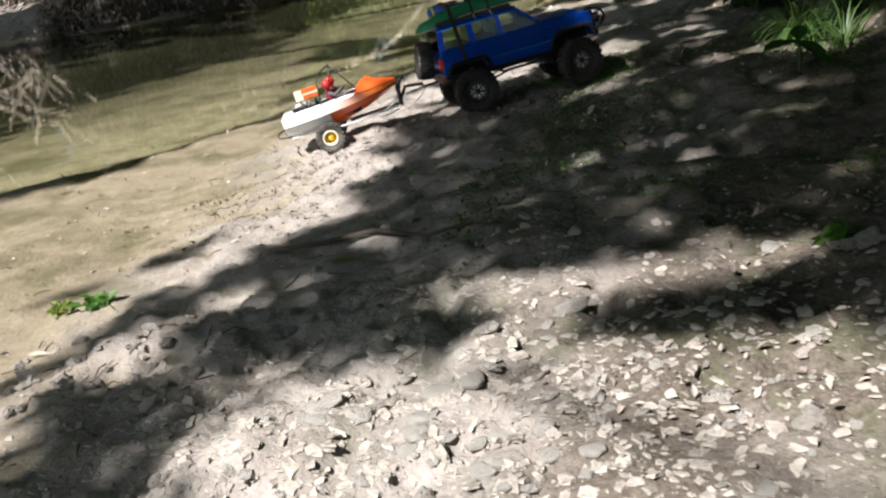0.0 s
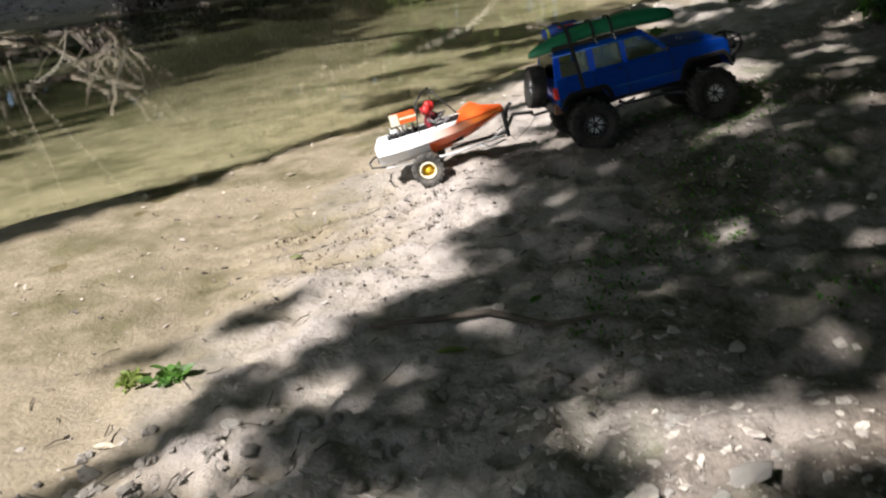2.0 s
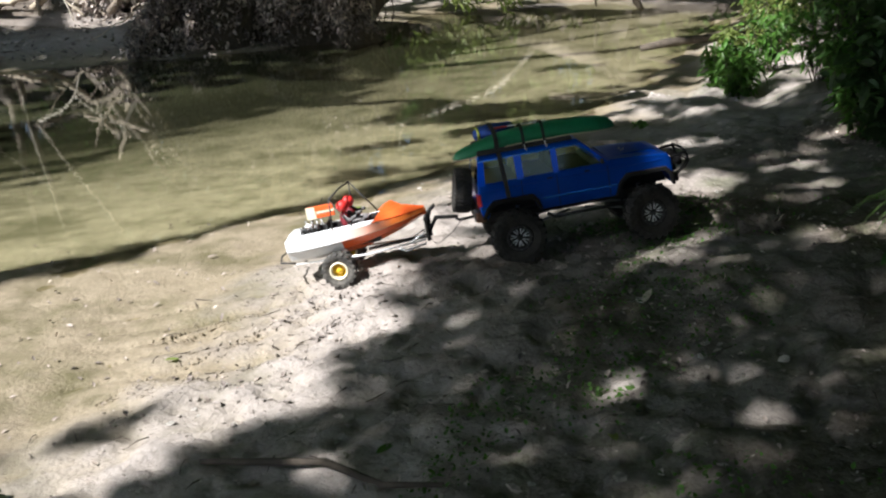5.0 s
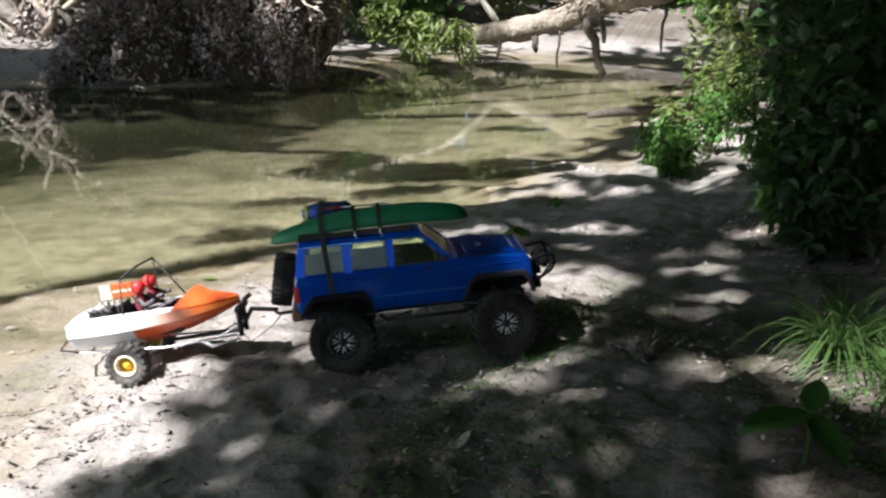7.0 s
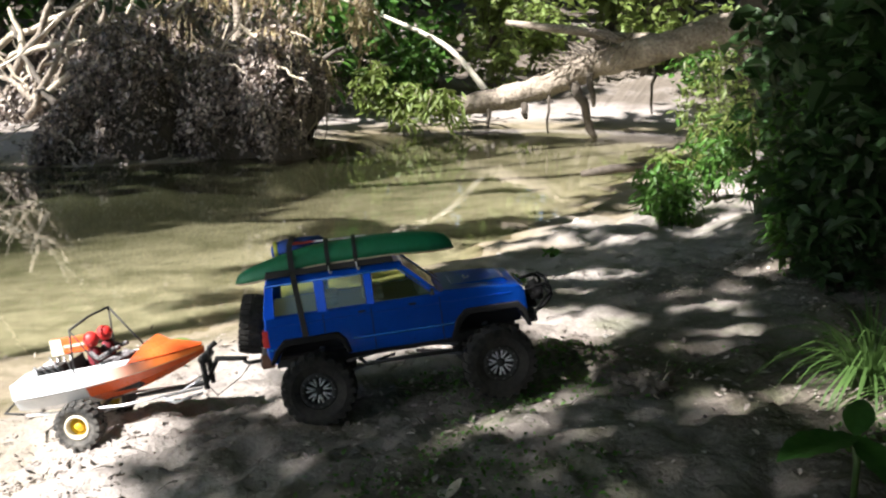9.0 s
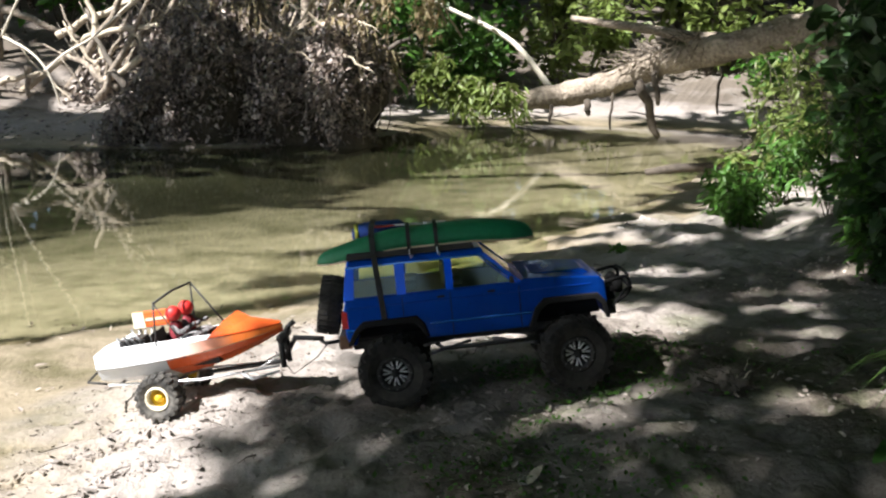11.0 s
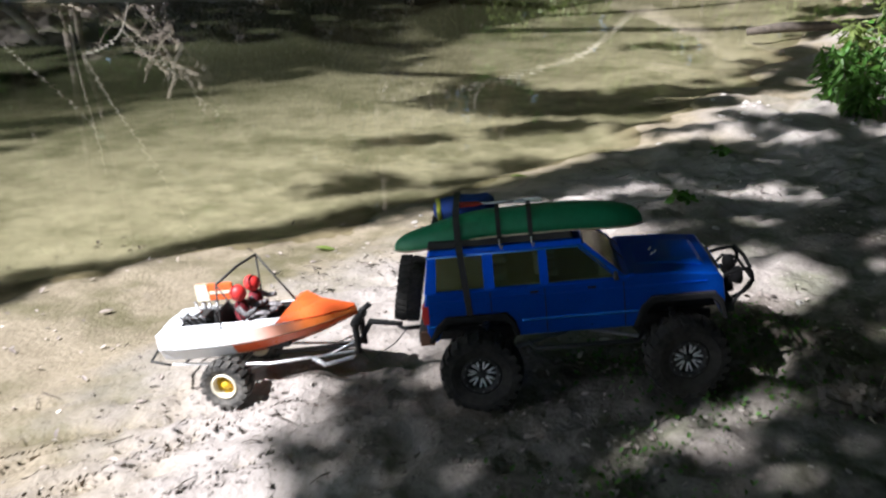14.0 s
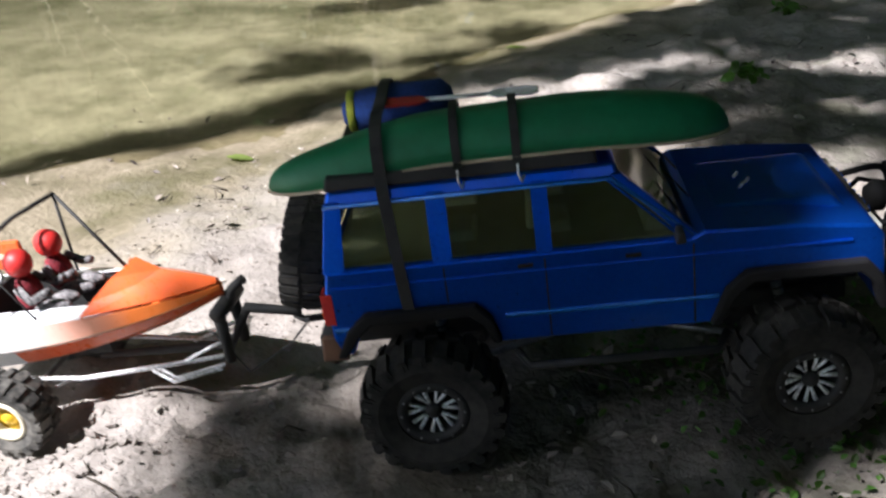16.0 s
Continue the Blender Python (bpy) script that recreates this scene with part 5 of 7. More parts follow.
    spots = spots * smooth((grain_noise(x, y, 6.0, 37, 2.6) - 0.28) / 0.16)
    thick = np.minimum(chain(x, y, [(-0.66, 5.13, 0.02), (-0.46, 5.40, 0.05), (-0.30, 5.46, 0.07), (-0.06, 5.62, 0.16), (0.16, 6.0, 0.2)]), chain(x, y, [(-0.50, 6.15, 0.04), (-0.22, 6.5, 0.2), (0.1, 6.8, 0.3)]))
    thick = np.minimum(thick, chain(x, y, [(-0.35, 4.81, 0.015), (-0.25, 4.87, 0.02)]))
    spots = np.maximum(spots, smooth((0.12 * (grain_noise(x, y, 7, 35, 2.6) - 0.30) + 0.03 - thick) / 0.06) * smooth((grain_noise(x, y, 5.0, 45, 3.0) - 0.30) / 0.14))
    up = smooth((y - 4.7) / 0.4) * smooth((grain_noise(x, y, 2.6, 25, 2.4) - 0.50) / 0.16) * smooth((x + 1.5) / 0.3)
    s = np.maximum(s, np.where(x < edge, np.maximum(up, spots), 0))
    return np.clip(s, 0, 1)


def far_density(x, y):
    """The same for the far bank and the creek in front of it."""
    n1 = value_noise(x, y, 1.1, 41) * 0.65 + value_noise(x, y, 3.5, 42) * 0.35
    s = smooth((n1 - np.where(x < -2.0, 0.60, 0.82)) / 0.08)
    pad = np.minimum(capsule(x, y, -4.5, 6.25, -3.3, 7.0), capsule(x, y, -4.5, 7.0, -3.5, 8.0))
    s = s * smooth((pad + 0.25 * (n1 - 0.5) - 0.40) / 0.15)
    s = s * smooth((capsule(x, y, -2.5, 8.75, -1.5, 8.85) - 0.40) / 0.15)
    s = s * smooth((capsule(x, y, -2.3, 9.4, -3.4, 7.6) + 0.4 * (n1 - 0.5) - 0.22) / 0.15)
    s = s * smooth((capsule(x, y, -7.0, 7.0, -4.4, 6.65) + 1.1 * (value_noise(x, y, 2.6, 47) - 0.5) - 0.14) / 0.15)
    shelf = smooth((0.30 - np.minimum(capsule(x, y, -5.4, 4.95, -3.0, 6.10), np.minimum(capsule(x, y, -5.4, 4.45, -2.5, 6.2), capsule(x, y, -5.4, 5.40, -3.15, 6.45)))) / 0.10)
    wad = smooth((0.20 - capsule(x, y, -2.55, 7.2, -2.0, 7.7)) / 0.12) * smooth((value_noise(x, y, 6.0, 48) - 0.42) / 0.15)
    gap = smooth((np.minimum(capsule(x, y, -2.0, 9.35, 0.4, 9.9), capsule(x, y, -2.0, 9.5, -3.2, 9.8) + 0.1) - 0.55) / 0.2)
    dapple = smooth((value_noise(x, y, 2.4, 45) - 0.60) / 0.1) * (1 - gap)
    # the creek under the overhanging bank, and the hollow behind the fallen tree
    lip = np.interp(y, [3.0, 4.0, 4.4, 5.0, 5.6, 6.3, 7.5, 8.4], [-3.7, -3.05, -2.75, -2.35, -2.05, -1.85, -2.1, -2.5])
    under = smooth((lip + 0.5 * (n1 - 0.5) - x) / 0.35) * in_water(x, y)
    hollow = smooth((0.72 - capsule(x, y, -3.7, 10.2, -1.5, 11.7)) / 0.3) * smooth((value_noise(x, y, 2.2, 46) - 0.2) / 0.12)
    rear = smooth((0.75 - capsule(x, y, -8.0, 8.3, -4.6, 8.5)) / 0.25)
    return np.clip(np.maximum.reduce([s * gap, dapple, shelf, wad, under, hollow, rear]), 0, 1)


def crown_leaves(x0, x1, y0, y1, step, density, h0, h1, size, layers, seed, g=0.12):
    rng = NR(seed)
    vs, fs, k = [], [], 0
    for layer in range(layers):
        X, Y = np.meshgrid(np.arange(x0, x1, step), np.arange(y0, y1, step))
        x, y = X.ravel() + rng.uniform(-0.5, 0.5, X.size) * step, Y.ravel() + rng.uniform(-0.5, 0.5, X.size) * step
        keep = rng.rand(x.size) < density(x, y)
        x, y = x[keep], y[keep]
        h = rng.uniform(h0, h1, x.size)
        c = np.stack([x + SLANT[0] * (h - g), y + SLANT[1] * (h - g), h], 1)
        v, f = leaves_data(c, size, rng, droop=0.1, aspect=0.62, spread=0.6)
        vs.append(v)
        fs += [tuple(i + k for i in q) for q in f]
        k += len(v)
    return np.concatenate(vs), fs


def build_shade_tree():
    tree = thing("added_shade_tree", pose(0, 0, 0), "unseen leafy tree added to cast the dappled shade on the bank", "tree")
    rng = random.Random(5)
    b = (2.7, -2.0, gz(2.7, -2.0) - 0.1)
    tube("trunk", [b, (2.5, -2.1, 1.8), (2.1, -2.3, 2.6), (1.3, -2.5, 3.2), (0.2, -2.3, 3.6)], [0.24, 0.2, 0.17, 0.12, 0.06], M_DARKBARK, tree, "dark leaning trunk", 14)
    # bare limb whose shadow lies along the shallows
    bend = rounded([(0.2, -2.3, 3.6), (-1.6 + SLANT[0] * 2.2, -1.2 + SLANT[1] * 2.2, 4.0)] + [(x + SLANT[0] * 4.4, y + SLANT[1] * 4.4, 4.4) for x, y, r in LIMB_SHADE])
    tube("limb", bend, list(np.interp(np.linspace(0, 1, len(bend)), (0, 0.3, 0.7, 1), [0.07, 0.065, 0.055, 0.03])), M_DARKBARK, tree, "bare crooked limb", 12)
    for e in ((-1.9, 1.6, 2.8), (-0.4, 1.4, 2.9), (-1.4, -0.9, 2.6), (0.4, -0.2, 2.8), (-1.0, 2.6, 3.0), (-2.2, 0.2, 2.7)):
        tube("limb", bent((0.6, -2.4, 3.5), e, 6, 0.03, rng), [0.03, 0.02, 0.014, 0.01, 0.007, 0.004], M_DARKBARK, tree, "", 7)
    # leaves sit up the sun's rays from the ground that shade_density marks dark
    v, f = crown_leaves(-2.2, 2.4, -0.2, 5.6, 0.031, shade_density, 2.1, 3.3, 0.060, 5, 31)
    v2, f2 = crown_leaves(-0.5, 4.0, 5.0, 11.0, 0.11, lambda x, y: np.maximum(smooth((x - 0.85 - 0.3 * value_noise(x, y, 2, 33)) / 0.2), smooth((x + 0.35) / 0.3) * smooth((value_noise(x, y, 2.6, 35) - 0.30) / 0.1)) * smooth(np.hypot((x - 0.50) / 0.33, (y - 5.8) / 1.0) - 0.6), 2.6, 3.8, 0.22, 3, 32, 0.3)
    v3, f3 = crown_leaves(2.3, 4.6, -1.0, 5.6, 0.11, lambda x, y: x * 0 + 0.9, 2.6, 3.6, 0.22, 2, 34, 0.5)
    v4, f4 = crown_leaves(1.1, 3.4, 2.8, 8.5, 0.10, lambda x, y: 0.9 * smooth((x - 1.28 + 0.2 * value_noise(x, y, 3, 36)) / 0.15), 1.75, 2.4, 0.18, 2, 37, 0.3)
    f = f + [tuple(i + len(v) for i in q) for q in f2] + [tuple(i + len(v) + len(v2) for i in q) for q in f3] + [tuple(i + len(v) + len(v2) + len(v3) for i in q) for q in f4]
    v = np.concatenate([v, v2, v3, v4])
    mesh("crown", v.tolist(), f, M_LEAF, tree, "leafy green crown", smooth=False)
    return tree


build_shade_tree()


# ---------------------------------------------------------------- plants
def leaf_cluster(name, origin, count, spread, size, mat, seed, label, category, group="", droop=0.3, aspect=0.5, stems=6, height=None):
    """A bush: thin stems from the ground and leaves round them."""
    rng, r2 = NR(seed), random.Random(seed)
    ox, oy = origin[0], origin[1]
    base = gz(ox, oy) if len(origin) < 3 else origin[2]
    ob = thing(name, pose(ox, oy, base - 0.02), label, category, group)
    height = height or spread[2] * 2
    st, centres = [], []
    for i in range(stems):
        a = r2.uniform(0, 6.28)
        reach = r2.uniform(0.3, 1.0)
        tip = (math.cos(a) * spread[0] * reach, math.sin(a) * spread[1] * reach, height * r2.uniform(0.6, 1.05))
        pts = bent((r2.uniform(-.1, .1) * spread[0], r2.uniform(-.1, .1) * spread[1], 0), tip, 7, 0.05, r2)
        rad = 0.006 * max(0.4, height)
        st.append(tube_data(pts, [rad * (1 - 0.8 * j / 6) for j in range(7)], 5))
        per = count // stems
        for _ in range(per):
            t = r2.uniform(0.25, 1.0) * 6
            j = min(5, int(t))
            p = pts[j].lerp(pts[j + 1], t - j)
            centres.append((p.x + r2.gauss(0, spread[0] * 0.16), p.y + r2.gauss(0, spread[1] * 0.16), max(0.03, p.z + r2.gauss(0, spread[2] * 0.12))))
    mesh("stem", *merged(*st), M_DARKBARK, ob, "thin woody stems")
    v, f = leaves_data(centres, size, rng, droop, aspect)
    mesh("foliage", v.tolist(), f, mat, ob, "", smooth=False)
    return ob


# bright plants along the upstream edge of the bank
for i, (x, y, s) in enumerate(((0.56, 5.5, 0.6), (0.60, 6.2, 0.9), (0.76, 5.1, 0.8), (0.60, 7.0, 1.2), (0.86, 4.5, 0.6), (0.62, 7.9, 1.3), (0.88, 3.95, 0.5), (0.50, 6.6, 0.8), (0.46, 5.15, 0.38), (0.40, 5.75, 0.40), (0.35, 5.32, 0.42))):
    leaf_cluster("bank_plant", (x, y), 460, (0.24 * s, 0.24 * s, 0.30 * s), 0.054, M_LEAFY if i % 2 else M_LEAF, 60 + i,
                 "bright green leafy plant at the edge of the bank", "plant", "bank plants", 0.5, 0.27, 12, 0.55 * s)
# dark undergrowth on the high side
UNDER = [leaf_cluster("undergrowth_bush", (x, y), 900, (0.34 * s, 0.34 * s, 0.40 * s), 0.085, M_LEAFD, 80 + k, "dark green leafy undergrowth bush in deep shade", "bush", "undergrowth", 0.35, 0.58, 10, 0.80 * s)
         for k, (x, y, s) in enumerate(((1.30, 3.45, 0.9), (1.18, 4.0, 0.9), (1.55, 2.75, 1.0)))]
for i, (x, y, s) in enumerate(((1.08, 4.6, 0.9), (1.05, 5.3, 1.0), (1.0, 6.0, 1.1), (1.05, 6.9, 1.2), (1.35, 4.8, 1.2), (1.5, 3.9, 1.2), (1.8, 3.2, 1.4), (1.7, 4.5, 1.5), (1.4, 5.8, 1.3), (1.35, 7.3, 1.5), (1.9, 6.0, 1.7), (2.2, 4.4, 1.8),
                               (1.9, 2.2, 1.4), (1.75, 1.5, 1.1), (2.4, 3.0, 1.9), (1.1, 8.2, 1.4), (1.9, 7.9, 1.8), (2.5, 1.6, 1.7), (1.45, 8.9, 1.5), (0.95, 3.75, 0.55))):
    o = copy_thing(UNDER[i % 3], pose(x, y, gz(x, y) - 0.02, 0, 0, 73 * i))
    o.scale = (s, s, s)


def grass_tuft(x, y, count, length, seed, label):
    rng = random.Random(seed)
    ob = thing("grass_tuft", pose(x, y, gz(x, y) - 0.01), label, "grass", "grass tufts")
    for i in range(count):
        verts, faces = [], []
        a, lean = rng.uniform(0, 6.28), rng.uniform(0.5, 1.9)
        L, w = length * rng.uniform(0.5, 1.1), rng.uniform(0.0014, 0.0032)
        d, s = Vector((math.cos(a), math.sin(a), 0)), Vector((-math.sin(a), math.cos(a), 0))
        r0 = d * rng.uniform(0, 0.04)
        o = len(verts)
        for j in range(6):
            t = j / 5
            bendy = lean * t
            p = r0 + d * (math.sin(bendy) * L * t) + Vector((0, 0, math.cos(bendy * 1.25) * L * t))
            ww = w * (1 - t ** 2 * 0.95)
            verts += [p - s * ww, p + s * ww]
        for j in range(5):
            faces.append((o + 2 * j, o + 2 * j + 1, o + 2 * j + 3, o + 2 * j + 2))
        mesh("blade", verts, faces, M_GRASS, ob)
    return ob


grass_tuft(0.96, 3.08, 190, 0.23, 3, "tuft of long arching green grass on the bank")
grass_tuft(1.05, 2.92, 90, 0.18, 4, "tuft of long arching green grass on the bank")
grass_tuft(1.12, 3.20, 70, 0.20, 6, "tuft of shaded green grass on the bank")


def broad_leaf(name, x, y, z, length, width, turn, tilt, mat, label, group=""):
    """One large smooth leaf blade with a raised midrib."""
    verts, faces = [], []
    n, k = 14, 7
    for i in range(n + 1):
        t = i / n
        half = width / 2 * (math.sin(math.pi * min(1, t * 1.02)) ** 0.7) * (1 - 0.25 * t) + 0.0004
        for j in range(k):
            s = 2 * j / (k - 1) - 1
            verts.append((t * length, s * half, -0.10 * length * t * t + 0.10 * half * abs(s) * 2 + 0.003 * math.sin(t * 30) * abs(s) * length * 4))
    for i in range(n):
        for j in range(k - 1):
            faces.append((i * k + j, i * k + j + 1, (i + 1) * k + j + 1, (i + 1) * k + j))
    ob = mesh(name, verts, faces, mat)
    ob.matrix_world = pose(x, y, z, 0, tilt, turn)
    return ob


M_LEAFB = material("broad_green_leaf", (0.055, 0.15, 0.028), (0.035, 0.10, 0.02), rough=0.45, scale=14, fine=90, sub=0.25, bump=0.001)
dock = thing("broad_leaved_plant", pose(0.905, 2.62, gz(0.905, 2.62)), "low plant with two large smooth green leaves", "plant")
tube("stalk", [(0, 0, -0.02), (0.0, 0.0, 0.04), (-0.005, 0.0, 0.075)], 0.004, M_GRASS, dock, "green stalk", 6)
for turn, tilt, L, w in ((228, -4, 0.125, 0.062), (300, 12, 0.10, 0.05), (80, -25, 0.07, 0.04)):
    o = broad_leaf("leaf", 0, 0, 0, L, w, turn, tilt, M_LEAFB, "")
    o.parent = dock
    o.matrix_local = pose(-0.005, 0, 0.075, 0, tilt, turn)

for i, (x, y, tilt) in enumerate(((-0.54, 1.825, 30), (1.0, 3.1, 20), (0.83, 1.66, 10), (0.17, 3.88, 25), (0.14, 4.48, 0), (-0.47, 1.84, 0))):
    leaf_cluster("seedling", (x, y), 30, (0.040, 0.040, 0.015), 0.026, M_LEAFY if i == 0 else M_LEAF, 140 + i, "small green seedling growing from the sand", "plant", "seedlings", 0.1, 0.6, 4, 0.025)


# ---------------------------------------------------------------- fallen tree across the creek
def build_log():
    log = thing("fallen_tree", pose(0, 0, 0), "fallen grey-brown tree trunk lying across the far sandbar", "log")
    pts = [(-1.88, 9.1, 0.19), (-1.62, 9.12, 0.23), (-1.38, 9.15, 0.27), (-1.15, 9.18, 0.33), (-0.96, 9.2, 0.40), (-0.76, 9.2, 0.49), (-0.57, 9.2, 0.57), (-0.35, 9.2, 0.63), (-0.12, 9.2, 0.69), (0.2, 9.22, 0.78), (0.6, 9.3, 0.90)]
    fine = np.linspace(0, 10, 90)
    pa = np.array(pts)
    pts = [tuple(np.interp(t, range(11), pa[:, c]) for c in range(3)) for t in fine]
    v, f = tube_data(pts, list(np.interp(fine, range(11), [0.070, 0.082, 0.090, 0.098, 0.090, 0.100, 0.094, 0.106, 0.112, 0.122, 0.13])), 28)
    v = [Vector(p) + Vector((0, 0.3, 1)) * (0.034 * noise.noise(Vector(p) * 6) + 0.018 * noise.noise(Vector((p[0] * 7, p[1] * 22, p[2] * 22)))) for p in v]
    mesh("trunk", v, f, M_BARK, log, "thick grey-brown trunk with peeling bark")
    rng = random.Random(8)
    for a, b, r in (((-0.74, 9.15, 0.42), (-0.55, 9.2, -0.02), 0.042), ((-0.60, 9.12, 0.50), (-0.56, 9.1, 0.24), 0.028), ((-1.42, 9.1, 0.20), (-1.41, 9.06, 0.06), 0.02), ((-0.93, 9.15, 0.32), (-0.92, 9.1, 0.02), 0.012),
                    ((-0.12, 9.15, 0.55), (-0.10, 9.05, 0.20), 0.014), ((-1.12, 9.1, 0.24), (-1.08, 9.0, 0.14), 0.03)):
        tube("broken_branch", bent(a, b, 6, 0.05, rng), [r, r * 1.0, r * 0.9, r * 0.8, r * 0.8, r * 0.5], M_DARKBARK, log, "dark broken branch stub", 7)
    # branch standing off the trunk, with ragged bark
    arm = rounded([(-1.46, 9.2, 0.32), (-1.56, 9.2, 0.44), (-1.70, 9.2, 0.60), (-1.88, 9.2, 0.74), (-2.28, 9.2, 0.90), (-2.75, 9.2, 1.08), (-3.10, 9.2, 1.19)])
    tube("leaning_branch", arm, list(np.interp(np.linspace(0, 1, len(arm)), (0, 0.5, 1), (0.030, 0.020, 0.009))), M_WHITEWOOD, log, "pale bare leaning branch", 9)
    tube("leaning_branch", [(-2.72, 9.2, 1.07), (-2.78, 9.18, 1.18), (-2.79, 9.18, 1.32)], [0.014, 0.011, 0.006], M_WHITEWOOD, log, "", 7)
    tube("leaning_branch", bent((0.0, 9.5, 0.74), (-1.5, 9.9, 0.90), 9, 0.012, rng), [0.05, 0.05, 0.045, 0.045, 0.04, 0.04, 0.036, 0.03, 0.024], M_BARK, log, "long bare branch", 9)
    for s in range(60):
        x = rng.uniform(-0.85, -0.25)
        c = (x, 9.1 + rng.uniform(-0.08, 0.08), 0.50 + (x + 0.85) * 0.33 + rng.uniform(0, 0.08))
        tube("bark_strip", bent(c, (c[0] + rng.uniform(-0.22, 0.05), c[1] - 0.08, c[2] + rng.uniform(-0.22, 0.08)), 5, 0.08, rng), [0.007, 0.006, 0.005, 0.004, 0.002], M_BARK, log, "", 4)
    return log


build_log()
stand = thing("standing_tree", pose(0.78, 9.3, 0), "large dark standing tree trunk on the bank", "tree")
v, f = tube_data([(0, 0, -0.2), (-0.05, 0, 0.5), (-0.1, 0.05, 1.4), (-0.1, 0.1, 3.0), (0.1, 0.1, 6.0), (0.1, 0, 8.5)], [0.34, 0.24, 0.21, 0.2, 0.16, 0.08], 18)
mesh("trunk", [Vector(p) * 1.0 + Vector((1, 0, 0)) * 0.03 * noise.noise(Vector(p) * 4) for p in v], f, M_DARKBARK, stand, "dark furrowed trunk")

# willow sprigs hanging in front of the log's thin end
for i, (x, y, z) in enumerate(((-1.98, 8.75, 0.30), (-1.80, 8.70, 0.26), (-2.22, 8.70, 0.45), (-2.1, 8.7, 0.28), (-1.66, 8.72, 0.24), (-2.35, 8.75, 0.36))):
    rng, r2 = NR(170 + i), random.Random(170 + i)
    sp = thing("willow_sprig", pose(x, y, z), "drooping sprig of narrow bright green leaves by the log", "branch", "willow sprigs")
    tws, cs = [], []
    for k in range(5):
        tip = Vector((r2.uniform(-0.16, 0.16), r2.uniform(-0.12, 0.05), r2.uniform(-0.22, 0.02)))
        pts = bent((0, 0.05, 0.10), tip, 6, 0.06, r2)
        tws.append(tube_data(pts, [0.004, 0.0035, 0.003, 0.0025, 0.002, 0.001], 4))
        cs += [tuple(pts[r2.randrange(1, 6)] + Vector((r2.gauss(0, .03), r2.gauss(0, .03), r2.gauss(0, .03)))) for _ in range(32)]
    mesh("twig", *merged(*tws), M_BARK, sp)
    v, f = leaves_data(cs, 0.11, rng, 0.7, 0.24)
    mesh("foliage", v.tolist(), f, M_LEAFY, sp, "", smooth=False)


# ---------------------------------------------------------------- undercut far bank: root mass, litter and dead branches
def wad_shape(t, a, puff=1.0):
    """A point on the lumpy face of the root mass: t along it, a from the water up and over."""
    cx, cy = -3.42 + 1.28 * t, 6.62 + 0.85 * t ** 1.3
    wid = 0.42 + 0.10 * math.sin(t * 9) + 0.06 * math.sin(t * 23)
    hei = (0.80 + 0.12 * math.sin(t * 5 + 1) + 0.05 * math.sin(t * 17)) * (0.30 + 0.70 * min(1, 3.2 * t + 0.1, 6 * (1 - t) + 0.35))
    p = Vector((cx + wid * 0.35 * math.cos(a), cy - wid * math.cos(a) * puff, hei * max(0.0, math.sin(a)) ** 0.55 * puff))
    return p + Vector((1, 1, 0.7)) * 0.13 * noise.noise(p * 3.1) + Vector((1, 1, 0.5)) * 0.06 * noise.noise(p * 8)


def build_root_mass():
    ob = thing("root_mass", pose(0, 0, 0), "dark undercut bank hung with roots and matted dead leaves", "roots")
    rng, r2 = NR(201), random.Random(201)
    n, k = 40, 16
    verts, faces = [], []
    for i in range(n):
        for j in range(k):
            verts.append(wad_shape(i / (n - 1), math.pi * j / (k - 1), 0.88) - Vector((0, 0, 0.05)))
    for i in range(n - 1):
        for j in range(k - 1):
            faces.append((i * k + j, i * k + j + 1, (i + 1) * k + j + 1, (i + 1) * k + j))
    mesh("earth", verts, faces, M_DARKBARK, ob, "dark overhanging earth")
    cs = []
    for _ in range(21000):
        p = wad_shape(r2.uniform(0, 1), r2.uniform(0.0, 2.0) ** 1.0, r2.uniform(0.93, 1.14))
        if noise.noise(p * 2.6) > -0.62:
            cs.append((p.x, p.y - 0.02, max(0.01, p.z)))
    v, f = leaves_data(cs, 0.042, rng, 0.7, 0.45)
    lit = mesh("leaf_litter", v.tolist(), f, M_ROOTMAT, ob, "matted dead leaves", smooth=False)
    lit["kind"] = "stuff"
    for i in range(150):
        p = wad_shape(r2.uniform(0, 1), r2.uniform(0.5, 1.5), r2.uniform(1.0, 1.12))
        q = (p.x + r2.uniform(-0.10, 0.10), p.y - r2.uniform(0.0, 0.12), max(0.0, p.z - r2.uniform(0.12, 0.55)))
        r = r2.uniform(0.003, 0.009)
        tube("root", bent(p, q, 6, 0.07, r2), [r, r * 0.95, r * 0.8, r * 0.65, r * 0.5, r * 0.25], (M_DEAD, M_BARK, M_PALEWOOD)[0 if i % 5 < 3 else i % 5 - 2], ob, "", 5)
    return ob


build_root_mass()
r3 = random.Random(203)
for i in range(70):
    p = wad_shape(r3.uniform(-0.05, 1), r3.uniform(0.5, 1.5), r3.uniform(0.98, 1.1))
    a, e, L = r3.uniform(0, 6.28), r3.uniform(-0.6, 0.9), r3.uniform(0.15, 0.6)
    q = p + Vector((math.cos(a) * math.cos(e), -abs(math.sin(a)) * math.cos(e) * 0.5, math.sin(e))) * L
    w = r3.uniform(0.003, 0.009)
    ob = tube("caught_twig", bent(p, (q.x, q.y, max(0.03, q.z)), 7, 0.05, r3), [w, w, w * 0.9, w * 0.8, w * 0.6, w * 0.5, w * 0.3], M_PALEWOOD if i % 3 else M_BARK, None, "", 5)
    tagged(ob, "thin grey twig caught in the root mass", "twig", "caught twigs")
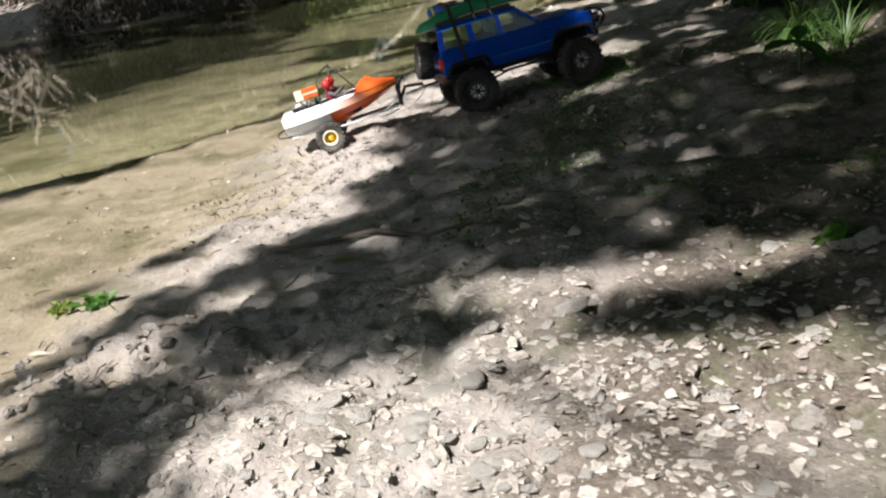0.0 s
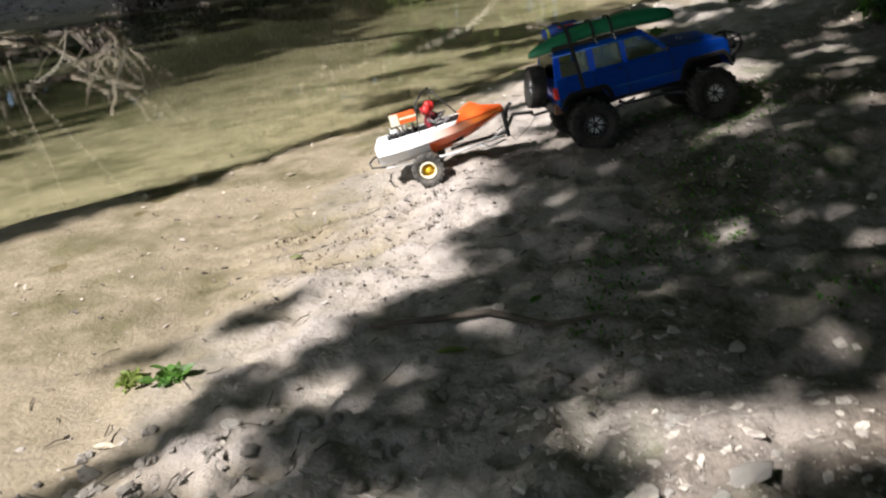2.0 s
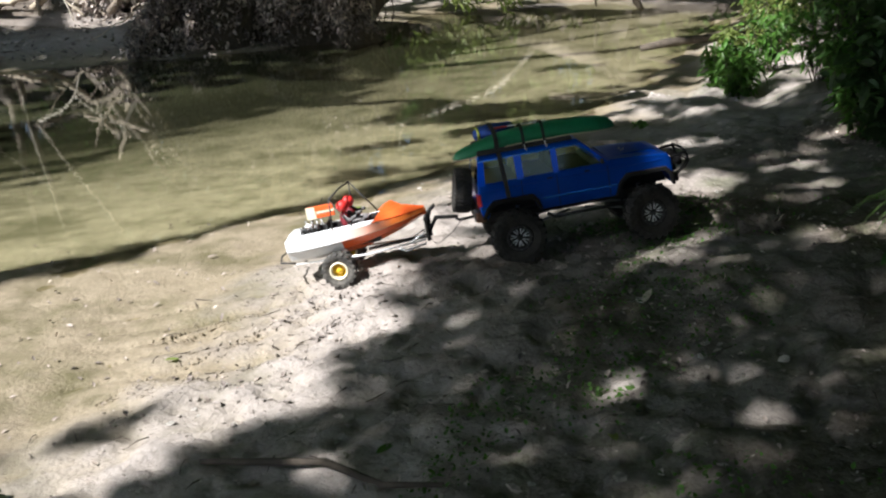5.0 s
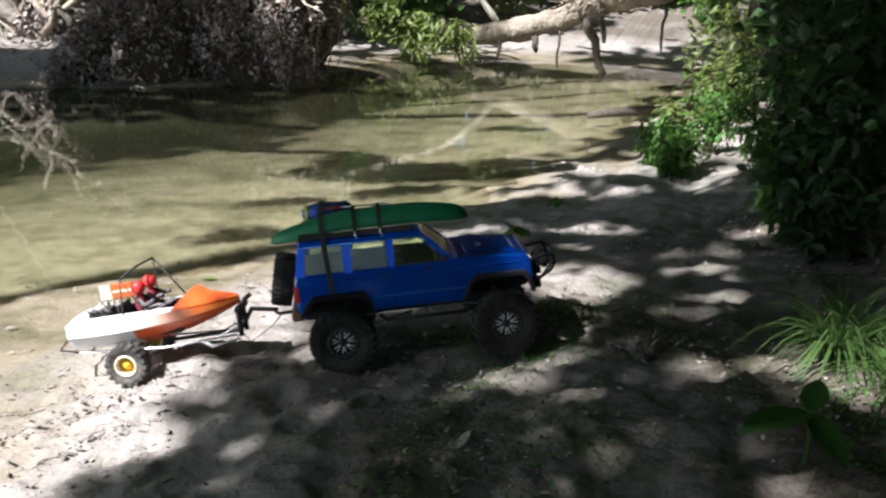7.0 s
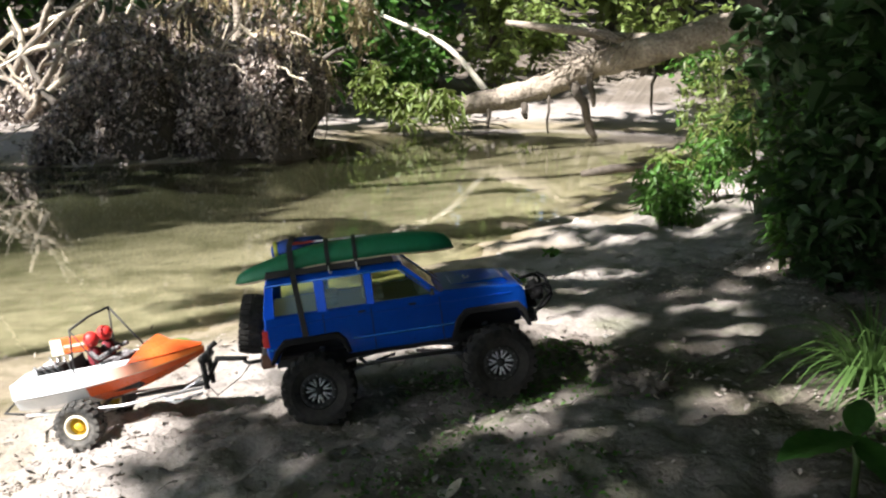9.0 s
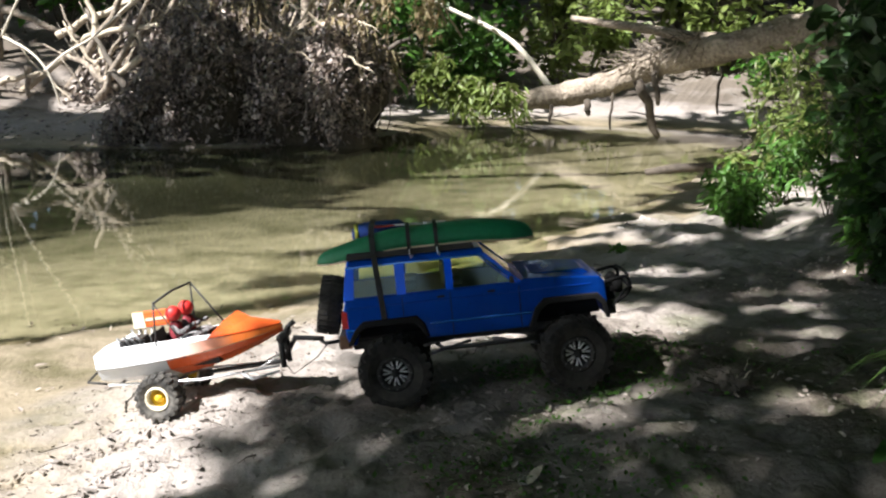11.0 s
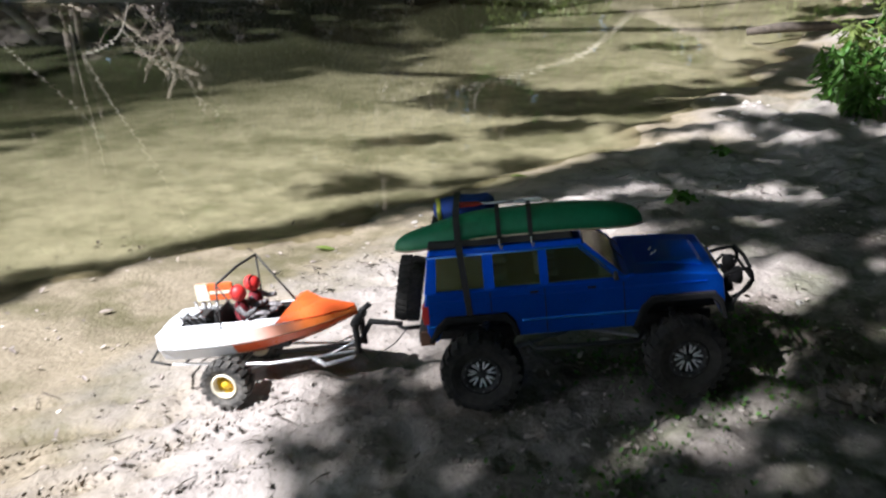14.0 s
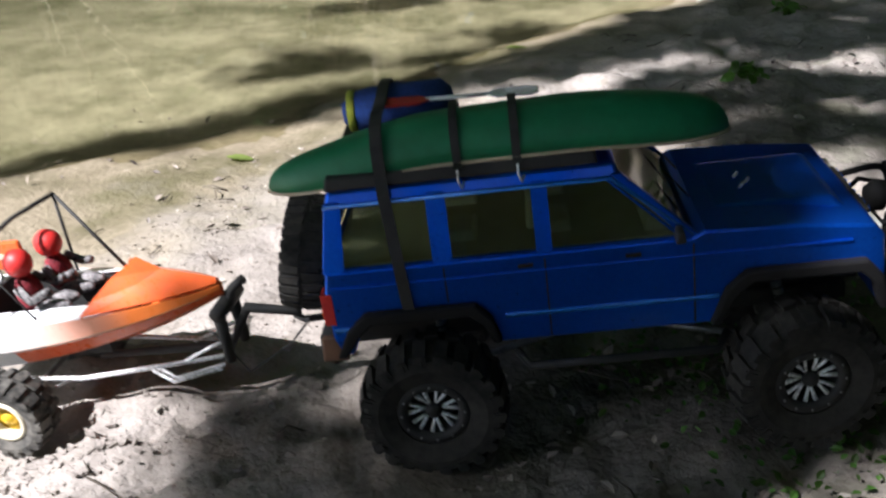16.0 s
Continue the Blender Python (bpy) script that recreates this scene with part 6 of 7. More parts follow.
rng = random.Random(77)


def dead_branch(p0, p1, r, mat, wobble=0.03, label="bleached dead branch caught on the far sandbar"):
    ob = tube("dead_branch", bent(p0, p1, 9, wobble, rng), [r * (1 - 0.075 * j) for j in range(9)], mat, None, "", 8)
    return tagged(ob, label, "branch", "dead branches")


# tangle of branches between the sand pad and the root mass
for i in range(46):
    x = rng.uniform(-4.3, -2.9)
    y = 6.85 + rng.uniform(0.0, 0.9)
    z0 = gz(x, y)
    L = rng.uniform(0.3, 0.95)
    a = rng.choice((0.5, 0.7, 0.9, 2.4, 2.7, 0.3)) + rng.uniform(-0.3, 0.3)
    if rng.random() < 0.6:
        p1 = (x + math.cos(a) * L, y + rng.uniform(-0.2, 0.35), z0 + math.sin(a) * L * 0.9)
    else:
        p1 = (x + math.cos(a) * L, y + math.sin(a) * L * 0.4, z0 + rng.uniform(0.05, 0.2))
    dead_branch((x, y, z0 - 0.02), p1, rng.uniform(0.005, 0.016), M_PALEWOOD if i % 3 == 0 else M_BARK)
# the stouter limbs of the tangle
for p0, p1, r, m in (((-4.85, 6.95, 0.20), (-3.65, 7.05, 1.00), 0.030, M_PALEWOOD), ((-4.62, 7.1, 0.62), (-3.5, 7.2, 1.08), 0.030, M_PALEWOOD), ((-4.45, 6.95, 0.15), (-3.72, 6.98, 1.15), 0.040, M_BARK),
                     ((-5.10, 6.8, 0.24), (-4.52, 6.8, 0.36), 0.034, M_PALEWOOD), ((-4.62, 6.8, 0.40), (-4.62, 6.78, 0.10), 0.026, M_BARK), ((-5.35, 7.3, 0.80), (-4.60, 7.3, 0.60), 0.034, M_BARK),
                     ((-5.85, 7.2, 0.44), (-5.36, 7.2, 0.62), 0.034, M_PALEWOOD), ((-4.10, 6.9, 0.62), (-3.05, 6.95, 0.86), 0.022, M_PALEWOOD), ((-3.30, 6.55, 0.08), (-3.12, 6.6, 0.60), 0.030, M_BARK),
                     ((-4.05, 6.85, 0.20), (-3.55, 6.9, 0.95), 0.028, M_BARK), ((-3.75, 6.85, 0.16), (-3.25, 7.0, 0.98), 0.024, M_PALEWOOD)):
    dead_branch(p0, p1, r, m, 0.022)
ob = tube("driftwood_curve", rounded([(-5.05, 5.36, 0.07), (-4.78, 5.60, 0.09), (-4.62, 5.80, 0.115), (-4.55, 5.95, 0.15), (-4.50, 6.0, 0.23), (-4.42, 6.02, 0.33), (-4.36, 6.03, 0.37)]),
          list(np.interp(np.linspace(0, 1, 28), (0, 0.3, 0.7, 1), (0.018, 0.026, 0.034, 0.024))), M_PALEWOOD, None, "", 9)
tagged(ob, "thick bleached curve of driftwood on the dark shelf", "driftwood")
# big mossy log on the downstream side
lp, lr = np.array([(-7.4, 6.3, 1.02), (-6.7, 6.42, 0.82), (-6.06, 6.5, 0.66), (-5.49, 6.5, 0.50), (-5.13, 6.5, 0.41), (-4.76, 6.5, 0.33)]), [0.15, 0.14, 0.125, 0.125, 0.105, 0.05]
fine = np.linspace(0, 5, 60)
v, f = tube_data([tuple(np.interp(t, range(6), lp[:, c]) for c in range(3)) for t in fine], list(np.interp(fine, range(6), lr)), 24)
lg = mesh("old_log", [Vector(p) + Vector((0, 0.5, 1)) * (0.075 * noise.noise(Vector(p) * 4) + 0.035 * noise.noise(Vector(p) * 13)) for p in v], f, M_OLDLOG)
tagged(lg, "big grey log lying down to the sand", "log")
for x, y, h, r in ((-5.56, 7.3, 2.6, 0.040), (-5.45, 7.34, 2.6, 0.030), (-3.1, 7.9, 2.8, 0.05), (-6.6, 7.6, 3.0, 0.06)):
    sp = tube("sapling_stem", bent((x, y, gz(x, y) - 0.05), (x + rng.uniform(-0.2, 0.2), y + 0.2, h), 8, 0.012, rng), [r * (1 - 0.08 * q) for q in range(8)], M_BARK, None, "", 8)
    tagged(sp, "slender grey sapling stem on the far bank", "sapling", "saplings")
# dry grass draped over the top of the root mass
def drape():
    r2 = random.Random(9)
    verts, faces = [], []
    for _ in range(1200):
        p = wad_shape(r2.uniform(0.15, 1), r2.uniform(1.25, 1.8), r2.uniform(1.0, 1.10))
        L, w = r2.uniform(0.08, 0.26), r2.uniform(0.003, 0.006)
        o = len(verts)
        sx, sy = r2.uniform(-0.12, 0.12), -r2.uniform(0.05, 0.2)
        for j in range(5):
            t = j / 4
            q = Vector((p.x + sx * t, p.y + sy * t, p.z + 0.05 * math.sin(t * 2.2) - L * t * t))
            verts += [q - Vector((w * (1 - t * 0.8), 0, 0)), q + Vector((w * (1 - t * 0.8), 0, 0))]
        for j in range(4):
            faces.append((o + 2 * j, o + 2 * j + 1, o + 2 * j + 3, o + 2 * j + 2))
    ob = mesh("dry_grass", verts, faces, M_STRAW, None, "")
    return tagged(ob, "dry straw-coloured grass draped over the root mass", "grass", kind="stuff")


drape()

def brush_heap(x0, y0, x1, y1, wide, high, count, seed, label):
    """Flood-borne brush: crossed sticks packed with brown leaves and straw."""
    r2 = random.Random(seed)
    ob = thing("brush_heap", pose((x0 + x1) / 2, (y0 + y1) / 2, gz((x0 + x1) / 2, (y0 + y1) / 2)), label, "brush", "brush heaps")
    inv = ob.matrix_world.translation
    rn = NR(seed + 1)
    t, a = rn.rand(count), np.clip(rn.normal(0, 0.42, count), -0.95, 0.95)
    x, y = x0 + (x1 - x0) * t + a * wide * 0.4, y0 + (y1 - y0) * t + a * wide
    h = high * (0.45 + 0.55 * np.sin(np.pi * (0.12 + 0.76 * t))) * (1 - np.abs(a)) * (0.4 + 1.2 * value_noise(x, y, 2.6, seed)) * rn.rand(count) ** 0.5
    cs = np.stack([x, y, ground_height(x, y) + h], 1)
    cs = cs[value_noise(x + h, y - h, 6.0, seed + 2) > 0.28] - np.array(inv)
    v, f = leaves_data(cs, 0.055, NR(seed), 0.8, 0.42)
    lit = mesh("leaf_litter", v.tolist(), f, M_DEAD, ob, "brown matted leaves", smooth=False)
    lit["kind"] = "stuff"
    for i in range(count // 130):
        t = r2.random()
        x, y = x0 + (x1 - x0) * t + r2.gauss(0, 0.12), y0 + (y1 - y0) * t - r2.uniform(0.0, 0.9) * wide
        e, a, L = r2.uniform(0.1, 1.2), r2.choice((0.2, 0.6, 2.5, 2.9)) + r2.uniform(-0.3, 0.3), min(0.62, high * r2.uniform(0.6, 1.7))
        p = Vector((x, y, gz(x, y) + high * r2.uniform(0.0, 0.45))) - inv
        q = p + Vector((math.cos(a) * math.cos(e), math.sin(a) * math.cos(e) * 0.3, math.sin(e))) * L
        w = r2.choice((0.006, 0.009, 0.013, 0.02, 0.028))
        tube("stick", bent(p, q, 7, 0.045, r2), [w, w, w * 0.9, w * 0.85, w * 0.75, w * 0.6, w * 0.4], (M_PALEWOOD, M_BARK, M_BARK, M_OLDLOG)[i % 4], ob, "", 6)
    return ob


brush_heap(-4.25, 7.05, -3.2, 7.1, 0.24, 0.55, 7000, 611, "heap of crossed grey sticks packed with brown leaves")
brush_heap(-3.4, 8.0, -2.75, 8.3, 0.28, 1.0, 4200, 613, "tall heap of dead brush and brown leaves behind the roots")
brush_heap(-4.6, 8.2, -2.8, 9.0, 0.45, 1.5, 5200, 617, "dark bank of dead brush under the far trees")


# straw-coloured dead sprays hanging over the root mass
r4 = random.Random(621)
for i, (x, y, z) in enumerate(((-2.75, 7.45, 1.30), (-2.50, 7.5, 1.25), (-2.25, 7.7, 1.15), (-2.98, 7.4, 1.35), (-2.02, 7.9, 1.05))):
    sp = thing("dead_spray", pose(x, y, z), "hanging spray of dry straw-brown leaves over the root mass", "branch", "dead sprays")
    tws, cs = [], []
    for k in range(9):
        tip = Vector((r4.uniform(-0.22, 0.22), r4.uniform(-0.20, 0.05), r4.uniform(-0.45, -0.10)))
        pts = bent((0, 0.1, 0.08), tip, 6, 0.06, r4)
        tws.append(tube_data(pts, [0.004, 0.0035, 0.003, 0.0025, 0.002, 0.001], 4))
        cs += [tuple(pts[r4.randrange(1, 6)] + Vector((r4.gauss(0, .03), r4.gauss(0, .03), r4.gauss(0, .03)))) for _ in range(34)]
    tws.append(tube_data(bent((0, 0.1, 0.08), (r4.uniform(-0.2, 0.2), 0.9, -0.35), 6, 0.04, r4), 0.008, 5))
    mesh("twig", *merged(*tws), M_BARK, sp)
    v, f = leaves_data(cs, 0.085, NR(630 + i), 1.0, 0.16)
    mesh("foliage", v.tolist(), f, M_STRAW, sp, "", smooth=False)

# bare shoots that hang over the creek and mirror in it
for pts in (((-4.75, 6.7, 0.6), (-4.52, 6.7, 0.94), (-4.22, 6.7, 1.27), (-3.96, 6.7, 1.65), (-3.85, 6.72, 1.9)), ((-4.84, 6.7, 0.4), (-4.83, 6.7, 0.62), (-4.78, 6.7, 0.88), (-4.71, 6.7, 1.21), (-4.66, 6.7, 1.5)),
            ((-5.58, 6.7, 0.61), (-5.4, 6.7, 0.73), (-5.18, 6.7, 0.84), (-4.94, 6.7, 0.98), (-4.7, 6.7, 1.15)), ((-4.35, 6.7, 0.39), (-4.19, 6.7, 0.51), (-3.97, 6.7, 0.6), (-3.82, 6.7, 0.7), (-3.6, 6.75, 0.9)),
            ((-4.73, 6.7, 0.6), (-4.5, 6.7, 0.52), (-4.35, 6.7, 0.40), (-4.3, 6.72, 0.25), (-4.28, 6.75, 0.1))):
    r = 0.010
    pts = rounded(pts)
    ob = tube("bare_shoot", pts, [r * (1 - 0.5 * q / (len(pts) - 1)) for q in range(len(pts))], M_WHITEWOOD, None, "", 7)
    tagged(ob, "pale bare shoot hanging over the creek", "twig", "bare shoots")
# dark stub at the upstream edge
ob = tube("stub_log", [(-0.20, 6.75, 0.02), (-0.05, 6.8, 0.05), (0.2, 6.9, 0.07), (0.6, 7.1, 0.12)], [0.018, 0.026, 0.024, 0.022], M_DARKBARK, None, "", 10)
tagged(ob, "dark wet log stub at the upstream edge", "log")

# sprig at the waterline below the fallen trunk
leaf_cluster("waterside_sprig", (-1.03, 8.84), 60, (0.11, 0.09, 0.11), 0.04, M_LEAFY, 723, "small bright yellow-green sprig at the waterline", "plant", "", 0.3, 0.4, 9, 0.11)
# snagged litter on the trunk
r_snag = random.Random(733)
snag = thing("snagged_brush", pose(-0.58, 9.16, 0.60), "tangle of dead twigs and straw snagged on the fallen trunk", "brush")
for i in range(70):
    a, b = r_snag.gauss(0, 0.17), r_snag.gauss(0, 0.05)
    p = Vector((a, b, 0.06 + 0.32 * a + r_snag.uniform(-0.04, 0.06)))
    q = p + Vector((r_snag.uniform(-0.22, 0.12), r_snag.uniform(-0.08, 0.08), r_snag.uniform(-0.05, 0.12)))
    w = r_snag.uniform(0.002, 0.006)
    tube("twig", bent(p, q, 5, 0.08, r_snag), [w, w, w * 0.8, w * 0.6, w * 0.3], (M_DARKBARK, M_BARK, M_OLDLOG)[i % 3], snag, "", 5)


# ---------------------------------------------------------------- wooded background
k = 0
SEEDB = []
for x, y, s, m in ((-1.6, 12.0, 1.0, M_LEAFY), (-0.6, 12.4, 1.1, M_LEAFY), (0.5, 12.2, 1.0, M_LEAFY), (-2.6, 10.9, 1.0, M_LEAF), (-3.4, 9.6, 1.2, M_LEAF), (-4.6, 8.9, 1.3, M_LEAFD)):
    k += 1
    SEEDB.append(leaf_cluster("far_bush", (x, y), 460, (0.55 * s, 0.5 * s, 0.42 * s), 0.13, m, 300 + k, "leafy bush on the wooded far bank", "bush", "far bushes", 0.3, 0.42, 9, 0.95 * s))
# the largest copies are added to keep bright sky from mirroring in the water
for i, (x, y, k, s) in enumerate(((-1.0, 13.2, 0, 1.5), (0.9, 13.4, 1, 1.5), (-2.4, 12.6, 0, 1.4), (-3.6, 11.6, 3, 1.4), (-5.2, 11.0, 4, 1.4), (1.9, 11.8, 5, 1.3), (-6.0, 8.2, 5, 1.3), (-7.0, 7.3, 4, 1.3), (-5.3, 7.9, 4, 1.1), (-3.9, 8.5, 5, 1.2),
                                  (-2.9, 9.2, 4, 1.2), (-2.5, 9.9, 3, 1.0), (-8.2, 9.5, 3, 1.7), (-6.8, 9.8, 4, 1.7), (-4.4, 10.0, 5, 1.5), (0.1, 11.6, 3, 0.8), (-6.4, 6.6, 4, 1.0), (-8.4, 6.2, 5, 1.4), (-1.9, 11.0, 1, 0.9),
                                  (-5.6, 9.3, 5, 1.4), (1.1, 10.9, 3, 1.0), (-3.2, 10.4, 5, 1.2), (-7.6, 11.0, 3, 3.2), (-9.6, 9.2, 5, 3.0), (-6.0, 12.6, 4, 3.4), (-9.4, 12.4, 3, 3.4), (-3.0, 14.6, 4, 3.6), (0.0, 15.8, 3, 3.8), (3.0, 14.6, 4, 3.4), (-11.4, 7.4, 4, 3.2),
                                  (-12.0, 4.6, 3, 3.2), (-4.6, 15.6, 5, 3.8), (1.8, 17.0, 5, 4.0), (-8.6, 10.2, 3, 2.6), (-9.8, 8.4, 4, 4.4), (-10.4, 11.2, 4, 4.6), (-1.9, 16.4, 4, 3.6), (-0.2, 16.6, 5, 3.6), (-3.4, 16.8, 3, 4.2), (-9.2, 10.0, 5, 4.6), (-12.6, 8.6, 4, 5.0), (-11.6, 6.0, 5, 4.4), (-11.0, 10.8, 4, 3.6), (-6.7, 9.1, 5, 1.7), (-1.6, 17.6, 4, 4.2))):
    o = copy_thing(SEEDB[k], pose(x, y, gz(x, y) - 0.02, 0, 0, 51 * i))
    o.scale = (s, s, s)


# unseen tree, added only for the shade its crown drops on the far bank
far_oak = thing("far_shade_tree", pose(-6.3, 3.4, gz(-6.3, 3.4) - 0.1), "unseen spreading tree added so that its crown shades the far bank", "tree")
tube("trunk", [(0, 0, 0), (0.1, 0.1, 1.5), (0.4, 0.3, 3.0), (1.0, 0.6, 4.3), (1.8, 1.0, 5.2)], [0.35, 0.28, 0.24, 0.18, 0.08], M_DARKBARK, far_oak, "dark trunk", 14)
v, f = crown_leaves(-9.0, 2.6, 3.4, 14.5, 0.135, far_density, 4.0, 5.6, 0.27, 2, 51, 0.3)
v = v - np.array(far_oak.matrix_world.translation)
mesh("crown", v.tolist(), f, M_LEAF, far_oak, "wide leafy crown", smooth=False)
rr = random.Random(52)
for e in ((4.0, 2.2, 5.0), (3.2, -1.0, 4.6), (2.2, 4.4, 5.2), (5.6, 4.8, 5.0), (6.8, 1.6, 4.8), (-1.6, 1.8, 4.8)):
    tube("limb", bent((0.7, 0.45, 3.7), e, 7, 0.03, rr), [0.13, 0.11, 0.09, 0.07, 0.055, 0.04, 0.02], M_DARKBARK, far_oak, "", 8)


def forest_tree(x, y, h, seed):
    rng, r2 = NR(seed), random.Random(seed)
    ob = thing("forest_tree", pose(x, y, gz(x, y) - 0.1), "tall leafy forest tree added round the creek to block the sky", "tree", "forest trees")
    r = h * 0.022
    tr = bent((0, 0, 0), (r2.uniform(-0.5, 0.5), r2.uniform(-0.5, 0.5), h), 8, 0.012, r2)
    tube("trunk", tr, [r * (1 - 0.11 * j) for j in range(8)], M_DARKBARK, ob, "dark trunk", 10)
    cs, limbs = [], []
    for i in range(16):
        j = r2.randrange(2, 8)
        a = r2.uniform(0, 6.28)
        L = h * r2.uniform(0.16, 0.32)
        e = tr[j] + Vector((math.cos(a) * L, math.sin(a) * L, r2.uniform(-0.05, 0.15) * h))
        limbs.append(tube_data(bent(tr[j], e, 5, 0.05, r2), [r * 0.35, r * 0.3, r * 0.2, r * 0.12, r * 0.05], 5))
        for _ in range(150):
            t = r2.uniform(0.2, 1.15)
            p = tr[j].lerp(e, t)
            cs.append((p.x + r2.gauss(0, L * 0.18), p.y + r2.gauss(0, L * 0.18), p.z + r2.gauss(0, L * 0.14)))
    mesh("limb", *merged(*limbs), M_DARKBARK, ob)
    v, f = leaves_data(cs, 0.42, rng, 0.3, 0.6)
    mesh("crown", v.tolist(), f, M_LEAF if seed % 2 else M_LEAFD, ob, "", smooth=False)
    return ob


# ring of trees, many out of view, added to cut sky light and reflections
FOREST = [(-2.0, 15.5, 8), (1.5, 15.2, 9), (-5.0, 14.2, 8.5), (-8.0, 12.2, 9), (-10.5, 8.5, 9), (4.0, 12.0, 8), (-0.4, 18.5, 11), (-4.0, 18.5, 11), (-8.5, 16.5, 11), (-13, 12.5, 11), (3.8, 17.5, 11), (-14, 6.0, 10),
          (5.5, 7.5, 9), (4.2, 3.4, 8), (3.6, 0.2, 8), (4.6, -3.6, 9), (2.2, -4.6, 9), (6.5, 1.8, 10), (7.0, 5.2, 10), (0.2, -7.4, 10), (3.4, 9.4, 8), (-13.6, 3.8, 9), (-12.5, 1.2, 10), (-11.5, -3.0, 10), (6.6, -1.2, 10), (-3.8, -10, 11), (-0.5, 13.4, 12), (2.2, 12.8, 12), (-3.5, 13.6, 12), (-7.0, 13.4, 12), (-9.0, 10.4, 9), (-11.0, 11.6, 11), (-8.0, 11.8, 10), (-10.2, 9.6, 8)]
seeds = [forest_tree(x, y, h, 400 + i) for i, (x, y, h) in enumerate(FOREST[:6])]
for i, (x, y, h) in enumerate(FOREST[6:]):
    src = seeds[i % 6]
    k = h / FOREST[i % 6][2]
    o = copy_thing(src, pose(x, y, gz(x, y) - 0.1, 0, 0, 67 * i))
    o.scale = (k, k, k)


# ---------------------------------------------------------------- stones, clods, leaves and sticks on the bank
def stone_mesh(seed, flat):
    bm = bmesh.new()
    clod = flat > 0.6
    bmesh.ops.create_icosphere(bm, subdivisions=3 if clod else 2, radius=1)
    r = random.Random(seed)
    off = Vector((r.uniform(0, 50), r.uniform(0, 50), r.uniform(0, 50)))
    for v in bm.verts:
        k = 1 + 0.55 * noise.noise(v.co * 1.1 + off) + 0.18 * noise.noise(v.co * 3 + off)
        if clod:
            k += 0.30 * noise.noise(v.co * 2.6 + off) + 0.30 * noise.noise(v.co * 6 + off)
        v.co *= k
        v.co.z *= flat
    for f in bm.faces:
        f.smooth = False
    me = bpy.data.meshes.new("stone")
    bm.to_mesh(me)
    bm.free()
    me.materials.append(M_STONE if flat < 0.6 else M_CLOD)
    return me


STONES = [stone_mesh(i, 0.32 + 0.04 * (i % 5)) for i in range(8)] + [stone_mesh(20 + i, 0.72) for i in range(5)]
rng = random.Random(12)


def drop_stone(x, y, size, me):
    ob = new("stone", me)
    ob.parent = ground
    ob.matrix_world = pose(x, y, gz(x, y) + size * 0.10, rng.uniform(-18, 18), rng.uniform(-18, 18), rng.uniform(0, 360)) @ Matrix.Diagonal((size * rng.uniform(0.8, 1.4), size, size, 1))


for _ in range(260):
    x, y = rng.gauss(0.38, 0.32), rng.gauss(1.22, 0.24)
    drop_stone(x, y, rng.uniform(0.004, 0.013) * (1 if rng.random() < 0.88 else 1.7), rng.choice(STONES[:8]) if rng.random() < 0.8 else rng.choice(STONES))
for _ in range(70):
    x, y = rng.uniform(-0.45, 0.7), rng.uniform(1.6, 3.9)
    drop_stone(x, y, rng.uniform(0.003, 0.010), rng.choice(STONES))
for _ in range(24):
    x, y = rng.gauss(0.14, 0.12), rng.gauss(5.0, 0.3)
    drop_stone(x, y, rng.uniform(0.006, 0.014), rng.choice(STONES[:8]))


def build_gravel():
    r = NR(9)
    pts = [(r.normal(0.25, 0.42), r.normal(1.18, 0.28), 0.0015 + 0.0105 * r.rand() ** 3.4) for _ in range(9500)]
    pts += [(r.uniform(-0.5, 0.9), r.uniform(1.3, 4.2), r.uniform(0.0015, 0.004)) for _ in range(1500)]
    xy = np.array(pts)
    z = ground_height(xy[:, 0], xy[:, 1])
    verts, faces = [], []
    turns = np.linspace(0, 2 * math.pi, 5, endpoint=False)
    pebble = np.array([(math.cos(t), math.sin(t), -0.2) for t in turns] + [(0.78 * math.cos(t + 0.25), 0.78 * math.sin(t + 0.25), 0.5) for t in turns])
    sides = [(i, (i + 1) % 5, 5 + (i + 1) % 5, 5 + i) for i in range(5)] + [(5, 6, 7, 8, 9)]
    for (x, y, s), zz in zip(pts, z):
        if zz < 0.01:
            continue
        a = r.uniform(0, 6.28)
        m = np.array([(math.cos(a), -math.sin(a), 0), (math.sin(a), math.cos(a), 0), (0, 0, 1)])
        p = pebble * np.tile(r.uniform(0.5, 1.35, 5), 2)[:, None] * np.array([1.25, 0.8, r.uniform(0.25, 0.6)])
        p[:, 2] += p[:, 0] * r.uniform(-0.35, 0.35) + p[:, 1] * r.uniform(-0.35, 0.35)
        p = p @ m.T * s
        o = len(verts)
        verts += (p + (x, y, zz + s * 0.02)).tolist()
        faces += [tuple(o + q for q in g) for g in sides]
    ob = mesh("gravel", verts, faces, M_GRAVEL, None, "", smooth=False)
    return tagged(ob, "scattered pale shale chips and crumbs of earth on the bank", "gravel", kind="stuff")


build_gravel()


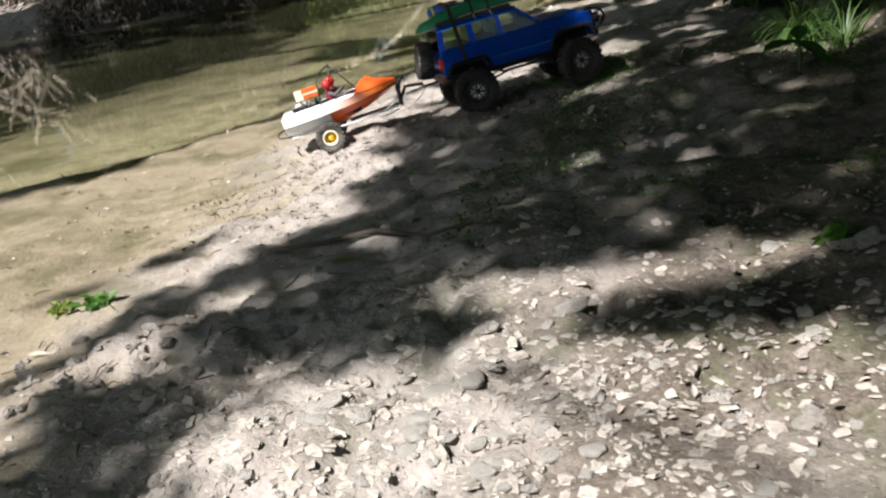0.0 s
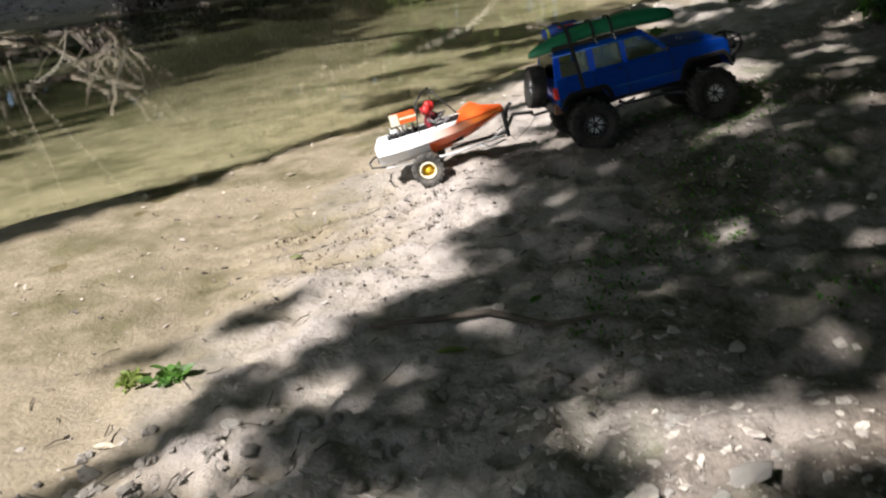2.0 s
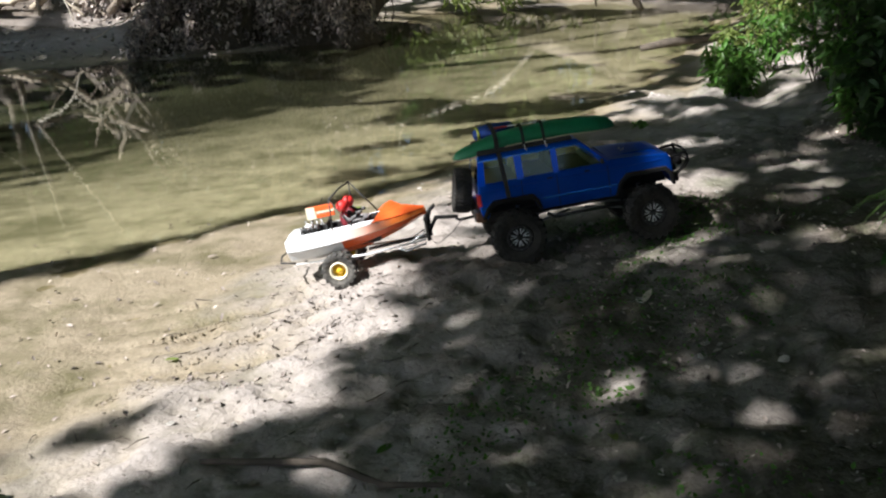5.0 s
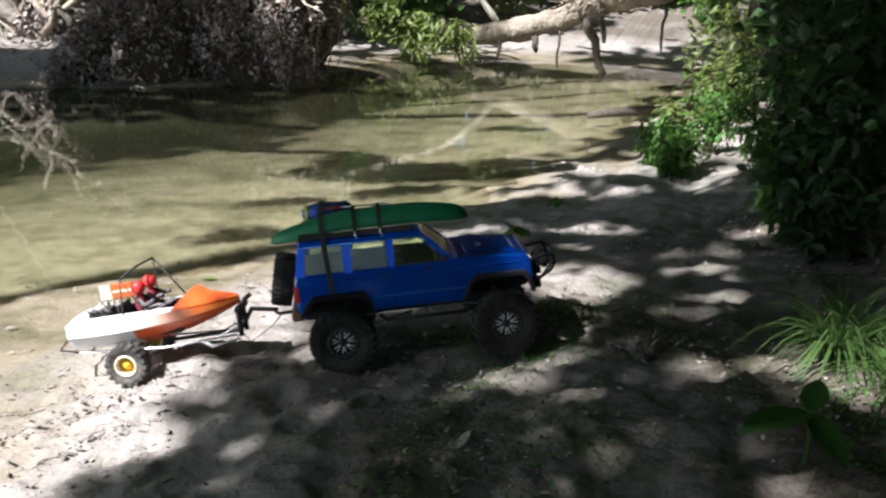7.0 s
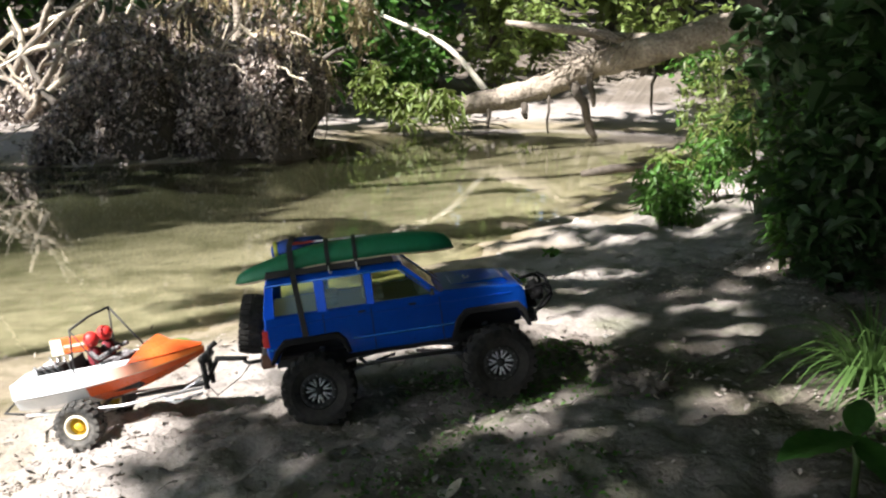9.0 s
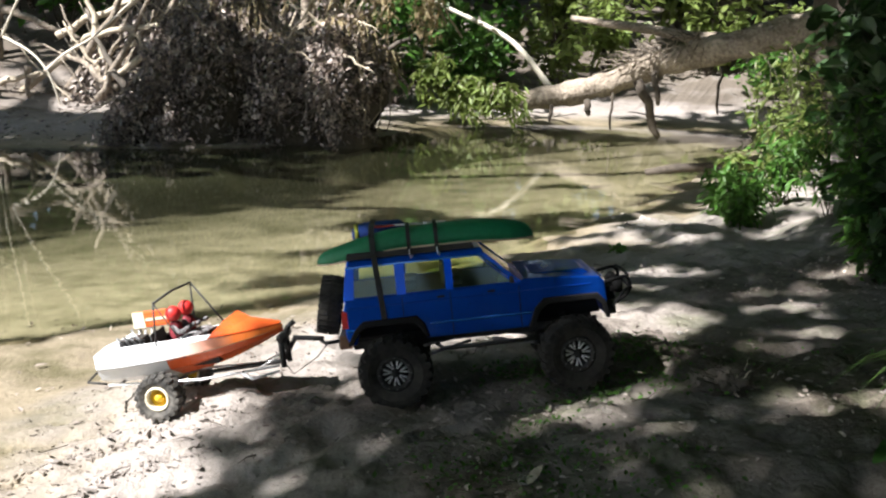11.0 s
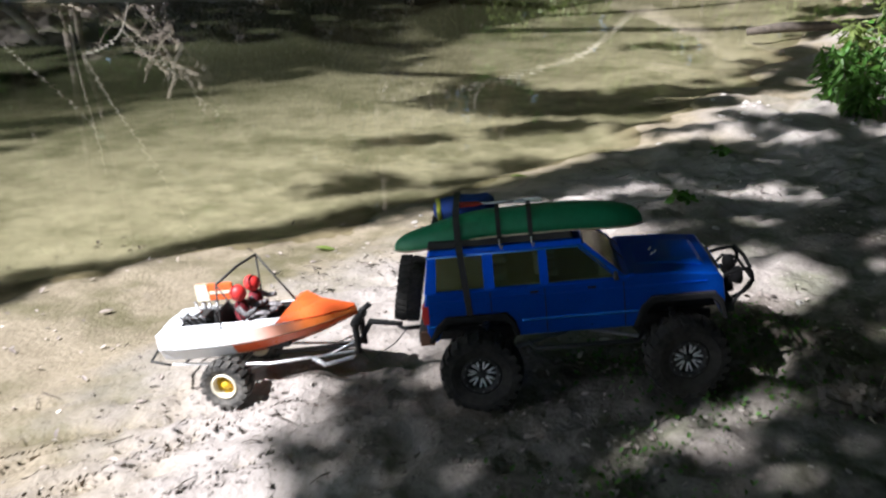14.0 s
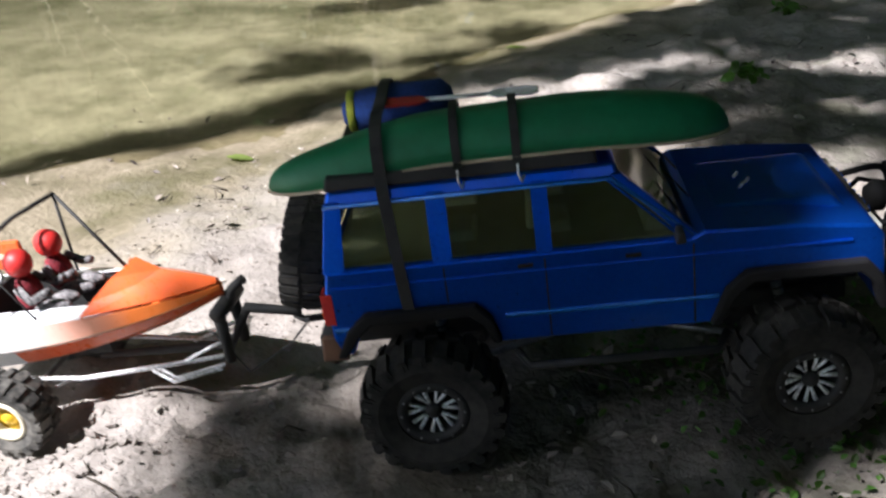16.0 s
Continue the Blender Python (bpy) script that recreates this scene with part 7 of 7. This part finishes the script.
def build_crumbs():
    """Crumbs of dried crust thrown up along the wheel tracks."""
    r = NR(19)
    pts = [(r.uniform(-0.62, 0.05), r.uniform(1.9, 3.5)) for _ in range(2400)] + [(r.normal(-0.25, 0.24), r.normal(2.52, 0.18)) for _ in range(900)]
    verts, faces = [], []
    cube = np.array([(-1, -1, -1), (1, -1, -1), (1, 1, -1), (-1, 1, -1), (-1, -1, 1), (1, -1, 1), (1, 1, 1), (-1, 1, 1)]) * 0.7
    xy = np.array(pts)
    z = ground_height(xy[:, 0], xy[:, 1])
    thick = value_noise(xy[:, 0], xy[:, 1], 5, 66)
    for (x, y), zz, tk in zip(pts, z, thick):
        if zz < 0.03 or r.rand() > tk * 1.5:
            continue
        s = r.uniform(0.0010, 0.0036) * (1 if r.rand() < 0.9 else 1.9)
        a = r.uniform(0, 6.28)
        m = np.array([(math.cos(a), -math.sin(a), 0), (math.sin(a), math.cos(a), 0), (0, 0, 1)])
        p = (cube * r.uniform(0.55, 1.25, (8, 1))) @ m.T * s * np.array([1.3, 0.9, 0.7])
        o = len(verts)
        verts += (p + (x, y, zz + s * 0.25)).tolist()
        faces += [tuple(o + q for q in g) for g in ((0, 3, 2, 1), (4, 5, 6, 7), (0, 1, 5, 4), (1, 2, 6, 5), (2, 3, 7, 6), (3, 0, 4, 7))]
    ob = mesh("sand_crumbs", verts, faces, M_SAND, None, "", smooth=False)
    return tagged(ob, "dry crumbs of sand crust along the tyre tracks", "soil crumbs", kind="stuff")


build_crumbs()
for i, (x, y, L, turn, mat) in enumerate(((-0.002, 1.865, 0.055, 20, M_LEAFY), (0.119, 2.03, 0.04, 70, M_LEAF), (-0.555, 3.397, 0.05, 15, M_LEAFY), (-0.371, 4.115, 0.05, 30, M_LEAFY), (-0.484, 1.63, 0.04, 10, M_PALEWOOD),
                                           (0.461, 2.1, 0.035, 120, M_LEAFY), (-0.75, 2.92, 0.03, 60, M_DEAD), (-0.45, 2.35, 0.03, 200, M_LEAFY), (0.30, 2.2, 0.03, 300, M_DEAD))):
    o = broad_leaf("fallen_leaf", x, y, max(gz(x, y), 0.0) + 0.006, L, L * 0.42, turn, -4, mat, "")
    tagged(o, "single fallen leaf lying on the sand", "leaf", "fallen leaves")
ob = tube("ground_stick", [(x, y, gz(x, y) + 0.009) for x, y in ((-0.15, 1.970), (-0.04, 1.985), (0.06, 1.978), (0.16, 1.955), (0.26, 1.93))], [0.0045, 0.006, 0.006, 0.005, 0.003], M_DARKBARK, None, "", 6)
tagged(ob, "thin dark stick lying on the bank", "stick")


def build_root_clod():
    """Torn-up lump of earth held by rootlets."""
    x, y = 0.63, 2.98
    ob = thing("root_clod", pose(x, y, gz(x, y) - 0.008), "dark torn-up clod of earth and tangled roots", "clod")
    bm = bmesh.new()
    bmesh.ops.create_icosphere(bm, subdivisions=4, radius=1)
    for v in bm.verts:
        d = 1 + 0.5 * noise.noise(v.co * 1.7) + 0.3 * noise.noise(v.co * 5) + 0.12 * noise.noise(v.co * 13)
        v.co = Vector((v.co.x * 0.050 * d, v.co.y * 0.042 * d, max(-0.01, v.co.z * 0.040 * d)))
    part("earth", bm, M_OLDLOG, ob, "crumbly dark brown earth")
    r = random.Random(91)
    for i in range(26):
        a, e = r.uniform(0, 6.28), r.uniform(0.1, 1.3)
        p = Vector((math.cos(a) * math.cos(e) * 0.042, math.sin(a) * math.cos(e) * 0.036, math.sin(e) * 0.034))
        q = p + Vector((math.cos(a) * r.uniform(0, 0.05), math.sin(a) * r.uniform(0, 0.05), r.uniform(-0.03, 0.03)))
        w = r.uniform(0.0008, 0.0024)
        tube("rootlet", bent(p, q, 6, 0.12, r), [w, w, w * 0.8, w * 0.7, w * 0.5, w * 0.3], M_DARKBARK if i % 3 else M_PALEWOOD, ob, "", 5)


build_root_clod()
rng = random.Random(44)
for x, y, size in ((-0.27, 1.68, 0.026), (-0.22, 1.70, 0.016), (-0.10, 1.69, 0.024), (-0.05, 1.67, 0.020), (0.0, 1.64, 0.016), (-0.32, 1.75, 0.014), (-0.16, 1.78, 0.012), (0.05, 1.72, 0.012), (0.31, 1.87, 0.014), (-0.02, 1.86, 0.012)):
    drop_stone(x, y, size * 0.6, rng.choice(STONES))


# broken clods of crust along the foot of the bank
for _ in range(70):
    t = rng.random()
    x, y = -0.50 + 0.66 * t + rng.gauss(0, 0.06), 1.46 + 0.26 * t + rng.gauss(0, 0.075)
    drop_stone(x, y, rng.uniform(0.005, 0.015), rng.choice(STONES[8:]))


# ---------------------------------------------------------------- litter on the shaded bank
def bank_points(count, seed, x0, x1, y0, y1, scale, cut):
    r = NR(seed)
    x, y = r.uniform(x0, x1, count), r.uniform(y0, y1, count)
    keep = value_noise(x, y, scale, seed + 1) + r.uniform(-0.15, 0.15, count) > cut
    x, y = x[keep], y[keep]
    z = ground_height(x, y)
    ok = z > 0.012
    return np.stack([x[ok], y[ok], z[ok]], 1), r


def build_litter():
    c, r = bank_points(5200, 501, 0.10, 1.15, 1.2, 4.2, 4.0, 0.50)
    c[:, 2] += 0.003
    v, f = leaves_data(c, 0.014, r, 0.0, 0.5, 0.35)
    ob = mesh("leaf_litter", v.tolist(), f, M_DEAD, None, "", smooth=False)
    tagged(ob, "scattered bits of dead leaf on the shaded bank", "leaf litter", kind="stuff")
    c, r = bank_points(11000, 511, 0.20, 1.1, 1.85, 3.4, 5.0, 0.60)
    c[:, 2] += 0.006
    v, f = leaves_data(c, 0.009, r, -0.3, 0.6, 0.6)
    ob = mesh("ground_cover", v.tolist(), f, M_LEAF, None, "", smooth=False)
    tagged(ob, "low patches of tiny green sprouts on the shaded bank", "ground cover", kind="stuff")
    c, r = bank_points(620, 521, -1.1, 1.1, 1.3, 4.4, 3.0, 0.45)
    sets = []
    for x, y, z in c:
        a, L = r.uniform(0, 6.28), r.uniform(0.012, 0.05)
        q = (x + math.cos(a) * L, y + math.sin(a) * L)
        sets.append(tube_data([(x, y, z + 0.003), ((x + q[0]) / 2 + r.uniform(-.003, .003), (y + q[1]) / 2, z + 0.005), (q[0], q[1], gz(*q) + 0.003)], [0.0012, 0.001, 0.0006], 4))
    ob = mesh("twig_litter", *merged(*sets), M_DARKBARK)
    tagged(ob, "short broken twigs scattered on the bank", "twig litter", kind="stuff")


build_litter()


def build_far_litter():
    r = NR(531)
    x, y = r.uniform(-7.0, -2.2, 6000), r.uniform(5.4, 8.6, 6000)
    keep = (~in_water(x, y)) & (value_noise(x, y, 2.0, 533) + r.uniform(-0.2, 0.2, 6000) > 0.42)
    x, y = x[keep], y[keep]
    c = np.stack([x, y, ground_height(x, y) + 0.012], 1)
    v, f = leaves_data(c, 0.045, r, 0.0, 0.5, 0.4)
    ob = mesh("far_bank_litter", v.tolist(), f, M_DEAD, None, "", smooth=False)
    tagged(ob, "dead leaves and bark scattered over the far bank", "leaf litter", kind="stuff")
    # flakes of bark and leaf on the wet flat and in the shallows
    x, y = r.uniform(-1.5, -0.15, 700), r.uniform(1.4, 3.6, 700)
    z = ground_height(x, y)
    ok = (z > -0.05) & (z < 0.07) & (value_noise(x, y, 3.0, 537) > 0.35)
    c = np.stack([x, y, np.maximum(z, -0.05) + 0.002], 1)[ok]
    v, f = leaves_data(c, 0.016, r, 0.0, 0.45, 0.2)
    ob = mesh("flat_litter", v.tolist(), f, M_DEAD, None, "", smooth=False)
    tagged(ob, "small flakes of bark and leaf on the wet flat", "leaf litter", kind="stuff")


build_far_litter()


def build_tread_marks():
    """Crumbly ridges pressed up by the lugs along the wheel tracks."""
    r = NR(541)
    cube = np.array([(-1, -1, -1), (1, -1, -1), (1, 1, -1), (-1, 1, -1), (-1, -1, 1), (1, -1, 1), (1, 1, 1), (-1, 1, 1)]) * 0.5
    pts = []
    for (ax, ay), (bx, by) in LANES:
        L = math.hypot(bx - ax, by - ay)
        ux, uy = (bx - ax) / L, (by - ay) / L
        for s in np.arange(0, L, 0.0095):
            sway = 0.006 * math.sin(s * 9 + ax * 40)
            for side in (-1, 1):
                if value_noise(np.array([ax + ux * s]), np.array([ay + uy * s]), 7, 543)[0] + r.uniform(-0.2, 0.2) < 0.38:
                    continue
                o = side * 0.011 + sway
                pts.append((ax + ux * s - uy * o, ay + uy * s + ux * o, math.atan2(uy, ux) + side * 0.9 + r.normal(0, 0.25)))
    xy = np.array(pts)
    z = ground_height(xy[:, 0], xy[:, 1])
    verts, faces = [], []
    for (x, y, a), zz in zip(pts, z):
        m = np.array([(math.cos(a), -math.sin(a), 0), (math.sin(a), math.cos(a), 0), (0, 0, 1)])
        p = (cube * r.uniform(0.7, 1.2, (8, 1)) * np.array([r.uniform(0.007, 0.013), r.uniform(0.002, 0.004), r.uniform(0.003, 0.007)])) @ m.T
        o = len(verts)
        verts += (p + (x, y, zz)).tolist()
        faces += [tuple(o + q for q in g) for g in ((0, 3, 2, 1), (4, 5, 6, 7), (0, 1, 5, 4), (1, 2, 6, 5), (2, 3, 7, 6), (3, 0, 4, 7))]
    ob = mesh("tread_marks", verts, faces, M_SAND, None, "", smooth=False)
    tagged(ob, "crumbly lug ridges of tyre tracks across the damp sand", "tyre tracks", kind="stuff")


LANES = [((-0.50, 2.16), (-0.20, 2.77)), ((-0.50, 2.30), (-0.13, 2.76)), ((-0.42, 2.18), (-0.10, 2.62)), ((-0.57, 2.42), (-0.40, 2.63)), ((-0.40, 2.08), (-0.16, 2.36))]
build_tread_marks()
plume = broad_leaf("dry_leaf", 0.43, 2.56, gz(0.43, 2.56) + 0.002, 0.034, 0.015, 70, -35, M_PALEWOOD, "")
tagged(plume, "pale curled dry leaf standing on the bank", "leaf")
